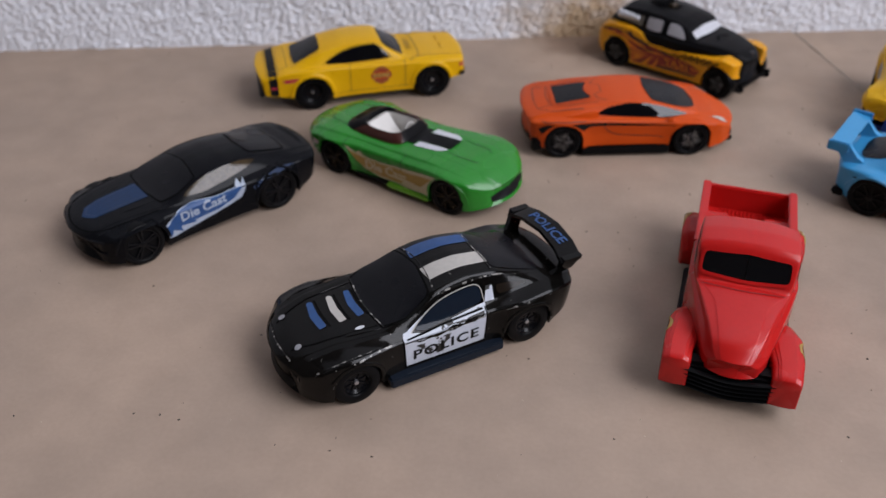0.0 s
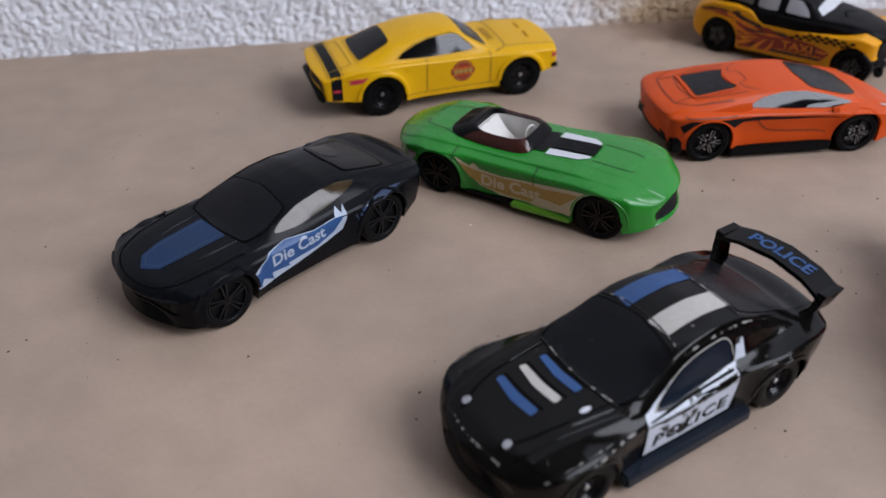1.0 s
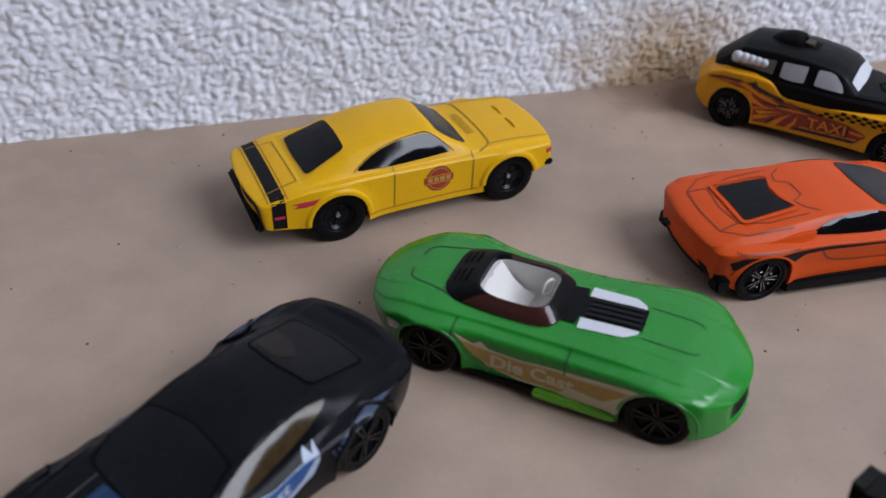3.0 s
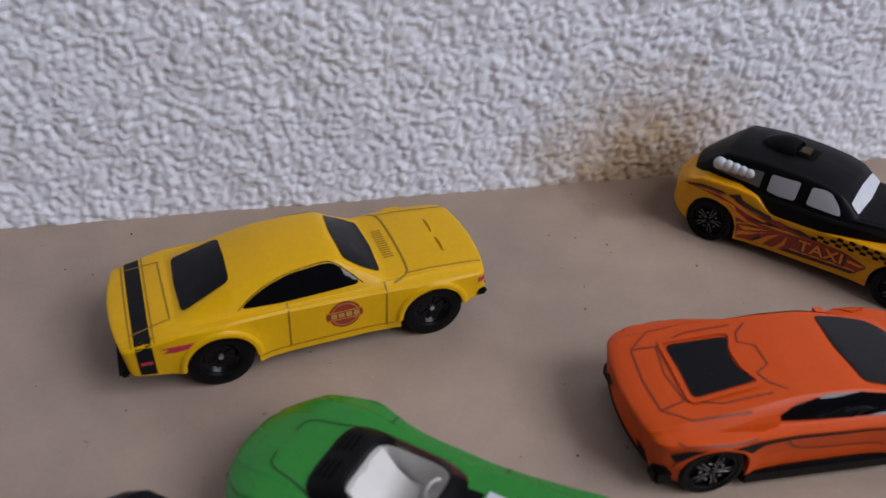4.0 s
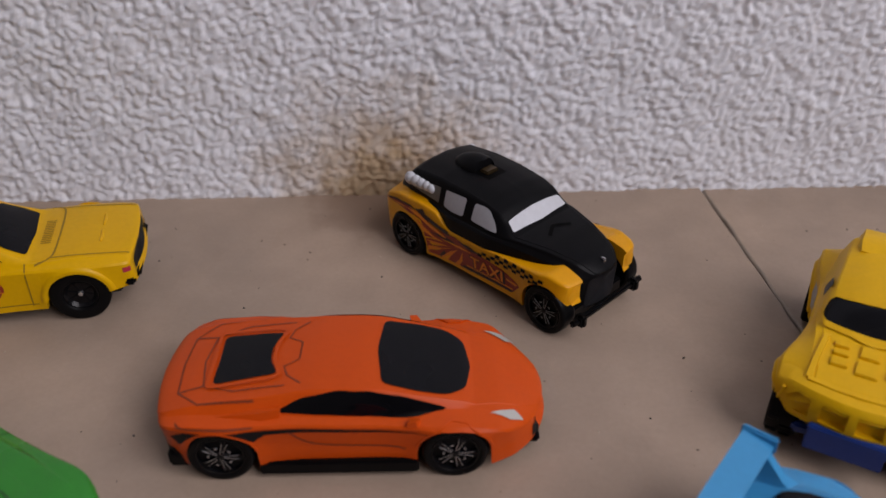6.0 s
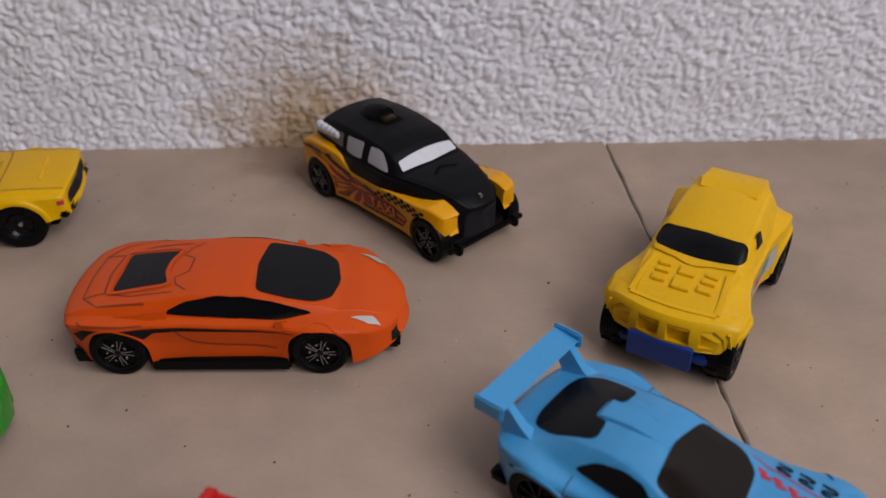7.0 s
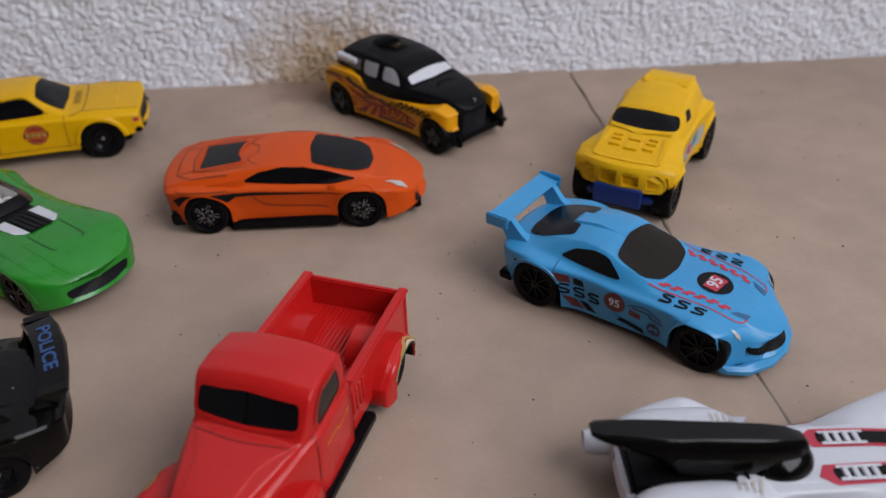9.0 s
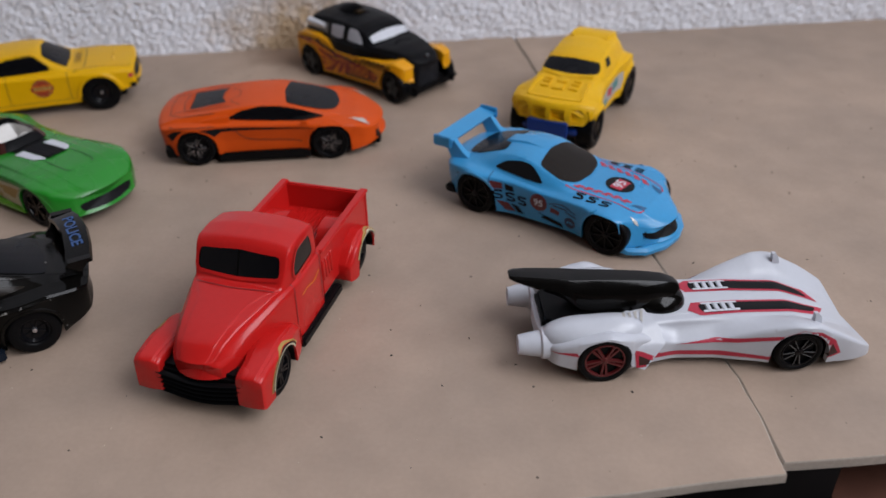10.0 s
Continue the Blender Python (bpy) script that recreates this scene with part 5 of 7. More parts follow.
def toy_orange():
    car = thing("toy_supercar", pose(0.0552, 0.2592, 0, 0, 0, 9.0), "orange toy supercar with dark windows and silver-lined wheels", "toy car", "toy cars", 1.015)
    bm = shell(-32.2, 37.6, width=[(-32.5, 13.8), (-27, 15.2), (-18, 15.8), (-6, 14.8), (8, 14.6), (20, 15.4), (29, 15), (38.6, 12)],
               belt=[(-32.5, 12.2), (-26, 13.2), (-14, 13.4), (0, 12.6), (12, 12.2), (22, 12.2), (30, 11.0), (38.6, 8.4)],
               deck=[(-32.5, 12.9), (-26, 13.9), (-16, 14.4), (0, 13.4), (20, 13.2), (29, 12.0), (38.6, 8.8)],
               roof=[(-32.5, 13.0), (-26, 14.7), (-14, 16.5), (-4, 17.7), (4, 17.7), (8, 17.3), (22.5, 13.5), (38, 6)],
               base=[(-32, 12), (-18, 13), (-6, 13), (10, 12.6), (24, 10.8), (38, 9)], top=[(-32, 11.4), (-14, 11.4), (-6, 10.8), (6, 10.8), (14, 10.6), (24, 9.8), (38, 7)],
               sill=[(-32.5, 4.4), (-26, 3.4), (-14, 3.2), (14, 2.6), (27, 2.4), (38, 3.2)], arches=[(-20.5, 5.5, 6.7), (20.8, 5.5, 6.7)], flare=0.45,
               front=(5, 0.26, 0.28), back=(2.5, 0.12, 0.12), lean=(-0.15, 0.12), bow=(5, 2.2), soft=0.9, edge=0.6, roof_crown=0.35, crown=0.4, waist=0.5, hard=("belt", "base", "roof"))
    tree = tree_of(bm)
    part("body", bm, [ORANGE, BLACK_PLASTIC], car)
    arch_lips(car, tree, [(-20.5, 5.5, 6.7), (20.8, 5.5, 6.7)], ORANGE, 0.35, 0.15, 0.3, 2.9)
    underside(car, -28, 33, 9.5, 1.4, 7)
    four_wheels(car, 20.8, -20.5, 5.8, 5.9, 15.1, "star", RIM_BLACK, CHROME)
    part("windscreen", wrapped(tree, flat(rounded([(22.8, -6.6), (24.0, 0), (22.8, 6.6), (19.6, 9.0), (14.5, 9.4), (8.0, 8.8), (7.0, 0), (8.0, -8.8), (14.5, -9.4), (19.6, -9.0)])), "T", 0.17), SMOKED_MATT, car, "dark windscreen")
    part("engine_window", wrapped(tree, flat(rounded([(-10.8, -5.4), (-12.4, -2), (-12.4, 2), (-10.8, 5.4), (-11.8, 5.9), (-22.2, 6.7), (-22.0, 0), (-22.2, -6.7), (-11.8, -5.9)])), "T", 0.17), SMOKED_MATT, car, "dark engine window")
    lines = [strip([(-6.2, -8.6), (-8.8, -6.4), (-9.6, -4), (-7, -2.4), (-7, 2.4), (-9.6, 4), (-8.8, 6.4), (-6.2, 8.6)], 0.35, soft=False), strip([(-9, -8.8), (-18, -9.0), (-23.8, -6.8), (-24.8, 0), (-23.8, 6.8), (-18, 9.0), (-9, 8.8)], 0.35, soft=False),
             strip([(-14, -11.6), (-24, -11.2), (-28.2, -7.6), (-28.8, 0), (-28.2, 7.6), (-24, 11.2), (-14, 11.6)], 0.35, soft=False), strip([(-23.8, -6.8), (-28.2, -7.6)], 0.4), strip([(-23.8, 6.8), (-28.2, 7.6)], 0.4)]
    rim = [(-10.0, -6.2), (-11.6, -2.2), (-11.6, 2.2), (-10.0, 6.2), (-11.8, 7.0), (-23.0, 7.6), (-23.0, 0), (-23.0, -7.6), (-11.8, -7.0)]
    part("engine_window_frame", wrapped(tree, strip(rim, 0.8, True), "T", 0.4), ORANGE, car)
    lines_on("panel_line", tree, lines, "T", 0.1, SEAM_ORANGE, car)
    for s in "RL":
        y = 1 if s == "L" else -1
        part("side_window", wrapped(tree, flat(rounded([(-10.4, 14.3), (-6, 16.2), (0, 17.1), (6, 16.9), (12, 15.6), (19.8, 13.1), (13, 12.7), (4, 13.1), (-4, 13.7)])), s, 0.17), SMOKED, car, "glossy dark side window")
        part("side_streak", wrapped(tree, flat([(-28.6, 10.6), (-26, 12.2), (-18, 12.5), (-8, 12.4), (4, 11.6), (18.4, 10.8), (4, 11.0), (-8, 11.4), (-12, 11.3), (-14.2, 9.8), (-16, 11.2), (-20.5, 12.1), (-25, 10.8), (-27.4, 8.6)]), s, 0.1), PRINT_BLACK, car, "black side streak print")
        lines_on("seam", tree, [strip([(-8, 11.6), (-6, 9.0), (-3, 7.6), (10.5, 7.0), (12, 6.4)], 0.4), strip([(-27.5, 12.9), (-14, 13.2)], 0.3)], s, 0.1, SEAM_ORANGE, car)
        part("tail_panel", wrapped(tree, flat([(-31.0, 6.4), (-28.6, 7.2), (-27.2, 5.6), (-27.4, 4.6), (-30.8, 4.6)]), s, 0.12), PRINT_BLACK, car, "black tail panel")
        part("side_skirt", block(-14, 14.4, *sorted((y * 11.6, y * 14.9)), 1.0, 3.9, 0.4), BLACK_PLASTIC, car, "black side skirt")
        part("headlight", wrapped(tree, flat([(27.0, y * 11.4), (31.4, y * 9.4), (33.0, y * 10.6), (30.6, y * 11.8)]), "T", 0.24), LAMP_CLEAR, car, "silver headlight")
        part("mirror", beam([(13.6, y * 12.6, 12.0), (13.8, y * 13.8, 12.6), (13.4, y * 15.0, 12.9)], [[(1.0, 0, -0.3), (1.0, 0, 0.4), (-0.9, 0, 0.4), (-0.9, 0, -0.3)]] * 2 + [[(0.8, 0, -0.6), (0.6, 0, 0.6), (-0.9, 0, 0.6), (-0.9, 0, -0.6)]]), ORANGE, car)
        part("rear_corner", block(-30.2, -26.2, *sorted((y * 10.5, y * 14.0)), 2.4, 6.0, 0.6), BLACK_PLASTIC, car)
        part("air_intake", beam([(-9.4, y * 11.6, 14.4), (-13, y * 12.2, 14.5), (-21, y * 12.6, 13.7)], [[(0, -1.8, -1.4), (0, 2.0, -1.6), (0, 1.5, 0.3), (0, -1.6, 0.9)], [(0, -2.0, -1.2), (0, 2.0, -1.4), (0, 1.5, 0.2), (0, -1.6, 0.7)], [(0, -1, -1), (0, 1, -1), (0, 0.6, 0.0), (0, -0.6, 0.0)]]), ORANGE, car)
        part("nose_intake", wrapped(tree, flat([(y * 5.5, 5.6), (y * 9.2, 6.8), (y * 9.6, 4.4), (y * 7, 3.8)]), "F", 0.12), PRINT_BLACK, car)
    part("front_lip", block(31, 36.6, -9, 9, 1.8, 3.4, 0.5), BLACK_PLASTIC, car)
    part("rear_panel", wrapped(tree, flat([(-11, 5.6), (11, 5.6), (10.5, 3.8), (-10.5, 3.8)]), "B", 0.1), PRINT_BLACK, car)


def toy_taxi():
    car = thing("toy_taxi", pose(0.0831, 0.3163, 0, 0, 0, -37.6), "black and yellow toy hot-rod taxi with flame print and white windows", "toy car", "toy cars")
    low_bm = shell(-35.2, 28.6, width=[(-35.2, 11.6), (-31, 13.2), (-20, 13.8), (-8, 13.0), (10, 13.0), (20, 13.8), (29, 12.8)],
                   belt=[(-35.2, 11.8), (-31, 15.0), (-26, 16.6), (-18, 17.0), (-12.6, 16.2), (-9.2, 13.0), (8, 13.2), (16, 13.8), (23, 15.0), (29, 13.8)],
                   deck=[(-35.2, 12.6), (-31, 15.6), (-26, 17.2), (-18, 17.4), (-12.6, 16.6), (-9.2, 13.4), (8, 13.6), (16, 14.2), (23, 15.5), (29, 14.2)],
                   sill=[(-35.2, 5.6), (-30, 4.0), (-14, 2.8), (13, 3.2), (27, 4.0), (30.5, 4.6)], low=0.94, arches=[(22.3, 5.6, 6.6), (-22.3, 5.6, 6.6)], flare=0.45,
                   front=(2.5, 0.08, 0.2), back=(4, 0.14, 0.26), bow=(1.5, 2.6), soft=1.2, crown=0.6)
    # the nose is cut away between the fenders
    low_bm = carve(low_bm, [prism([(19, -7.6), (40, -8.6), (40, 8.6), (19, 7.6)], "T", 2, 30)])
    up = shell(-31.6, 28.6, width=[(-31.6, 10.0), (-27, 11.4), (-12, 12.2), (-8, 12.9), (4, 12.9), (9, 11.8), (18, 9.8), (26, 8.2), (30, 6.6)],
               belt=[(-31.5, 14.6), (-20, 16.8), (-8, 16.6), (6, 16.4), (12, 16.2), (22, 15.0), (29, 12.6)],
               deck=[(-31.5, 15.6), (-20, 17.6), (-8, 17.4), (6, 17.4), (10, 17.9), (18, 17.4), (25, 16.0), (29, 13.8)],
               roof=[(-31.6, 16.9), (-29.4, 18.6), (-26.4, 21.4), (-23.2, 23.8), (-14, 24.5), (-6, 24.2), (1, 23.4), (5.0, 22.2), (9.6, 17.8), (30, 8)],
               base=[(-31, 9.4), (-24, 11), (-8, 12.0), (5, 12.0), (10, 10.8), (30, 5)], top=[(-31, 8.0), (-24, 9.6), (-10, 10.0), (3, 9.8), (10, 9.6), (30, 4)],
               sill=[(-31.5, 11.5), (-10.5, 11.5), (-9, 9.4), (10, 9.0), (20, 8.0), (24, 4.2), (30, 3.8)], low=0.99, front=(3.5, 0.3, 0.12), back=(3, 0.2, 0.12), lean=(0.06, 0.0), bow=(2.5, 2.4), roof_crown=0.7, top_soft=0.7, hard=("belt", "roof"))
    tree, utree = tree_of(low_bm), tree_of(up)
    both_tree = tree_of(low_bm, up)
    part("lower_body", low_bm, [TAXI_YELLOW, BLACK_PLASTIC], car, "amber yellow lower body and fenders")
    part("upper_body", up, [TAXI_BLACK, TAXI_BLACK], car, "matt black bonnet, doors and roof")
    underside(car, -29, 27, 9, 2, 6)
    four_wheels(car, 22.3, -22.3, 5.8, 5.9, 13.9, "star", RIM_BLACK, LAMP_DULL)
    part("windscreen", wrapped(utree, flat(rounded([(8.9, -9.3), (9.4, 0), (8.9, 9.3), (6.7, 8.8), (6.5, 0), (6.7, -8.8)], 0.5)), "T", 0.17), PRINT_WHITE, car, "white windscreen")
    for s in "RL":
        y = 1 if s == "L" else -1
        part("side_window", wrapped(utree, flat(rounded([(-11.2, 21.8), (-11.3, 17.7), (-8, 17.5), (-4.6, 17.7), (-4.5, 22.0)], 0.6)), s, 0.17), WINDOW_WHITE, car, "white side window")
        part("side_window", wrapped(utree, flat(rounded([(-1.9, 21.8), (-2.0, 17.8), (5.8, 17.5), (4.8, 19.4), (2.6, 21.4), (1.0, 21.9)], 0.6)), s, 0.17), WINDOW_WHITE, car, "white side window")
        for k in range(5):
            x, r = -23.6 + 2.05 * k - 0.05 * k * k, 1.62 - 0.11 * k
            b = bmesh.new()
            bmesh.ops.create_uvsphere(b, u_segments=16, v_segments=10, radius=r)
            for v in b.verts:
                v.co = Vector((v.co.x + x, v.co.y * 0.8 + y * 10.8, v.co.z + 20.4 - 0.05 * k))
            part("exhaust_knob", b, PRINT_WHITE, car, "white rounded knob")
        part("knob_panel", wrapped(utree, flat([(-25.6, 20.0), (-25.2, 18.4), (-13.2, 17.8), (-13.0, 21.6), (-14.4, 21.6)]), s, 0.2), LAMP_DULL, car, "silver panel under the knobs")
        # flame print with flag bars, checks and lettering
        flame = [[(-30.5, 13.6), (-27.4, 14.4), (-22, 14.8), (-18, 13.8), (-15.2, 11.6), (-11, 11.6), (-6, 11.9), (-2, 11.0), (2, 10.4), (-6, 9.2), (-15.8, 8.2), (-16.4, 10.4), (-19, 12.8), (-24, 13.4)],
                 [(-15.6, 7.8), (-9.6, 8.8), (-3, 10.0), (3, 10.4), (9, 10.0), (14.2, 8.6), (14.8, 8.0), (12.4, 5.2), (-15.0, 3.6)]]
        lines_on("flame_print", tree, [flat(q) for q in flame], s, 0.1, PRINT_DARK_RED, car, "dark red flame print")
        dark = [[(-30.4, 13.8), (-26, 15.0), (-20.5, 15.2), (-17.4, 14.0), (-15, 11.4), (-13.8, 11.8), (-16.4, 15.6), (-19.4, 14.6), (-24, 14.6)], [(-19.0, 15.0), (-16.8, 14.8), (-12.6, 13.4), (-8.4, 12.4), (-7.6, 11.2), (-9.6, 11.6), (-13.4, 12.4), (-16.6, 13.8)], [(-14, 10.0), (-9, 10.9), (-5.2, 10.0), (-8, 9.6)], [(-5, 11.2), (-1.4, 11.5), (2.4, 10.5), (-1, 10.3)],
                [(-4.4, 4.2), (11.8, 4.9), (13.2, 6.0), (6, 5.8), (-3.0, 5.2)], [(-11.6, 4.2), (-9.8, 6.4), (-8.4, 5.0), (-8.8, 4.2)]]
        lines_on("flame_edge", tree, [flat(q) for q in dark], s, 0.15, PRINT_MAROON, car, "near-black edge of the flames")
        rays = [[(-15.2, 7.4), (-11, 8.0), (-7.6, 8.6), (-13, 6.6)], [(-15.0, 5.8), (-10.4, 6.9), (-6.8, 8.4), (-12.4, 5.6), (-15.0, 4.4)], [(-11.0, 4.0), (-7.8, 7.0), (-5.0, 8.8), (-7.4, 6.0), (-8.6, 4.0)], [(-6.4, 4.1), (-4.6, 6.2), (-3.4, 8.9), (-3.6, 6.0), (-5.0, 4.1)],
                [(-2.4, 5.8), (12.8, 6.4), (12.4, 5.9), (-2.2, 5.4)], [(10.4, 8.4), (14.4, 8.4), (13.6, 7.6), (10.6, 7.8)], [(-21.4, 14.1), (-18.4, 14.2), (-13.6, 12.2), (-8.6, 10.6), (-9.8, 10.3), (-14.0, 11.2), (-17.6, 12.8)], [(-19.4, 12.6), (-17.0, 11.4), (-13.0, 9.2), (-9.6, 8.9), (-13.0, 8.6), (-16.2, 9.6)], [(-28.6, 13.7), (-24, 14.2), (-20.6, 13.9), (-24, 13.8)], [(-11, 9.6), (-4, 10.2), (0, 9.9), (-5, 9.4)]]
        lines_on("flame_fill", tree, [flat(q) for q in rays], s, 0.2, PRINT_RUST, car, "orange flame print")
        gold = [[(-14.6, 6.9), (-10.2, 7.6), (-13.4, 6.5)], [(-14.6, 5.0), (-10.6, 6.3), (-13.0, 5.2)], [(-10.2, 4.2), (-7.4, 6.4), (-9.0, 4.2)], [(-19.4, 13.0), (-16.4, 11.2), (-17.0, 12.3)], [(-10, 9.8), (-5, 10.0), (-7, 9.6)]]
        lines_on("flame_gold", tree, [flat(q) for q in gold], s, 0.26, TAXI_YELLOW, car, "yellow flame tip")
        part("lettering_shade", wrapped(tree, lettering("TAXI", 4.6, 7.5, 4.4, turn=2 if s == "R" else -2, flip=s == "L", wide=1.15, bold=0.05), s, 0.24), PRINT_MAROON, car)
        part("lettering", wrapped(tree, lettering("TAXI", 4.5, 7.7, 4.1, turn=2 if s == "R" else -2, flip=s == "L", wide=1.15), s, 0.3), PRINT_RUST, car, "orange lettering")
        checks = []
        for k in range(15):
            for r in range(3 if k > 3 else 2):
                if (k + r) % 2 == 0:
                    x, z = 1.6 + 1.35 * k, 10.4 + 0.09 * k - 0.012 * max(0, k - 8) ** 2 + r * 0.75
                    checks.append([(x, z), (x + 1.35, z), (x + 1.35, z + 0.75), (x, z + 0.75)])
        part("check_print", wrapped(tree, flat(*checks), s, 0.28), PRINT_BLACK, car, "black chequer print")
        part("headlight", wrapped(tree, flat(disc(y * 10.6, 10.6, 1.4, 16)), "F", 0.15), TAXI_YELLOW, car)
    part("front_bumper", join(block(28.8, 30.2, -13.0, 13.0, 4.4, 6.0, 0.5), block(28.4, 31.0, 8.8, 10.8, 3.4, 6.6, 0.6), block(28.4, 31.0, -10.8, -8.8, 3.4, 6.6, 0.6)), BLACK_PLASTIC, car, "black front bumper with overriders")
    # roof scoop and opening
    scoop = bmesh.new()
    bmesh.ops.create_uvsphere(scoop, u_segments=28, v_segments=14, radius=1)
    for v in scoop.verts:
        x = v.co.x
        v.co = Vector((-12.4 + x * 5.6, v.co.y * (4.0 + 0.5 * x), 24.0 + max(0, v.co.z) * (3.1 + 0.7 * x) + min(0, v.co.z) * 0.8))
    scoop = carve(scoop, [block(-9.4, 3, -3.1, 3.1, 23.9, 26.7, 0.0)])
    part("roof_scoop", scoop, TAXI_BLACK, car, "black roof scoop with an open mouth")
    part("roof_recess", wrapped(utree, flat([(-9.8, -3.2), (-4.6, -3.0), (-4.6, 3.0), (-9.8, 3.2)]), "T", 0.1), SEAM_DARK, car)
    part("blower", block(-8.8, -6.2, -2.0, 2.0, 23.9, 25.0, 0.3), GOLD, car, "dull gold blower in the roof opening")
    part("bonnet_vent", wrapped(utree, strip([(15.0, -3.8), (13.4, -1.2), (12.8, 0), (13.4, 1.2), (15.0, 3.8)], 0.9), "T", 0.16), SEAM_DARK, car)
    part("grille", wrapped(utree, flat(rounded([(-5.2, 12.6), (5.2, 12.6), (5.6, 5), (-5.6, 5)])), "F", 0.15), DARK_PANEL, car)
    part("emblem_nib", block(26.6, 27.8, -0.4, 0.4, 14.6, 15.8, 0.2), CHROME, car)


def toy_truck():
    car = thing("toy_pickup", pose(0.0803, 0.1667, 0, 0, 0, -101.5), "glossy red toy pickup with an empty bed and black windows", "toy truck", "toy cars", (1.015, 1.035, 1.0))
    cab = shell(-3.5, 34.0, width=[(-3.5, 11.6), (9, 11.8), (13, 11.0), (20, 9.4), (28, 7.4), (34, 6.0)],
                belt=[(-3.5, 18.4), (10, 18.2), (16, 17.4), (26, 15.6), (34, 12.6)], deck=[(-3.5, 19.2), (10, 19.4), (16, 19.6), (26, 18.2), (31, 16.6), (34, 14.2)],
                roof=[(-3.5, 26.1), (-2, 27.2), (4, 28.0), (8.6, 27.6), (10.2, 26.4), (13.4, 19.8), (33, 8)], base=[(-3.5, 11.0), (10, 11.0), (14, 9.8), (24, 6.8), (34, 4.2)],
                top=[(-3.5, 10.6), (4, 10.9), (9, 10.6), (13, 9.8), (20, 5.4), (34, 3.0)], sill=[(-3.5, 4), (14, 4), (18, 7.0), (34, 9.4)], low=0.985,
                front=(3.0, 0.2, 0.1), back=(1.5, 0.06, 0.03), bow=(2.4, 0.4), lean=(0.1, 0), roof_crown=0.4, crown=1.0, edge=0.9, top_soft=0.9)
    wind = [(-9.3, 20.7), (-9.1, 25.0), (-0.2, 25.7), (0.2, 25.7), (9.1, 25.0), (9.3, 20.7), (0.2, 20.3), (-0.2, 20.3)]
    sidew = [(0.6, 24.9), (0.0, 19.8), (9.6, 19.4), (9.2, 22.6), (7.2, 25.0)]
    plain = tree_of(cab)
    part("cab", cab, [RED, BLACK_PLASTIC], car, "glossy red cab and bonnet")
    part("windscreen", wrapped(plain, flat(rounded(wind)), "F", 0.17), SMOKED, car, "black windscreen")
    part("windscreen_divider", wrapped(plain, strip([(0, 20.0), (0, 25.9)], 0.35), "F", 0.2), SEAM_DARK, car)
    part("windscreen_frame", wrapped(plain, strip(rounded([(a * 1.03, 22.8 + (z - 22.8) * 1.1) for a, z in wind]), 0.7, True), "F", 0.4), RED, car)
    for s in (1, -1):
        side = "L" if s > 0 else "R"
        part("side_window", wrapped(plain, flat(rounded(sidew)), side, 0.17), SMOKED, car, "black side window")
        part("window_frame", wrapped(plain, strip(rounded([(4.9 + (a - 4.9) * 1.06, 22 + (z - 22) * 1.08) for a, z in sidew]), 0.5, True), side, 0.35), RED, car)
    # bed
    tub = part("bed", block(-32.4, -3.6, -10.2, 10.2, 7.6, 10.4, 0.2), RED, car, "open red pickup bed")
    part("side_wall", block(-33, -3.4, 9.8, 11.0, 5.0, 17.4, 0.35), RED, tub)
    part("side_wall", block(-33, -3.4, -11.0, -9.8, 5.0, 17.4, 0.35), RED, tub)
    part("tailgate", block(-33.2, -31.8, -11.2, 11.2, 5.0, 17.2, 0.35), RED, tub)
    part("front_wall", block(-4.4, -3.2, -10.4, 10.4, 5, 17.2, 0.2), RED, tub)
    for k in range(13):
        y = -6.0 + k * 1.0
        part("floor_rib", block(-31.4, -4.6, y - 0.24, y + 0.24, 10.2, 10.75, 0.1, 1), RED, tub)
    for s in (1, -1):
        part("bed_rail", block(-33.2, -3.4, *sorted((s * 9.6, s * 11.7)), 16.9, 17.8, 0.3), RED, tub)
        ring = [(-20.6 + 6.2 * math.cos(a), 9.2 + 6.0 * math.sin(a)) for a in np.linspace(0, math.pi, 16)]
        b = prism(ring, "R", *sorted((s * 4.6, s * 10.4)))
        part("wheel_housing", b, RED, tub)
        for k in range(4):
            part("louvre", block(-9.2 + 1.5 * k, -8.4 + 1.5 * k, *sorted((s * 10.8, s * 11.35)), 9, 14.6, 0.2, 1), RED, tub)
        # rear fender, an arch with a rounded skin
        f = shell(-30.0, -12.6, width=[(-30.0, 2.6), (-26, 3.2), (-16, 3.2), (-12.6, 2.6)], belt=[(-30.0, 7.4), (-27, 10.2), (-21.6, 12.2), (-16, 11.0), (-12.6, 7.6)],
                  deck=[(-30.0, 7.8), (-27, 10.8), (-21.6, 12.8), (-16, 11.6), (-12.6, 8)], sill=[(-30.0, 5.2), (-27, 3.6), (-16, 2.6), (-12.6, 2.6)], arches=[(-22.2, 5.2, 5.7)], front=(2.5, 0.2, 0.3), back=(2.5, 0.2, 0.3), bow=(0, 0), steps=40, edge=1.2)
        for v in f.verts:
            v.co.y += s * 11.6
        ft = tree_of(f)
        fen = part("rear_fender", f, [RED, BLACK_PLASTIC], car)
        side = "L" if s > 0 else "R"
        for r, m, nm in ((6.9, PRINT_GOLD, "pinstripe"), (6.45, PRINT_CREAM, "pinstripe"), (6.15, PRINT_BLACK, "pinstripe")):
            part(nm, wrapped(ft, strip([(-22.2 + (r - 0.2) * math.cos(a), 5.2 + (r - 0.2) * math.sin(a)) for a in np.linspace(0.35, 2.7, 20)], 0.35), side, 0.1), m, fen)
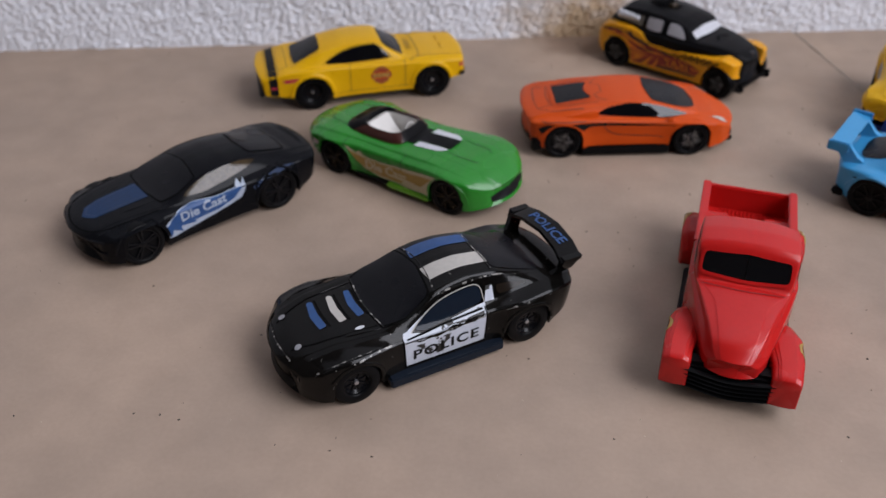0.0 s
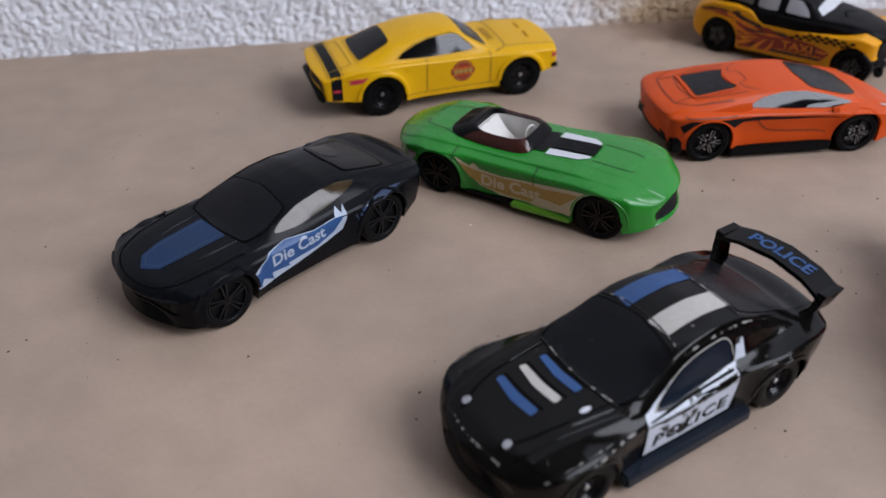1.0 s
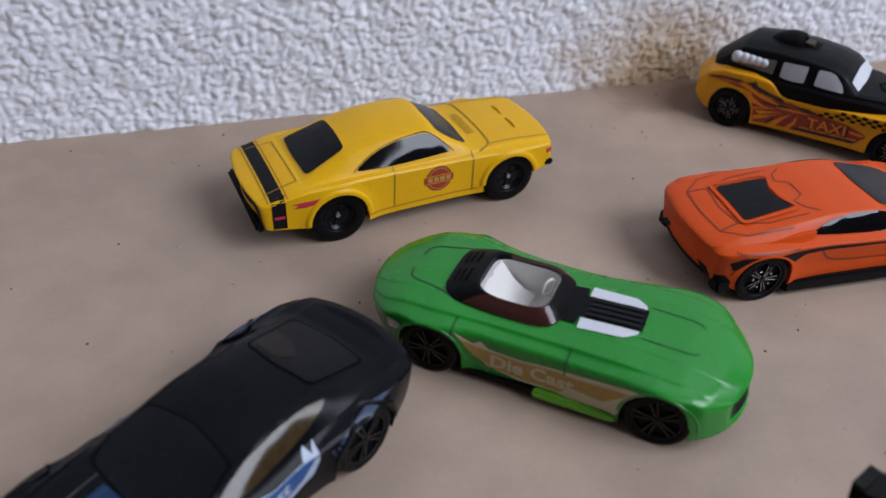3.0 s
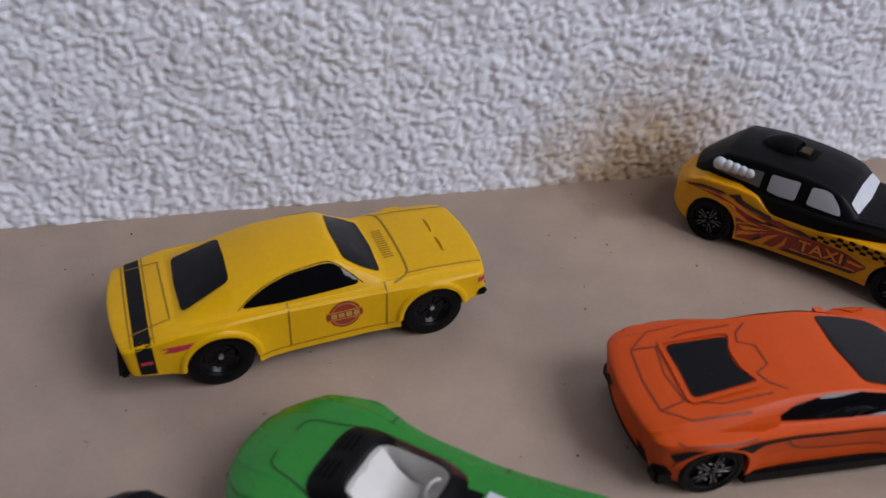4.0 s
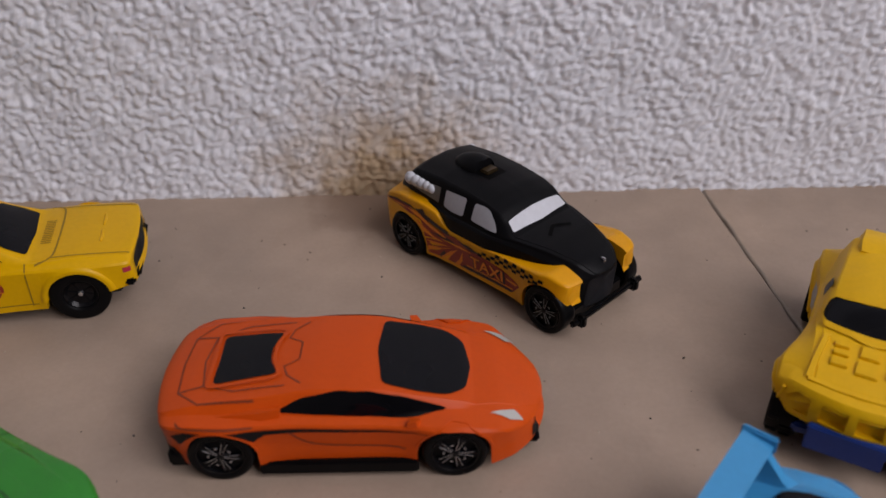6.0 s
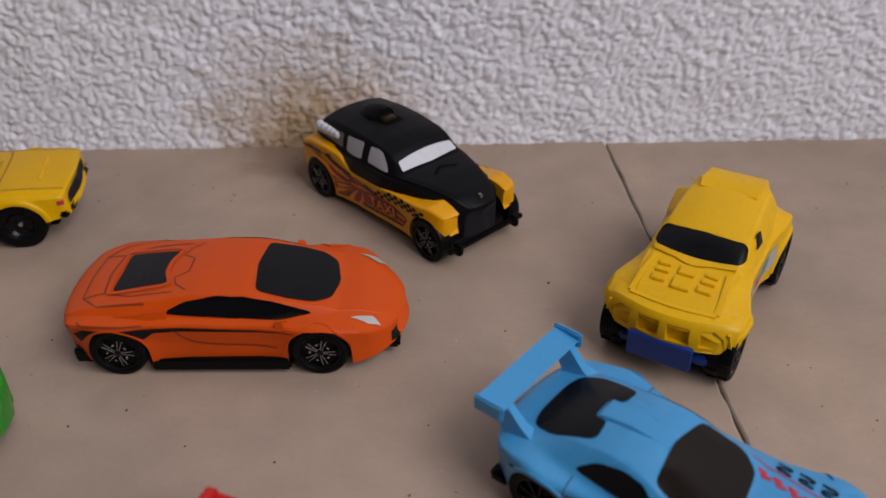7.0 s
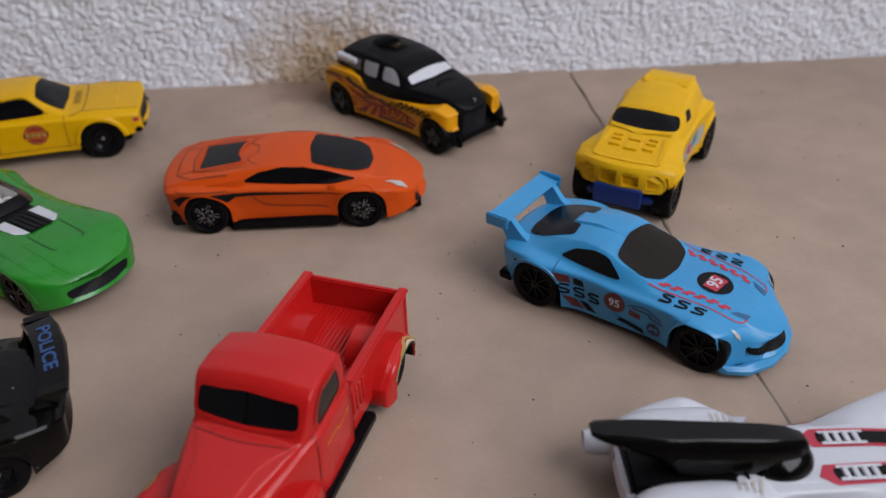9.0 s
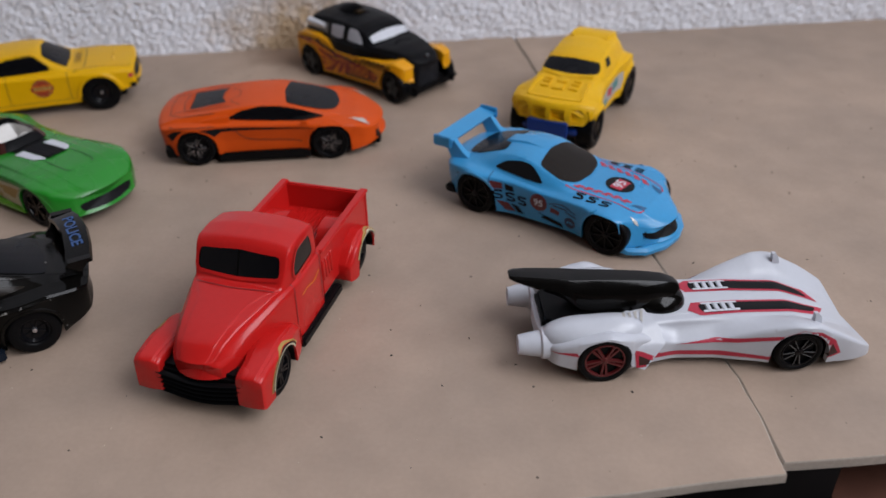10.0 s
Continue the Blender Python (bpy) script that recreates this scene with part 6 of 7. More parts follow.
        # front fender, a pontoon that sweeps back into the door
        f = shell(9.0, 34.2, width=[(9.0, 1.2), (14, 2.8), (20, 3.7), (27, 3.4), (30, 3.1), (35, 3.0)], belt=[(9.0, 6.0), (14, 9.8), (20, 12.0), (27, 12.4), (33, 11.8), (35, 11.2)],
                  deck=[(9.0, 6.6), (14, 10.6), (20, 12.8), (27, 13.0), (33, 12.4), (35, 11.8)], sill=[(9.0, 4), (16, 3.2), (30, 4.0), (35, 4.4)], arches=[(23.6, 5.2, 6.1)],
                  front=(1.6, 0.1, 0.1), back=(2, 0.1, 0.1), bow=(0.4, 0), steps=50, edge=1.0, low=0.98, lean=(-0.06, 0))
        for v in f.verts:
            v.co.y += s * (10.3 - 0.06 * max(0, 20 - v.co.x) + 0.8 * min(1, max(0, (v.co.x - 22) / 7)))
        ft = tree_of(f)
        fen = part("front_fender", f, [RED, BLACK_PLASTIC], car)
        for r, m in ((7.2, PRINT_GOLD), (6.72, PRINT_BLACK), (6.36, PRINT_CREAM)):
            part("pinstripe", wrapped(ft, strip([(23.6 + (r - 0.1) * math.cos(a), 5.2 + (r - 0.1) * math.sin(a)) for a in np.linspace(0.1, 2.7, 22)], 0.35), side, 0.1), m, fen)
        lines_on("door_line", plain, [strip([(-1.6, 18.6), (-1.4, 6)], 0.3), strip([(11.0, 18.6), (11.2, 8)], 0.3)], side, 0.1, SEAM_RED, car)
        part("door_print", wrapped(plain, strip([(8.6, 14.2), (5.5, 14.6), (2.5, 13.4), (-0.6, 14.8)], 0.4), side, 0.1), PRINT_RUST, car)
        part("running_board", block(-10.4, 12, *sorted((s * 10.2, s * 12.6)), 2.0, 4.2, 0.4), BLACK_PLASTIC, car, "black running board")
    part("bonnet_line", wrapped(plain, join(strip([(15.0, -8.8), (16.0, -4), (16.4, 0), (16.0, 4), (15.0, 8.8)], 0.35)), "T", 0.1), SEAM_RED, car)
    underside(car, -30, 31, 8, 1.6, 7)
    g = [block(28.6, 32.8, -9.4, 9.4, 2.8, 10.4, 0.8)]
    gr = part("grille", join(*g), BLACK_PLASTIC, car, "black grille with wavy bars")
    for k in range(5):
        z = 4.0 + 1.15 * k
        pts = [(34.0 - 0.10 * (y / 4) ** 2, y, z - 0.5 * math.cos(y / 3.2)) for y in np.linspace(-9.2, 9.2, 13)]
        part("grille_bar", beam(pts, [[(0.5, 0, 0), (0, 0, 0.32), (-0.6, 0, 0.3), (-0.6, 0, -0.3), (0, 0, -0.32)]] * 13), BLACK_PLASTIC, gr)
    for x, z in ((23.6, 5.2), (-22.2, 5.2)):
        for s in (-1, 1):
            add_wheel(car, x, z, z, 12.6, s, 4, "five", RIM_BLACK)


def toy_blue():
    car = thing("toy_racing_car", pose(0.1501, 0.2192, 0, 0, 0, -30.3), "sky blue toy racing coupe with prints and tall rear wing", "toy car", "toy cars")
    bm = shell(-32, 32.8, width=[(-32, 13.4), (-27, 14.8), (-19, 15.6), (-8, 13.8), (8, 13.8), (19, 15.4), (28, 14.4), (33.5, 11.2)],
               belt=[(-32, 12.6), (-22, 13.8), (-12, 12.6), (0, 11.8), (10, 11.8), (19, 12.4), (27, 10.8), (33.5, 7.4)],
               deck=[(-32, 13.4), (-25, 14.2), (-14, 14.0), (0, 13.2), (10, 13.4), (19, 12.8), (27, 11.0), (33.5, 7.8)],
               roof=[(-32, 12.6), (-25, 14.8), (-17, 18.0), (-11, 19.0), (-6, 18.7), (-3, 17.8), (8.6, 13.2), (33, 6)],
               base=[(-32, 11), (-18, 12.0), (-4, 12.0), (8, 11.2), (33, 8)], top=[(-32, 9), (-20, 8.6), (-10, 8.6), (-2, 9.4), (8, 9.6), (33, 6)],
               sill=[(-32, 4.6), (-26, 3.6), (-13, 2.2), (13, 2.4), (26, 2.6), (33.5, 2.8)], arches=[(-20, 5.7, 6.9), (20.1, 5.7, 6.9)], flare=0.6,
               front=(7, 0.36, 0.22), back=(3, 0.14, 0.16), lean=(-0.25, 0.1), bow=(7.5, 2.2))
    tree = tree_of(bm)
    part("body", bm, [BLUE, BLACK_PLASTIC], car)
    arch_lips(car, tree, [(-20, 5.7, 6.9), (20.1, 5.7, 6.9)], BLUE, 0.5, 0.2, 0.5, 2.9)
    underside(car, -30, 29, 9.5, 1.6, 7)
    four_wheels(car, 20.1, -20, 6.0, 6.1, 15.0, "many", RIM_BLACK, None)
    part("windscreen", wrapped(tree, flat(rounded([(7.2, -6.6), (8.3, 0), (7.2, 6.6), (4.0, 9.2), (-3.2, 8.4), (-4.4, 0), (-3.2, -8.4), (4.0, -9.2)], 1.4)), "T", 0.17), SMOKED_BROWN, car, "brown tinted windscreen")
    part("rear_window", wrapped(tree, flat(rounded([(-14.6, -7.0), (-15, -2.6), (-17.6, -2.6), (-17.6, 2.6), (-15, 2.6), (-14.6, 7.0), (-22, 8.6), (-26, 7.6), (-27, 4), (-27, -4), (-26, -7.6), (-22, -8.6)])), "T", 0.17), SMOKED_MATT, car, "dark rear window")
    part("roof_bulge", beam([(-16.8, 0, 18.2), (-11, 0, 19.1), (-4.4, 0, 18.3)], [[(0, -2.6, -0.6), (0, -2.2, 0.3), (0, 2.2, 0.3), (0, 2.6, -0.6)], [(0, -2.8, -0.6), (0, -2.2, 0.4), (0, 2.2, 0.4), (0, 2.8, -0.6)], [(0, -2.6, -0.8), (0, -1.6, 0.0), (0, 1.6, 0.0), (0, 2.6, -0.8)]]), BLUE, car)
    lines = []
    for y in (1, -1):
        lines += [strip([(5.4, y * 9.6), (16, y * 9.0), (24.6, y * 8.4), (26.0, y * 7.4), (26.4, y * 5.8)], 0.34)]
    lines_on("bonnet_line", tree, lines, "T", 0.1, PRINT_RED, car, "thin red bonnet line")
    for y in (1, -1):
        for k in range(6):
            x, w = 8.0 + 2.6 * k, 7.4 - 0.25 * k
            part("bonnet_flame", wrapped(tree, flat([(x - 1.0, y * (w + 0.9)), (x + 0.7, y * (w + 0.8)), (x + 0.5, y * (w + 0.1)), (x + 1.5, y * w), (x + 1.7, y * (w - 0.8)), (x, y * (w - 0.9)), (x - 0.2, y * (w - 0.1)), (x - 0.8, y * (w + 0.1))]), "T", 0.1), PRINT_RED, car, "red jagged flame print")
        for k in range(3):
            x = 9.4 + 3.6 * k
            part("bonnet_bar", wrapped(tree, strip([(x + 2.4, y * 10.0), (x, y * 10.1), (x + 0.2, y * 10.9), (x + 2.0, y * 11.0), (x + 2.0, y * 11.9), (x - 0.4, y * 12.0)], 0.6), "T", 0.1), PRINT_BLACK, car, "black bar")
    part("roundel", wrapped(tree, flat(disc(16.8, 0, 3.9, 28)), "T", 0.12), PRINT_BLACK, car, "black bonnet roundel")
    part("roundel_fill", wrapped(tree, flat([(14.9, -2.6), (18.2, -2.9), (18.9, 2.2), (15.5, 2.7)]), "T", 0.18), PRINT_RED, car, "red field")
    part("lettering", wrapped(tree, lettering("95", 16.8, 0, 3.9, turn=90), "T", 0.26), PRINT_WHITE, car, "white number")
    for s in "RL":
        y = 1 if s == "L" else -1
        part("side_window", wrapped(tree, flat(rounded([(-15.6, 14.4), (-12.6, 16.4), (-8, 17.2), (-4.6, 16.8), (-2.0, 14.9), (-0.2, 13.3), (-6, 13.6), (-11, 14.0)], 1.1)), s, 0.17), SMOKED, car, "dark side window")
        part("roundel", wrapped(tree, flat(disc(-0.2, 8.8, 2.6, 24)), s, 0.12), PRINT_WINE, car, "dark red door roundel")
        part("lettering", wrapped(tree, lettering("95", -0.2, 8.7, 2.8, flip=s == "L"), s, 0.2), PRINT_WHITE, car, "white number")
        lines_on("red_patch", tree, [flat(q) for q in ([(-14.8, 12.0), (-11.4, 11.8), (-11.0, 10.0), (-14.4, 9.8)], [(-12.8, 6.3), (-9.6, 5.9), (-7.4, 3.4), (-10.6, 3.3)], [(3.4, 8.6), (6.2, 8.0), (6.0, 6.6), (3.4, 7.0)])], s, 0.12, PRINT_WINE, car, "dark red print patch")
        lines_on("black_patch", tree, [flat(q) for q in ([(-10.6, 11.7), (-8.2, 11.4), (-7.8, 9.8), (-10.2, 9.9)], [(-8.8, 5.8), (-6.6, 5.5), (-4.6, 3.3), (-6.8, 3.4)])], s, 0.12, PRINT_BLACK, car, "black print patch")
        lines_on("door_bar", tree, [strip([(x + 2.6, 9.3 - d), (x, 9.4 - d), (x + 0.3, 8.3 - d), (x + 2.4, 8.1 - d), (x + 2.6, 7.0 - d), (x + 0.2, 7.2 - d)], 0.6) for x, d in ((-13.8, 0.0), (-10.2, 0.3), (-6.6, 0.6))], s, 0.12, PRINT_BLACK, car, "black bar")
        lines_on("small_mark", tree, [strip([(3.0, 9.4), (5, 10.2), (7.4, 10.3), (9.6, 9.2), (11.2, 8.8)], 0.3), strip([(4.0, 9.3), (8.6, 9.0)], 0.4), strip([(8.0, 8.4), (11.4, 7.8)], 0.4)], s, 0.12, PRINT_NAVY, car)
        part("flame_mark", wrapped(tree, flat([(-0.6, 5.6), (1.4, 5.0), (0.4, 4.2), (3.0, 3.8), (6.4, 3.0), (7.4, 2.8), (6.8, 4.2), (3.6, 5.0)]), s, 0.12), PRINT_BLACK, car, "small black flame print")
        part("round_mark", wrapped(tree, flat(disc(9.4, 5.4, 1.7, 20)), s, 0.12), PRINT_NAVY, car)
        part("round_mark_bar", wrapped(tree, join(strip([(8.6, 5.0), (8.7, 6.0), (9.4, 5.4), (10.1, 6.0), (10.2, 5.0)], 0.35)), s, 0.18), BLUE, car)
        lines_on("seam", tree, [strip([(-15.2, 13.6), (-15, 11), (-13.6, 8), (-13.0, 3)], 0.3)], s, 0.1, SEAM_BLUE, car)
        part("flank_mark", wrapped(tree, strip([(-25.6, 11.4), (-24.6, 11.6), (-24.4, 11.0)], 0.4), s, 0.12), PRINT_BLACK, car)
        part("headlight", wrapped(tree, flat([(24.6, y * 11.0), (26.4, y * 10.2), (27.0, y * 10.3), (26.0, y * 11.2)]), "T", 0.2), LAMP_CLEAR, car, "small silver headlight")
        part("bonnet_ridge", beam([(8.6, y * 6.2, 12.4), (14, y * 5.4, 12.5), (20, y * 4.4, 12.2), (25.5, y * 3.2, 10.8)], [[(0, -1.6, -0.6), (0, -0.5, 0.45), (0, 0.5, 0.45), (0, 1.6, -0.6)]] * 4), BLUE, car)
        part("bonnet_vent", wrapped(tree, flat([(23.0, y * 6.8), (26.4, y * 6.0), (26.6, y * 4.2), (24, y * 5.4)]), "T", 0.12), SEAM_BLUE, car)
        part("rear_corner", block(-30.6, -26.8, *sorted((y * 11, y * 14.2)), 3.4, 5.8, 0.6), BLACK_PLASTIC, car)
        part("wing_strut", beam([(-26.6, y * 9.4, 13.0), (-29.6, y * 9.5, 15.0), (-32.4, y * 9.6, 18.2)], [[(4.6, 1.8, 0), (4.6, -1.8, 0), (-3.4, -1.8, 0), (-3.4, 1.8, 0)], [(2.8, 0.9, 0), (2.8, -0.9, 0), (-2.4, -0.9, 0), (-2.4, 0.9, 0)], [(2.6, 0.8, 0), (2.6, -0.8, 0), (-2.4, -0.8, 0), (-2.4, 0.8, 0)]]), BLUE, car)
    wing = part("rear_wing", beam([(-32.4, -12.2, 18.0), (-32.4, 0, 18.1), (-32.4, 12.2, 18.0)], [[(2.7, 0, 0.2), (-2.6, 0, 1.0), (-2.8, 0, 0.2), (2.3, 0, -0.5)]] * 3), BLUE, car, "tall sky blue rear wing")
    for y in (12.2, -12.2):
        part("end_plate", block(-35.4, -29.4, y - 0.5, y + 0.5, 16.4, 19.6, 0.3), BLUE, wing)
    part("grille", wrapped(tree, flat(rounded([(-9.6, 6.6), (-5, 5.9), (5, 5.9), (9.6, 6.6), (9.0, 4.8), (5, 3.9), (-5, 3.9), (-9.0, 4.8)])), "F", 0.12), PRINT_BLACK, car, "black grille mouth")
    lip = beam([(x, yy, 2.4) for x, yy in [(25.6, -14.0), (29.8, -11.4), (32.8, -6), (33.8, 0), (32.8, 6), (29.8, 11.4), (25.6, 14.0)]], [[(0.8, 0, -0.8), (0.9, 0, 0.2), (-0.6, 0, 0.9), (-2, 0, 0.6), (-2, 0, -0.8)]] * 7)
    part("front_lip", lip, BLUE, car, "sky blue front lip")


def toy_suv():
    car = thing("toy_offroader", pose(0.1571, 0.2828, 0, 0, 0, -111.8), "yellow plastic toy off-roader with a royal blue front plate", "toy car", "toy cars")
    bm = shell(-26, 28, width=[(-26, 11.4), (-21, 13.4), (-15, 13.2), (-8, 11.8), (6, 11.6), (12, 12.6), (18, 14.2), (24, 14.0), (28, 12.0)],
               belt=[(-26, 15.5), (-20, 18.0), (-12, 17.4), (-4, 16.2), (8, 16.0), (14, 16.2), (20, 15.8), (25, 14.0), (28, 12.2)],
               deck=[(-26, 17), (-18, 19.4), (-6, 19), (6, 18.8), (11, 19.0), (18, 18.2), (24, 16.8), (28, 14.6)],
               roof=[(-26, 18), (-22, 22.4), (-17, 25.2), (-9, 25.4), (-2, 24.6), (3, 23.4), (5.6, 22.4), (11, 18.9), (28, 8)],
               base=[(-26, 9), (-10, 10.8), (4, 11.0), (12, 9.8), (28, 8.6)], top=[(-26, 6.8), (-16, 8.2), (-2, 8.8), (5, 9.0), (12, 8.6), (28, 7.2)],
               sill=[(-26, 8), (-20, 5.4), (-13, 5.0), (12, 5.0), (20, 7.0), (25, 8.4), (28, 8.8)], low=0.95, arches=[(18.6, 6.4, 7.0), (-19.4, 6.6, 7.4)], flare=0.5,
               front=(3, 0.12, 0.18), back=(3, 0.16, 0.2), lean=(0.02, 0.1), bow=(3.0, 2.0), soft=0.9, crown=0.9, hard=("belt", "base", "roof"))
    tree = tree_of(bm)
    wind = [(-9.6, 19.6), (-8.8, 21.9), (-4.4, 22.5), (0, 22.7), (4.4, 22.5), (8.8, 21.9), (9.6, 19.6), (4.5, 19.5), (0, 19.4), (-4.5, 19.5)]
    sidew = [(0.4, 22.3), (-2.4, 22.3), (-2.0, 19.9), (2.0, 19.9)]
    part("body", bm, [SUV_YELLOW, BLACK_PLASTIC], car)
    arch_lips(car, tree, [(18.6, 6.4, 7.0), (-19.4, 6.6, 7.4)], SUV_YELLOW, 0.8, 0.5)
    part("windscreen", wrapped(tree, flat(rounded(wind, 0.5)), "F", 0.17), SMOKED_MATT, car, "dark windscreen slit")
    part("windscreen_frame", wrapped(tree, strip(rounded([(a * 1.03, 20.9 + (z - 20.9) * 1.2) for a, z in wind]), 0.6, True), "F", 0.35), SUV_YELLOW, car)
    for s in "RL":
        y = 1 if s == "L" else -1
        part("side_window", wrapped(tree, flat(rounded(sidew, 0.4)), s, 0.4), SMOKED_MATT, car, "small dark side window")
        part("side_print", wrapped(tree, flat([(-12, 14.4), (-12.6, 8.4), (10, 6.8), (11, 9.6), (3, 13.4)]), s, 0.1), PRINT_GREY, car, "pale side print")
        lines_on("side_patch", tree, [flat(q) for q in ([(-8, 13.4), (-8.4, 10.4), (-3.4, 9.8), (-3, 13.0)], [(2.0, 9.8), (1.8, 7.8), (5.4, 7.6), (5.6, 9.4)])], s, 0.16, PRINT_TEAL, car, "teal print patch")
        part("side_patch", wrapped(tree, flat([(-1.8, 12.4), (-2.2, 9.2), (2.4, 10.2), (2.0, 12.6)]), s, 0.16), PRINT_RED, car, "red print patch")
        part("bonnet_rib", beam([(12.4, y * 7.8, 18.9), (18, y * 8.4, 18.2), (23.4, y * 8.8, 16.6)], [[(0, -0.7, -1), (0, -0.5, 0.15), (0, 0.5, 0.15), (0, 0.7, -1)]] * 3), SUV_YELLOW, car)
    # moulded front: a curved bar with four openings
    cells = [[(0.8, 11.0), (5.4, 10.9), (5.2, 14.6), (0.8, 14.8)], [(7.2, 10.6), (11.6, 10.3), (11.4, 13.0), (9.6, 14.6), (7.2, 14.4)]]
    bar = beam([(28.4 - 0.024 * q * q, q, 12.6) for q in np.linspace(-13.6, 13.6, 23)], [[(-4.2, 0, -4.0 * f), (-1.2, 0, -4.0 * f), (-0.2, 0, -3.0 * f), (0.3, 0, 0), (-0.3, 0, 2.8 * f), (-1.0, 0, 3.6 * f), (-4.2, 0, 4.3 * f)] for f in 1 - 0.32 * (np.linspace(-1, 1, 23)) ** 4])
    bar = carve(bar, [prism([(y * u, w) for u, w in cell], "F", deep, 40) for y in (1, -1) for cell, deep in zip(cells, (26.9, 24.6))])
    part("fascia", bar, SUV_YELLOW, car, "yellow moulded front with lamp and grille recesses", smooth=30)
    for y in (1, -1):
        part("headlight", block(24.2, 25.4, *sorted((y * 8.4, y * 10.4)), 11.3, 13.1, 0.4), SUV_YELLOW, car)
        part("fascia_rib", beam([(24.8, y * 12.1, 14.2), (24.4, y * 12.8, 11.0)], [[(0.5, -0.25, 0), (0.5, 0.25, 0), (-0.8, 0.3, 0), (-0.8, -0.3, 0)]] * 2), SUV_YELLOW, car)
    part("bonnet_lip", beam([(23.6, -8.8, 16.6), (24.6, -4, 16.8), (24.9, 0, 16.9), (24.6, 4, 16.8), (23.6, 8.8, 16.6)], [[(-0.7, 0, -1), (-0.5, 0, 0.15), (0.5, 0, 0.1), (0.7, 0, -1)]] * 5), SUV_YELLOW, car)
    part("roof_box", beam([(-23.0, 0, 22.4), (-20.4, 0, 24.9), (-13, 0, 25.9), (-10.4, 0, 25.1)], [[(0, -5, -1), (0, -4.4, 0), (0, 4.4, 0), (0, 5, -1)], [(0, -7.2, -2.2), (0, -6.4, 0), (0, 6.4, 0), (0, 7.2, -2.2)], [(0, -7.4, -2.2), (0, -6.6, 0), (0, 6.6, 0), (0, 7.4, -2.2)], [(0, -7.0, -1.4), (0, -6.2, 0), (0, 6.2, 0), (0, 7.0, -1.4)]]), SUV_YELLOW, car, "raised yellow roof box")
    for x0, x1, y0, y1 in [(13.4, 14.8, -6.2, -3.6), (15.6, 17.0, -6.2, -3.4), (17.8, 19.6, -6.2, -3.2), (13.0, 16.2, -1.7, 1.7), (17.2, 20.4, -1.9, 1.9), (13.4, 14.8, 3.6, 6.2), (15.6, 17.0, 3.4, 6.2), (17.8, 19.6, 3.2, 6.2)]:
        b = prism([(x0, y0), (x1, y0), (x1, y1), (x0, y1)], "T", 0, 1)
        for v in b.verts:
            hit = tree.ray_cast(Vector((v.co.x, v.co.y, 50)), Vector((0, 0, -1)))[0]
            v.co.z = hit.z + (0.55 if v.co.z > 0.5 else -0.4)
        bmesh.ops.bevel(b, geom=b.edges[:], offset=0.18, segments=2, affect="EDGES")
        part("bonnet_block", b, SUV_YELLOW, car)
    part("front_plate", block(27.4, 29.0, -6.6, 6.6, 5.0, 10.4, 0.25), ROYAL, car, "royal blue front plate")
    part("front_bar", block(20, 26.4, -9.2, 9.2, 5.4, 7.6, 0.5), ROYAL, car, "royal blue front bar")
    underside(car, -22, 23, 8.6, 3.8, 10)
    for x in (18.8, -19.4):
        for s in (-1, 1):
            w = add_wheel(car, x, 6.8, 6.8, 13.9, s, 5.6, "many", RIM_BLACK)
            lugs = bmesh.new()
            for k in range(20):
                a = 2 * math.pi * k / 20
                b = block(-0.5, 0.5, 0.4 + 2.4 * (k % 2), 2.4 + 2.4 * (k % 2), 6.5, 7.1, 0.1, 1)
                for v in b.verts:
                    v.co = Matrix.Rotation(a, 3, "Y") @ v.co
                lugs = join(lugs, b)
            part("tread", lugs, TYRE, w)


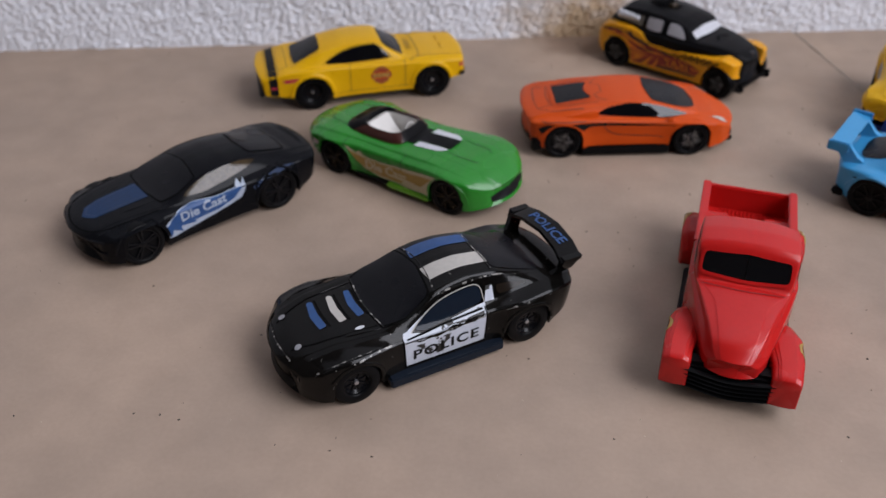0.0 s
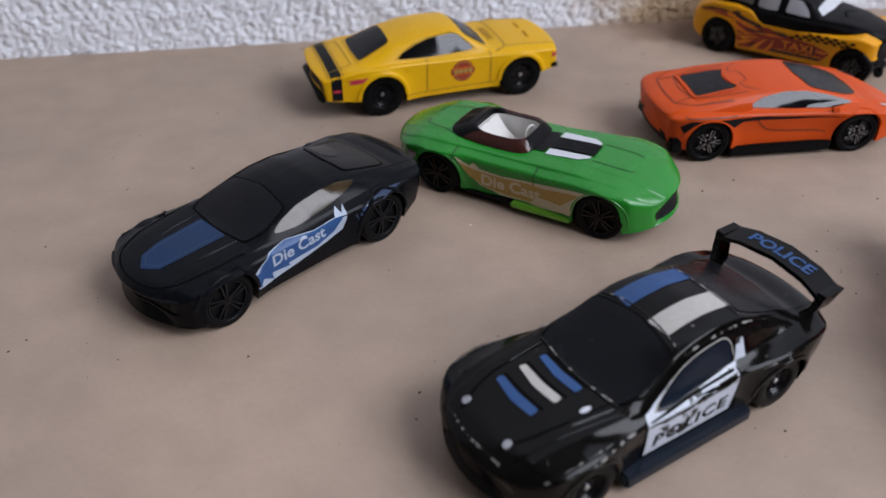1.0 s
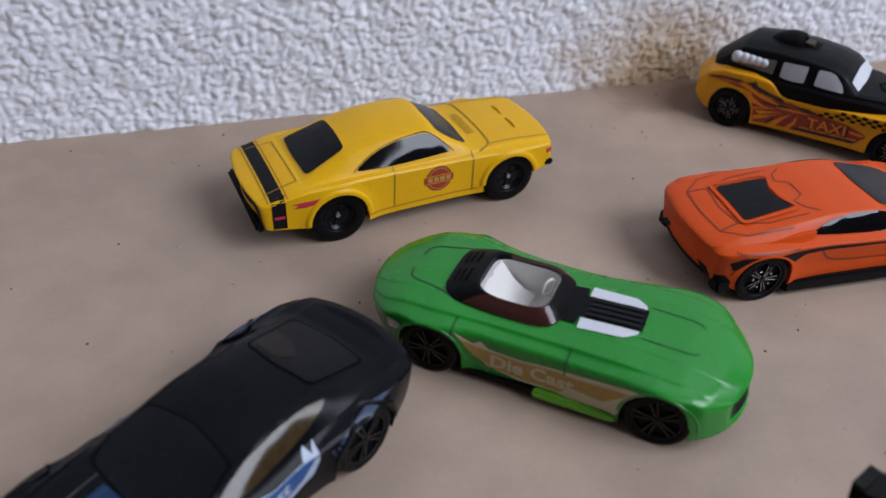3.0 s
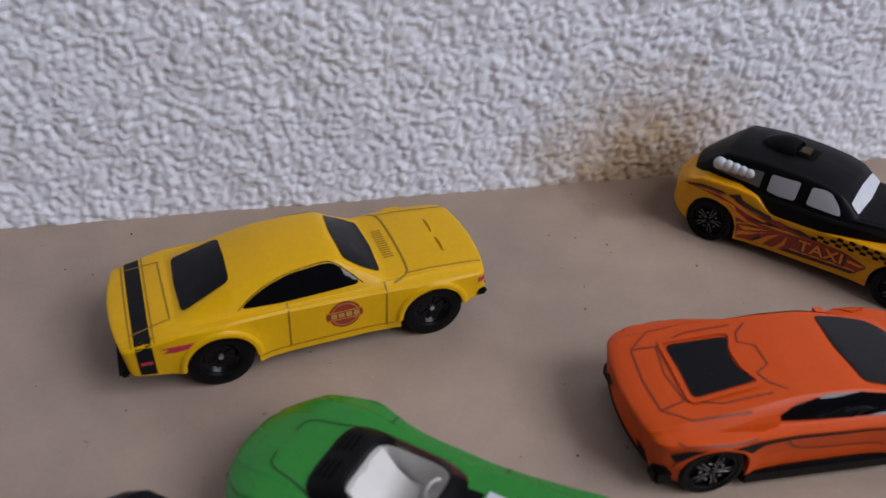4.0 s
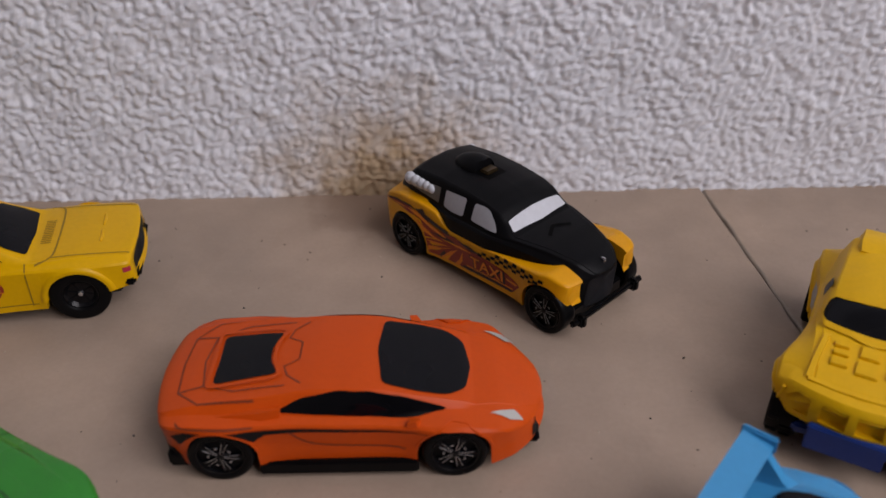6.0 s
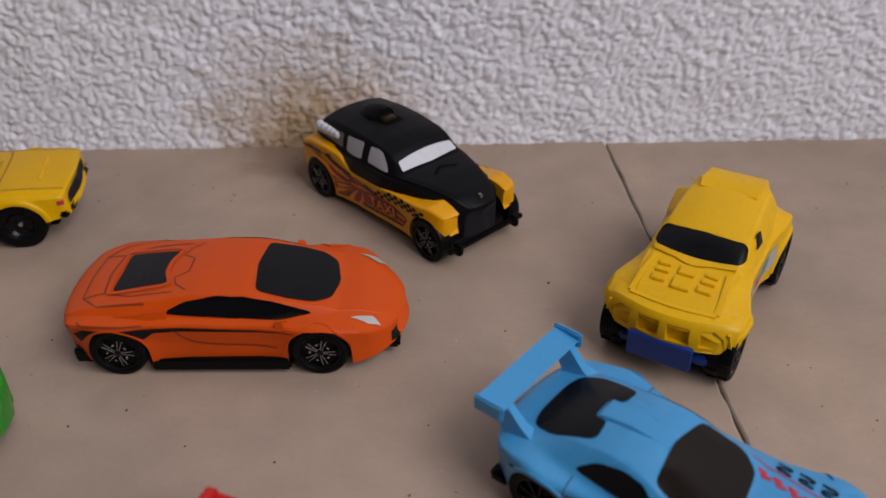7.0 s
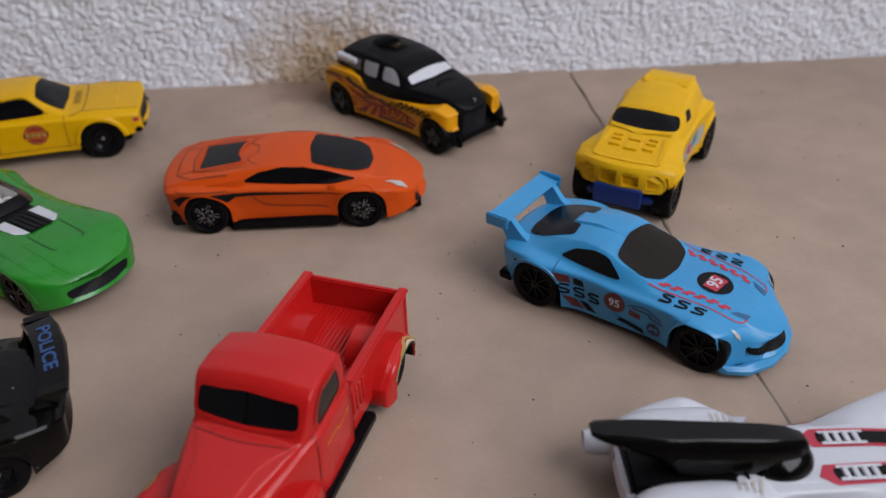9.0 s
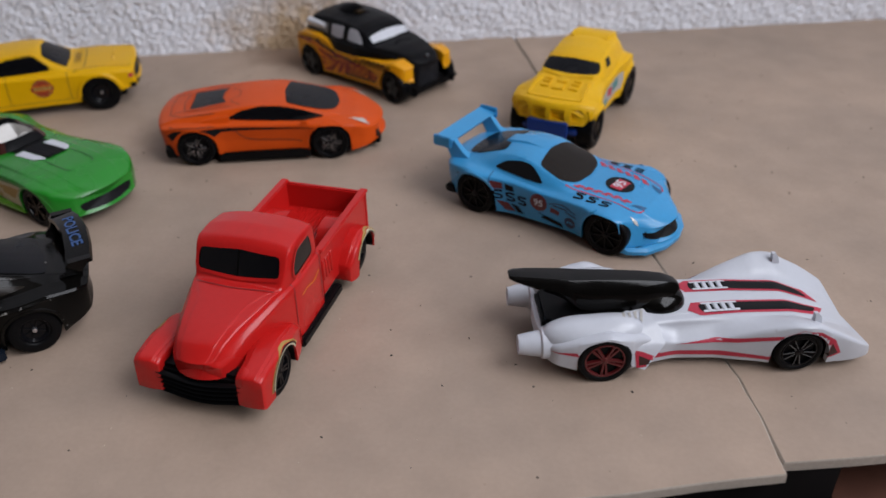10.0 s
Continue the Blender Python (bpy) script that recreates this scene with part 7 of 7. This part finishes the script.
def toy_white():
    car = thing("toy_rocket_car", pose(0.1746, 0.1641, 0, 0, 0, 8.2), "white toy rocket car with red-edged stripes and black tail fin", "toy car", "toy cars")
    bm = shell(-34, 34.3, width=[(-34, 12.6), (-28, 13.8), (-18, 14.4), (-11, 12.0), (-5, 10.6), (4, 11.2), (14, 13.4), (22, 14.6), (30, 14.2), (36, 13.0)],
               belt=[(-34, 8.6), (-28, 10.6), (-20, 12.3), (-12, 9.8), (-5, 7.0), (4, 7.6), (12, 10.4), (19, 12.4), (24, 12.2), (30, 8.4), (36, 3.6)],
               deck=[(-34, 9), (-26, 10.4), (-14, 10.8), (-4, 10.4), (10, 10.4), (22, 9.6), (30, 6.6), (36, 3.4)],
               base=[(-34, 8.6), (-14, 8.2), (-4, 7.6), (10, 7.2), (24, 7.4), (36, 6)], top=[(-34, 5), (0, 5.4), (24, 5), (36, 4)],
               sill=[(-34, 4.6), (-28, 3.4), (-14, 2.4), (14, 2.0), (27, 1.8), (36, 1.4)], low=0.97, arches=[(-20.9, 5.2, 6.0), (20.8, 4.9, 5.7)], flare=0.25,
               front=(5, 0.12, 0.25), back=(3, 0.2, 0.2), bow=(-2.5, 1.4), lean=(-0.3, 0), crown=0.4, edge=2.6, waist=0.0)
    fenders = []
    for y in (1, -1):
        # the rear fender ends in a sharp edge before the wheel
        b = bmesh.new()
        lines = [[(-20.0, 6.5, 11.4), (-18.4, 10.6, 10.6), (-16.0, 13.2, 8.4), (-14.9, 13.8, 3.6)], [(-11.4, 5.8, 12.7), (-8.8, 9.6, 10.8), (-7.8, 12.2, 7.8), (-12.2, 14.5, 3.0)],
                 [(-11.6, 6.0, 9.6), (-9.8, 8.8, 8.2), (-9.4, 10.6, 6.2), (-12.4, 12.4, 2.9)]]
        rows = [[b.verts.new((p[0], y * p[1], p[2])) for p in row] for row in lines]
        for p, q in zip(rows, rows[1:]):
            for k in range(3):
                b.faces.new((p[k], p[k + 1], q[k + 1], q[k]))
        for f in b.faces:
            f.normal_update()
            if f.normal.dot(Vector((0.3, y, 0.6))) < 0:
                f.normal_flip()
        bmesh.ops.subdivide_edges(b, edges=b.edges[:], cuts=3, use_grid_fill=True, smooth=0.4)
        fenders.append(b)
    tree = tree_of(bm, *fenders)
    part("body", bm, [WHITE, BLACK_PLASTIC], car)
    for b in fenders:
        part("rear_fender", b.copy(), WHITE, car, smooth=55)
    underside(car, -30, 24, 8.5, 1.4, 6)
    for x, z, rim, acc in ((20.8, 5.2, RIM_BLACK, LAMP_DULL), (-20.9, 5.8, RIM_RED, None)):
        for s in (-1, 1):
            add_wheel(car, x, z, z, 14.4, s, 4, "five", rim, acc)
    for y in (1, -1):
        part("exhaust", lathe([(0.01, -37.0), (1.5, -37.0), (1.6, -40.6), (2.1, -41.0), (2.6, -38.6), (2.9, -36.4), (3.4, -36.0), (3.4, -33.6), (2.8, -33), (0.01, -31)][::-1], 12), WHITE, car, "white rocket nozzle").matrix_local = Matrix.Translation((0.0024, y * 8.7 * MM, 7.1 * MM)) @ Euler((0, 0, -math.pi / 2)).to_matrix().to_4x4()
        st = [(0.5, y * 2.0), (27.6, y * 1.5), (31.4, y * 1.2), (28.8, y * 4.6), (23, y * 5.8), (1.5, y * 6.4), (-1.0, y * 4.6)]
        part("stripe_edge", wrapped(tree, flat(st), "T", 0.1), PRINT_RED, car, "red stripe edge")
        part("stripe", wrapped(tree, flat(rounded([(1.6, y * 2.7), (27.2, y * 2.1), (29.2, y * 1.9), (27.8, y * 4.0), (22.4, y * 5.1), (2.0, y * 5.7)])), "T", 0.16), PRINT_BLACK, car, "black bonnet stripe")
        pipes = [block(3.2 + 1.7 * k, 4.3 + 1.7 * k, *sorted((y * 2.8, y * 5.2)), 10.2, 10.9, 0.2, 1) for k in range(4)]
        vent = part("vent_panel", wrapped(tree, flat([(2.4, y * 2.4), (10.4, y * 2.3), (10.4, y * 2.9), (2.4, y * 3.0)], [(2.4, y * 5.0), (10.4, y * 4.9), (10.4, y * 5.5), (2.4, y * 5.6)]), "T", 0.3), PRINT_WHITE, car, "white vent panel")
        for p in pipes:
            part("vent_bar", p, WHITE, vent)
        part("fender_nib", beam([(24.6, y * 11.4, 10.8), (24.3, y * 11.4, 12.6), (23.9, y * 11.4, 13.5)], [[(0.9, -0.7, 0), (0.9, 0.7, 0), (-0.9, 0.7, 0), (-0.9, -0.7, 0)], [(0.7, -0.6, 0), (0.7, 0.6, 0), (-0.6, 0.6, 0), (-0.6, -0.6, 0)], [(0.4, -0.4, 0), (0.4, 0.4, 0), (-0.4, 0.4, 0), (-0.4, -0.4, 0)]]), WHITE, car)
        s = "L" if y > 0 else "R"
        part("side_streak", wrapped(tree, flat([(-5, 6.2), (10, 8.4), (17, 9.6), (20.5, 11.2), (24.4, 10.6), (28, 8.2), (30, 4.4), (26.6, 3.0), (26.8, 5.4), (24.6, 9.2), (21, 10.6), (17.6, 8.8), (8, 7.0)],
                                               [(-12, 3.6), (16, 2.8), (16.4, 3.6), (5, 4.4), (-8, 4.6), (-13, 7.0), (-14.4, 7.4), (-14.0, 3.4)], [(-32.4, 7.8), (-26.4, 7.2), (-26.8, 8.2)]), s, 0.1), PRINT_RED, car, "red side streak print")
        lines_on("side_fill", tree, [flat([(27.4, 7.4), (29.2, 4.6), (27.2, 3.8)]), flat([(-13.6, 6.2), (-9.6, 4.2), (-13.4, 3.9)])], s, 0.16, PRINT_MAROON, car)
        hump = bmesh.new()
        bmesh.ops.create_uvsphere(hump, u_segments=32, v_segments=16, radius=1)
        for v in hump.verts:
            lift = 1 + 0.35 * max(0, v.co.x) if v.co.z > 0 else 1
            v.co = Vector((-22.6 + math.copysign(abs(v.co.x) ** 0.72, v.co.x) * 11.2, y * 8.6 + v.co.y * 4.3, 9.2 + v.co.z * 3.7 * lift))
        hump_tree = tree_of(hump, *fenders)
        part("flank_vent", wrapped(hump_tree, flat(*[[(-16.0 + 1.3 * k, y * 5.8), (-15.4 + 1.3 * k, y * 5.8), (-16.0 + 1.3 * k, y * 8.8), (-16.6 + 1.3 * k, y * 8.8)] for k in range(4)]), "T", 0.15), PRINT_GREY, car)
        part("shoulder", hump, WHITE, car)
    can = bmesh.new()
    bmesh.ops.create_uvsphere(can, u_segments=28, v_segments=14, radius=1)
    for v in can.verts:
        v.co = Vector((-7.0 + v.co.x * 6.6, v.co.y * 5.4, 10.4 + v.co.z * 3.8))
    part("canopy", can, GLOSS_BLACK, car, "glossy black canopy")
    outline = [(-2.2, 0.8, 1.4, 14.6, 13.8), (-3.2, 1.6, 2.4, 15.6, 13.0), (-6, 2.1, 3.4, 16.5, 11.4), (-10, 2.3, 3.9, 17.1, 10.4), (-16, 2.4, 4.2, 17.7, 10.2), (-21, 2.5, 4.3, 18.1, 10.2), (-24.5, 2.6, 4.2, 18.3, 11.4),
               (-26.6, 2.7, 4.0, 18.5, 13.6), (-29, 2.5, 3.6, 18.9, 15.0), (-32, 2.4, 3.2, 19.2, 16.2), (-36, 2.2, 2.7, 19.6, 17.6), (-38.6, 1.9, 2.2, 19.8, 18.6), (-39.8, 1.2, 1.4, 19.8, 19.0)]
    secs = []
    for x, wt, wb, zt, zb in outline:
        zm = zt - 0.35 * (zt - zb)
        half = [(wb - 0.4, zb), (wb, zb + 0.3 * (zt - zb)), (0.5 * (wt + wb), zm), (wt, zt - 0.25 * min(1.6, zt - zb)), (wt - 0.4, zt), (wt * 0.4, zt + 0.08)]
        secs.append([(0, -q, z) for q, z in half] + [(0, q, z) for q, z in half[::-1]])
    part("tail_fin", beam([(o[0], 0, 0) for o in outline], secs), GLOSS_BLACK, car, "long glossy black tail fin", smooth=35)
    part("engine_deck", block(-33, -12, -6.0, 6.0, 8.0, 10.8, 0.8), BLACK_PLASTIC, car)


toy_black_coupe()
toy_police()
toy_green()
toy_yellow_muscle()
toy_orange()
toy_taxi()
toy_truck()
toy_blue()
toy_suv()
toy_white()
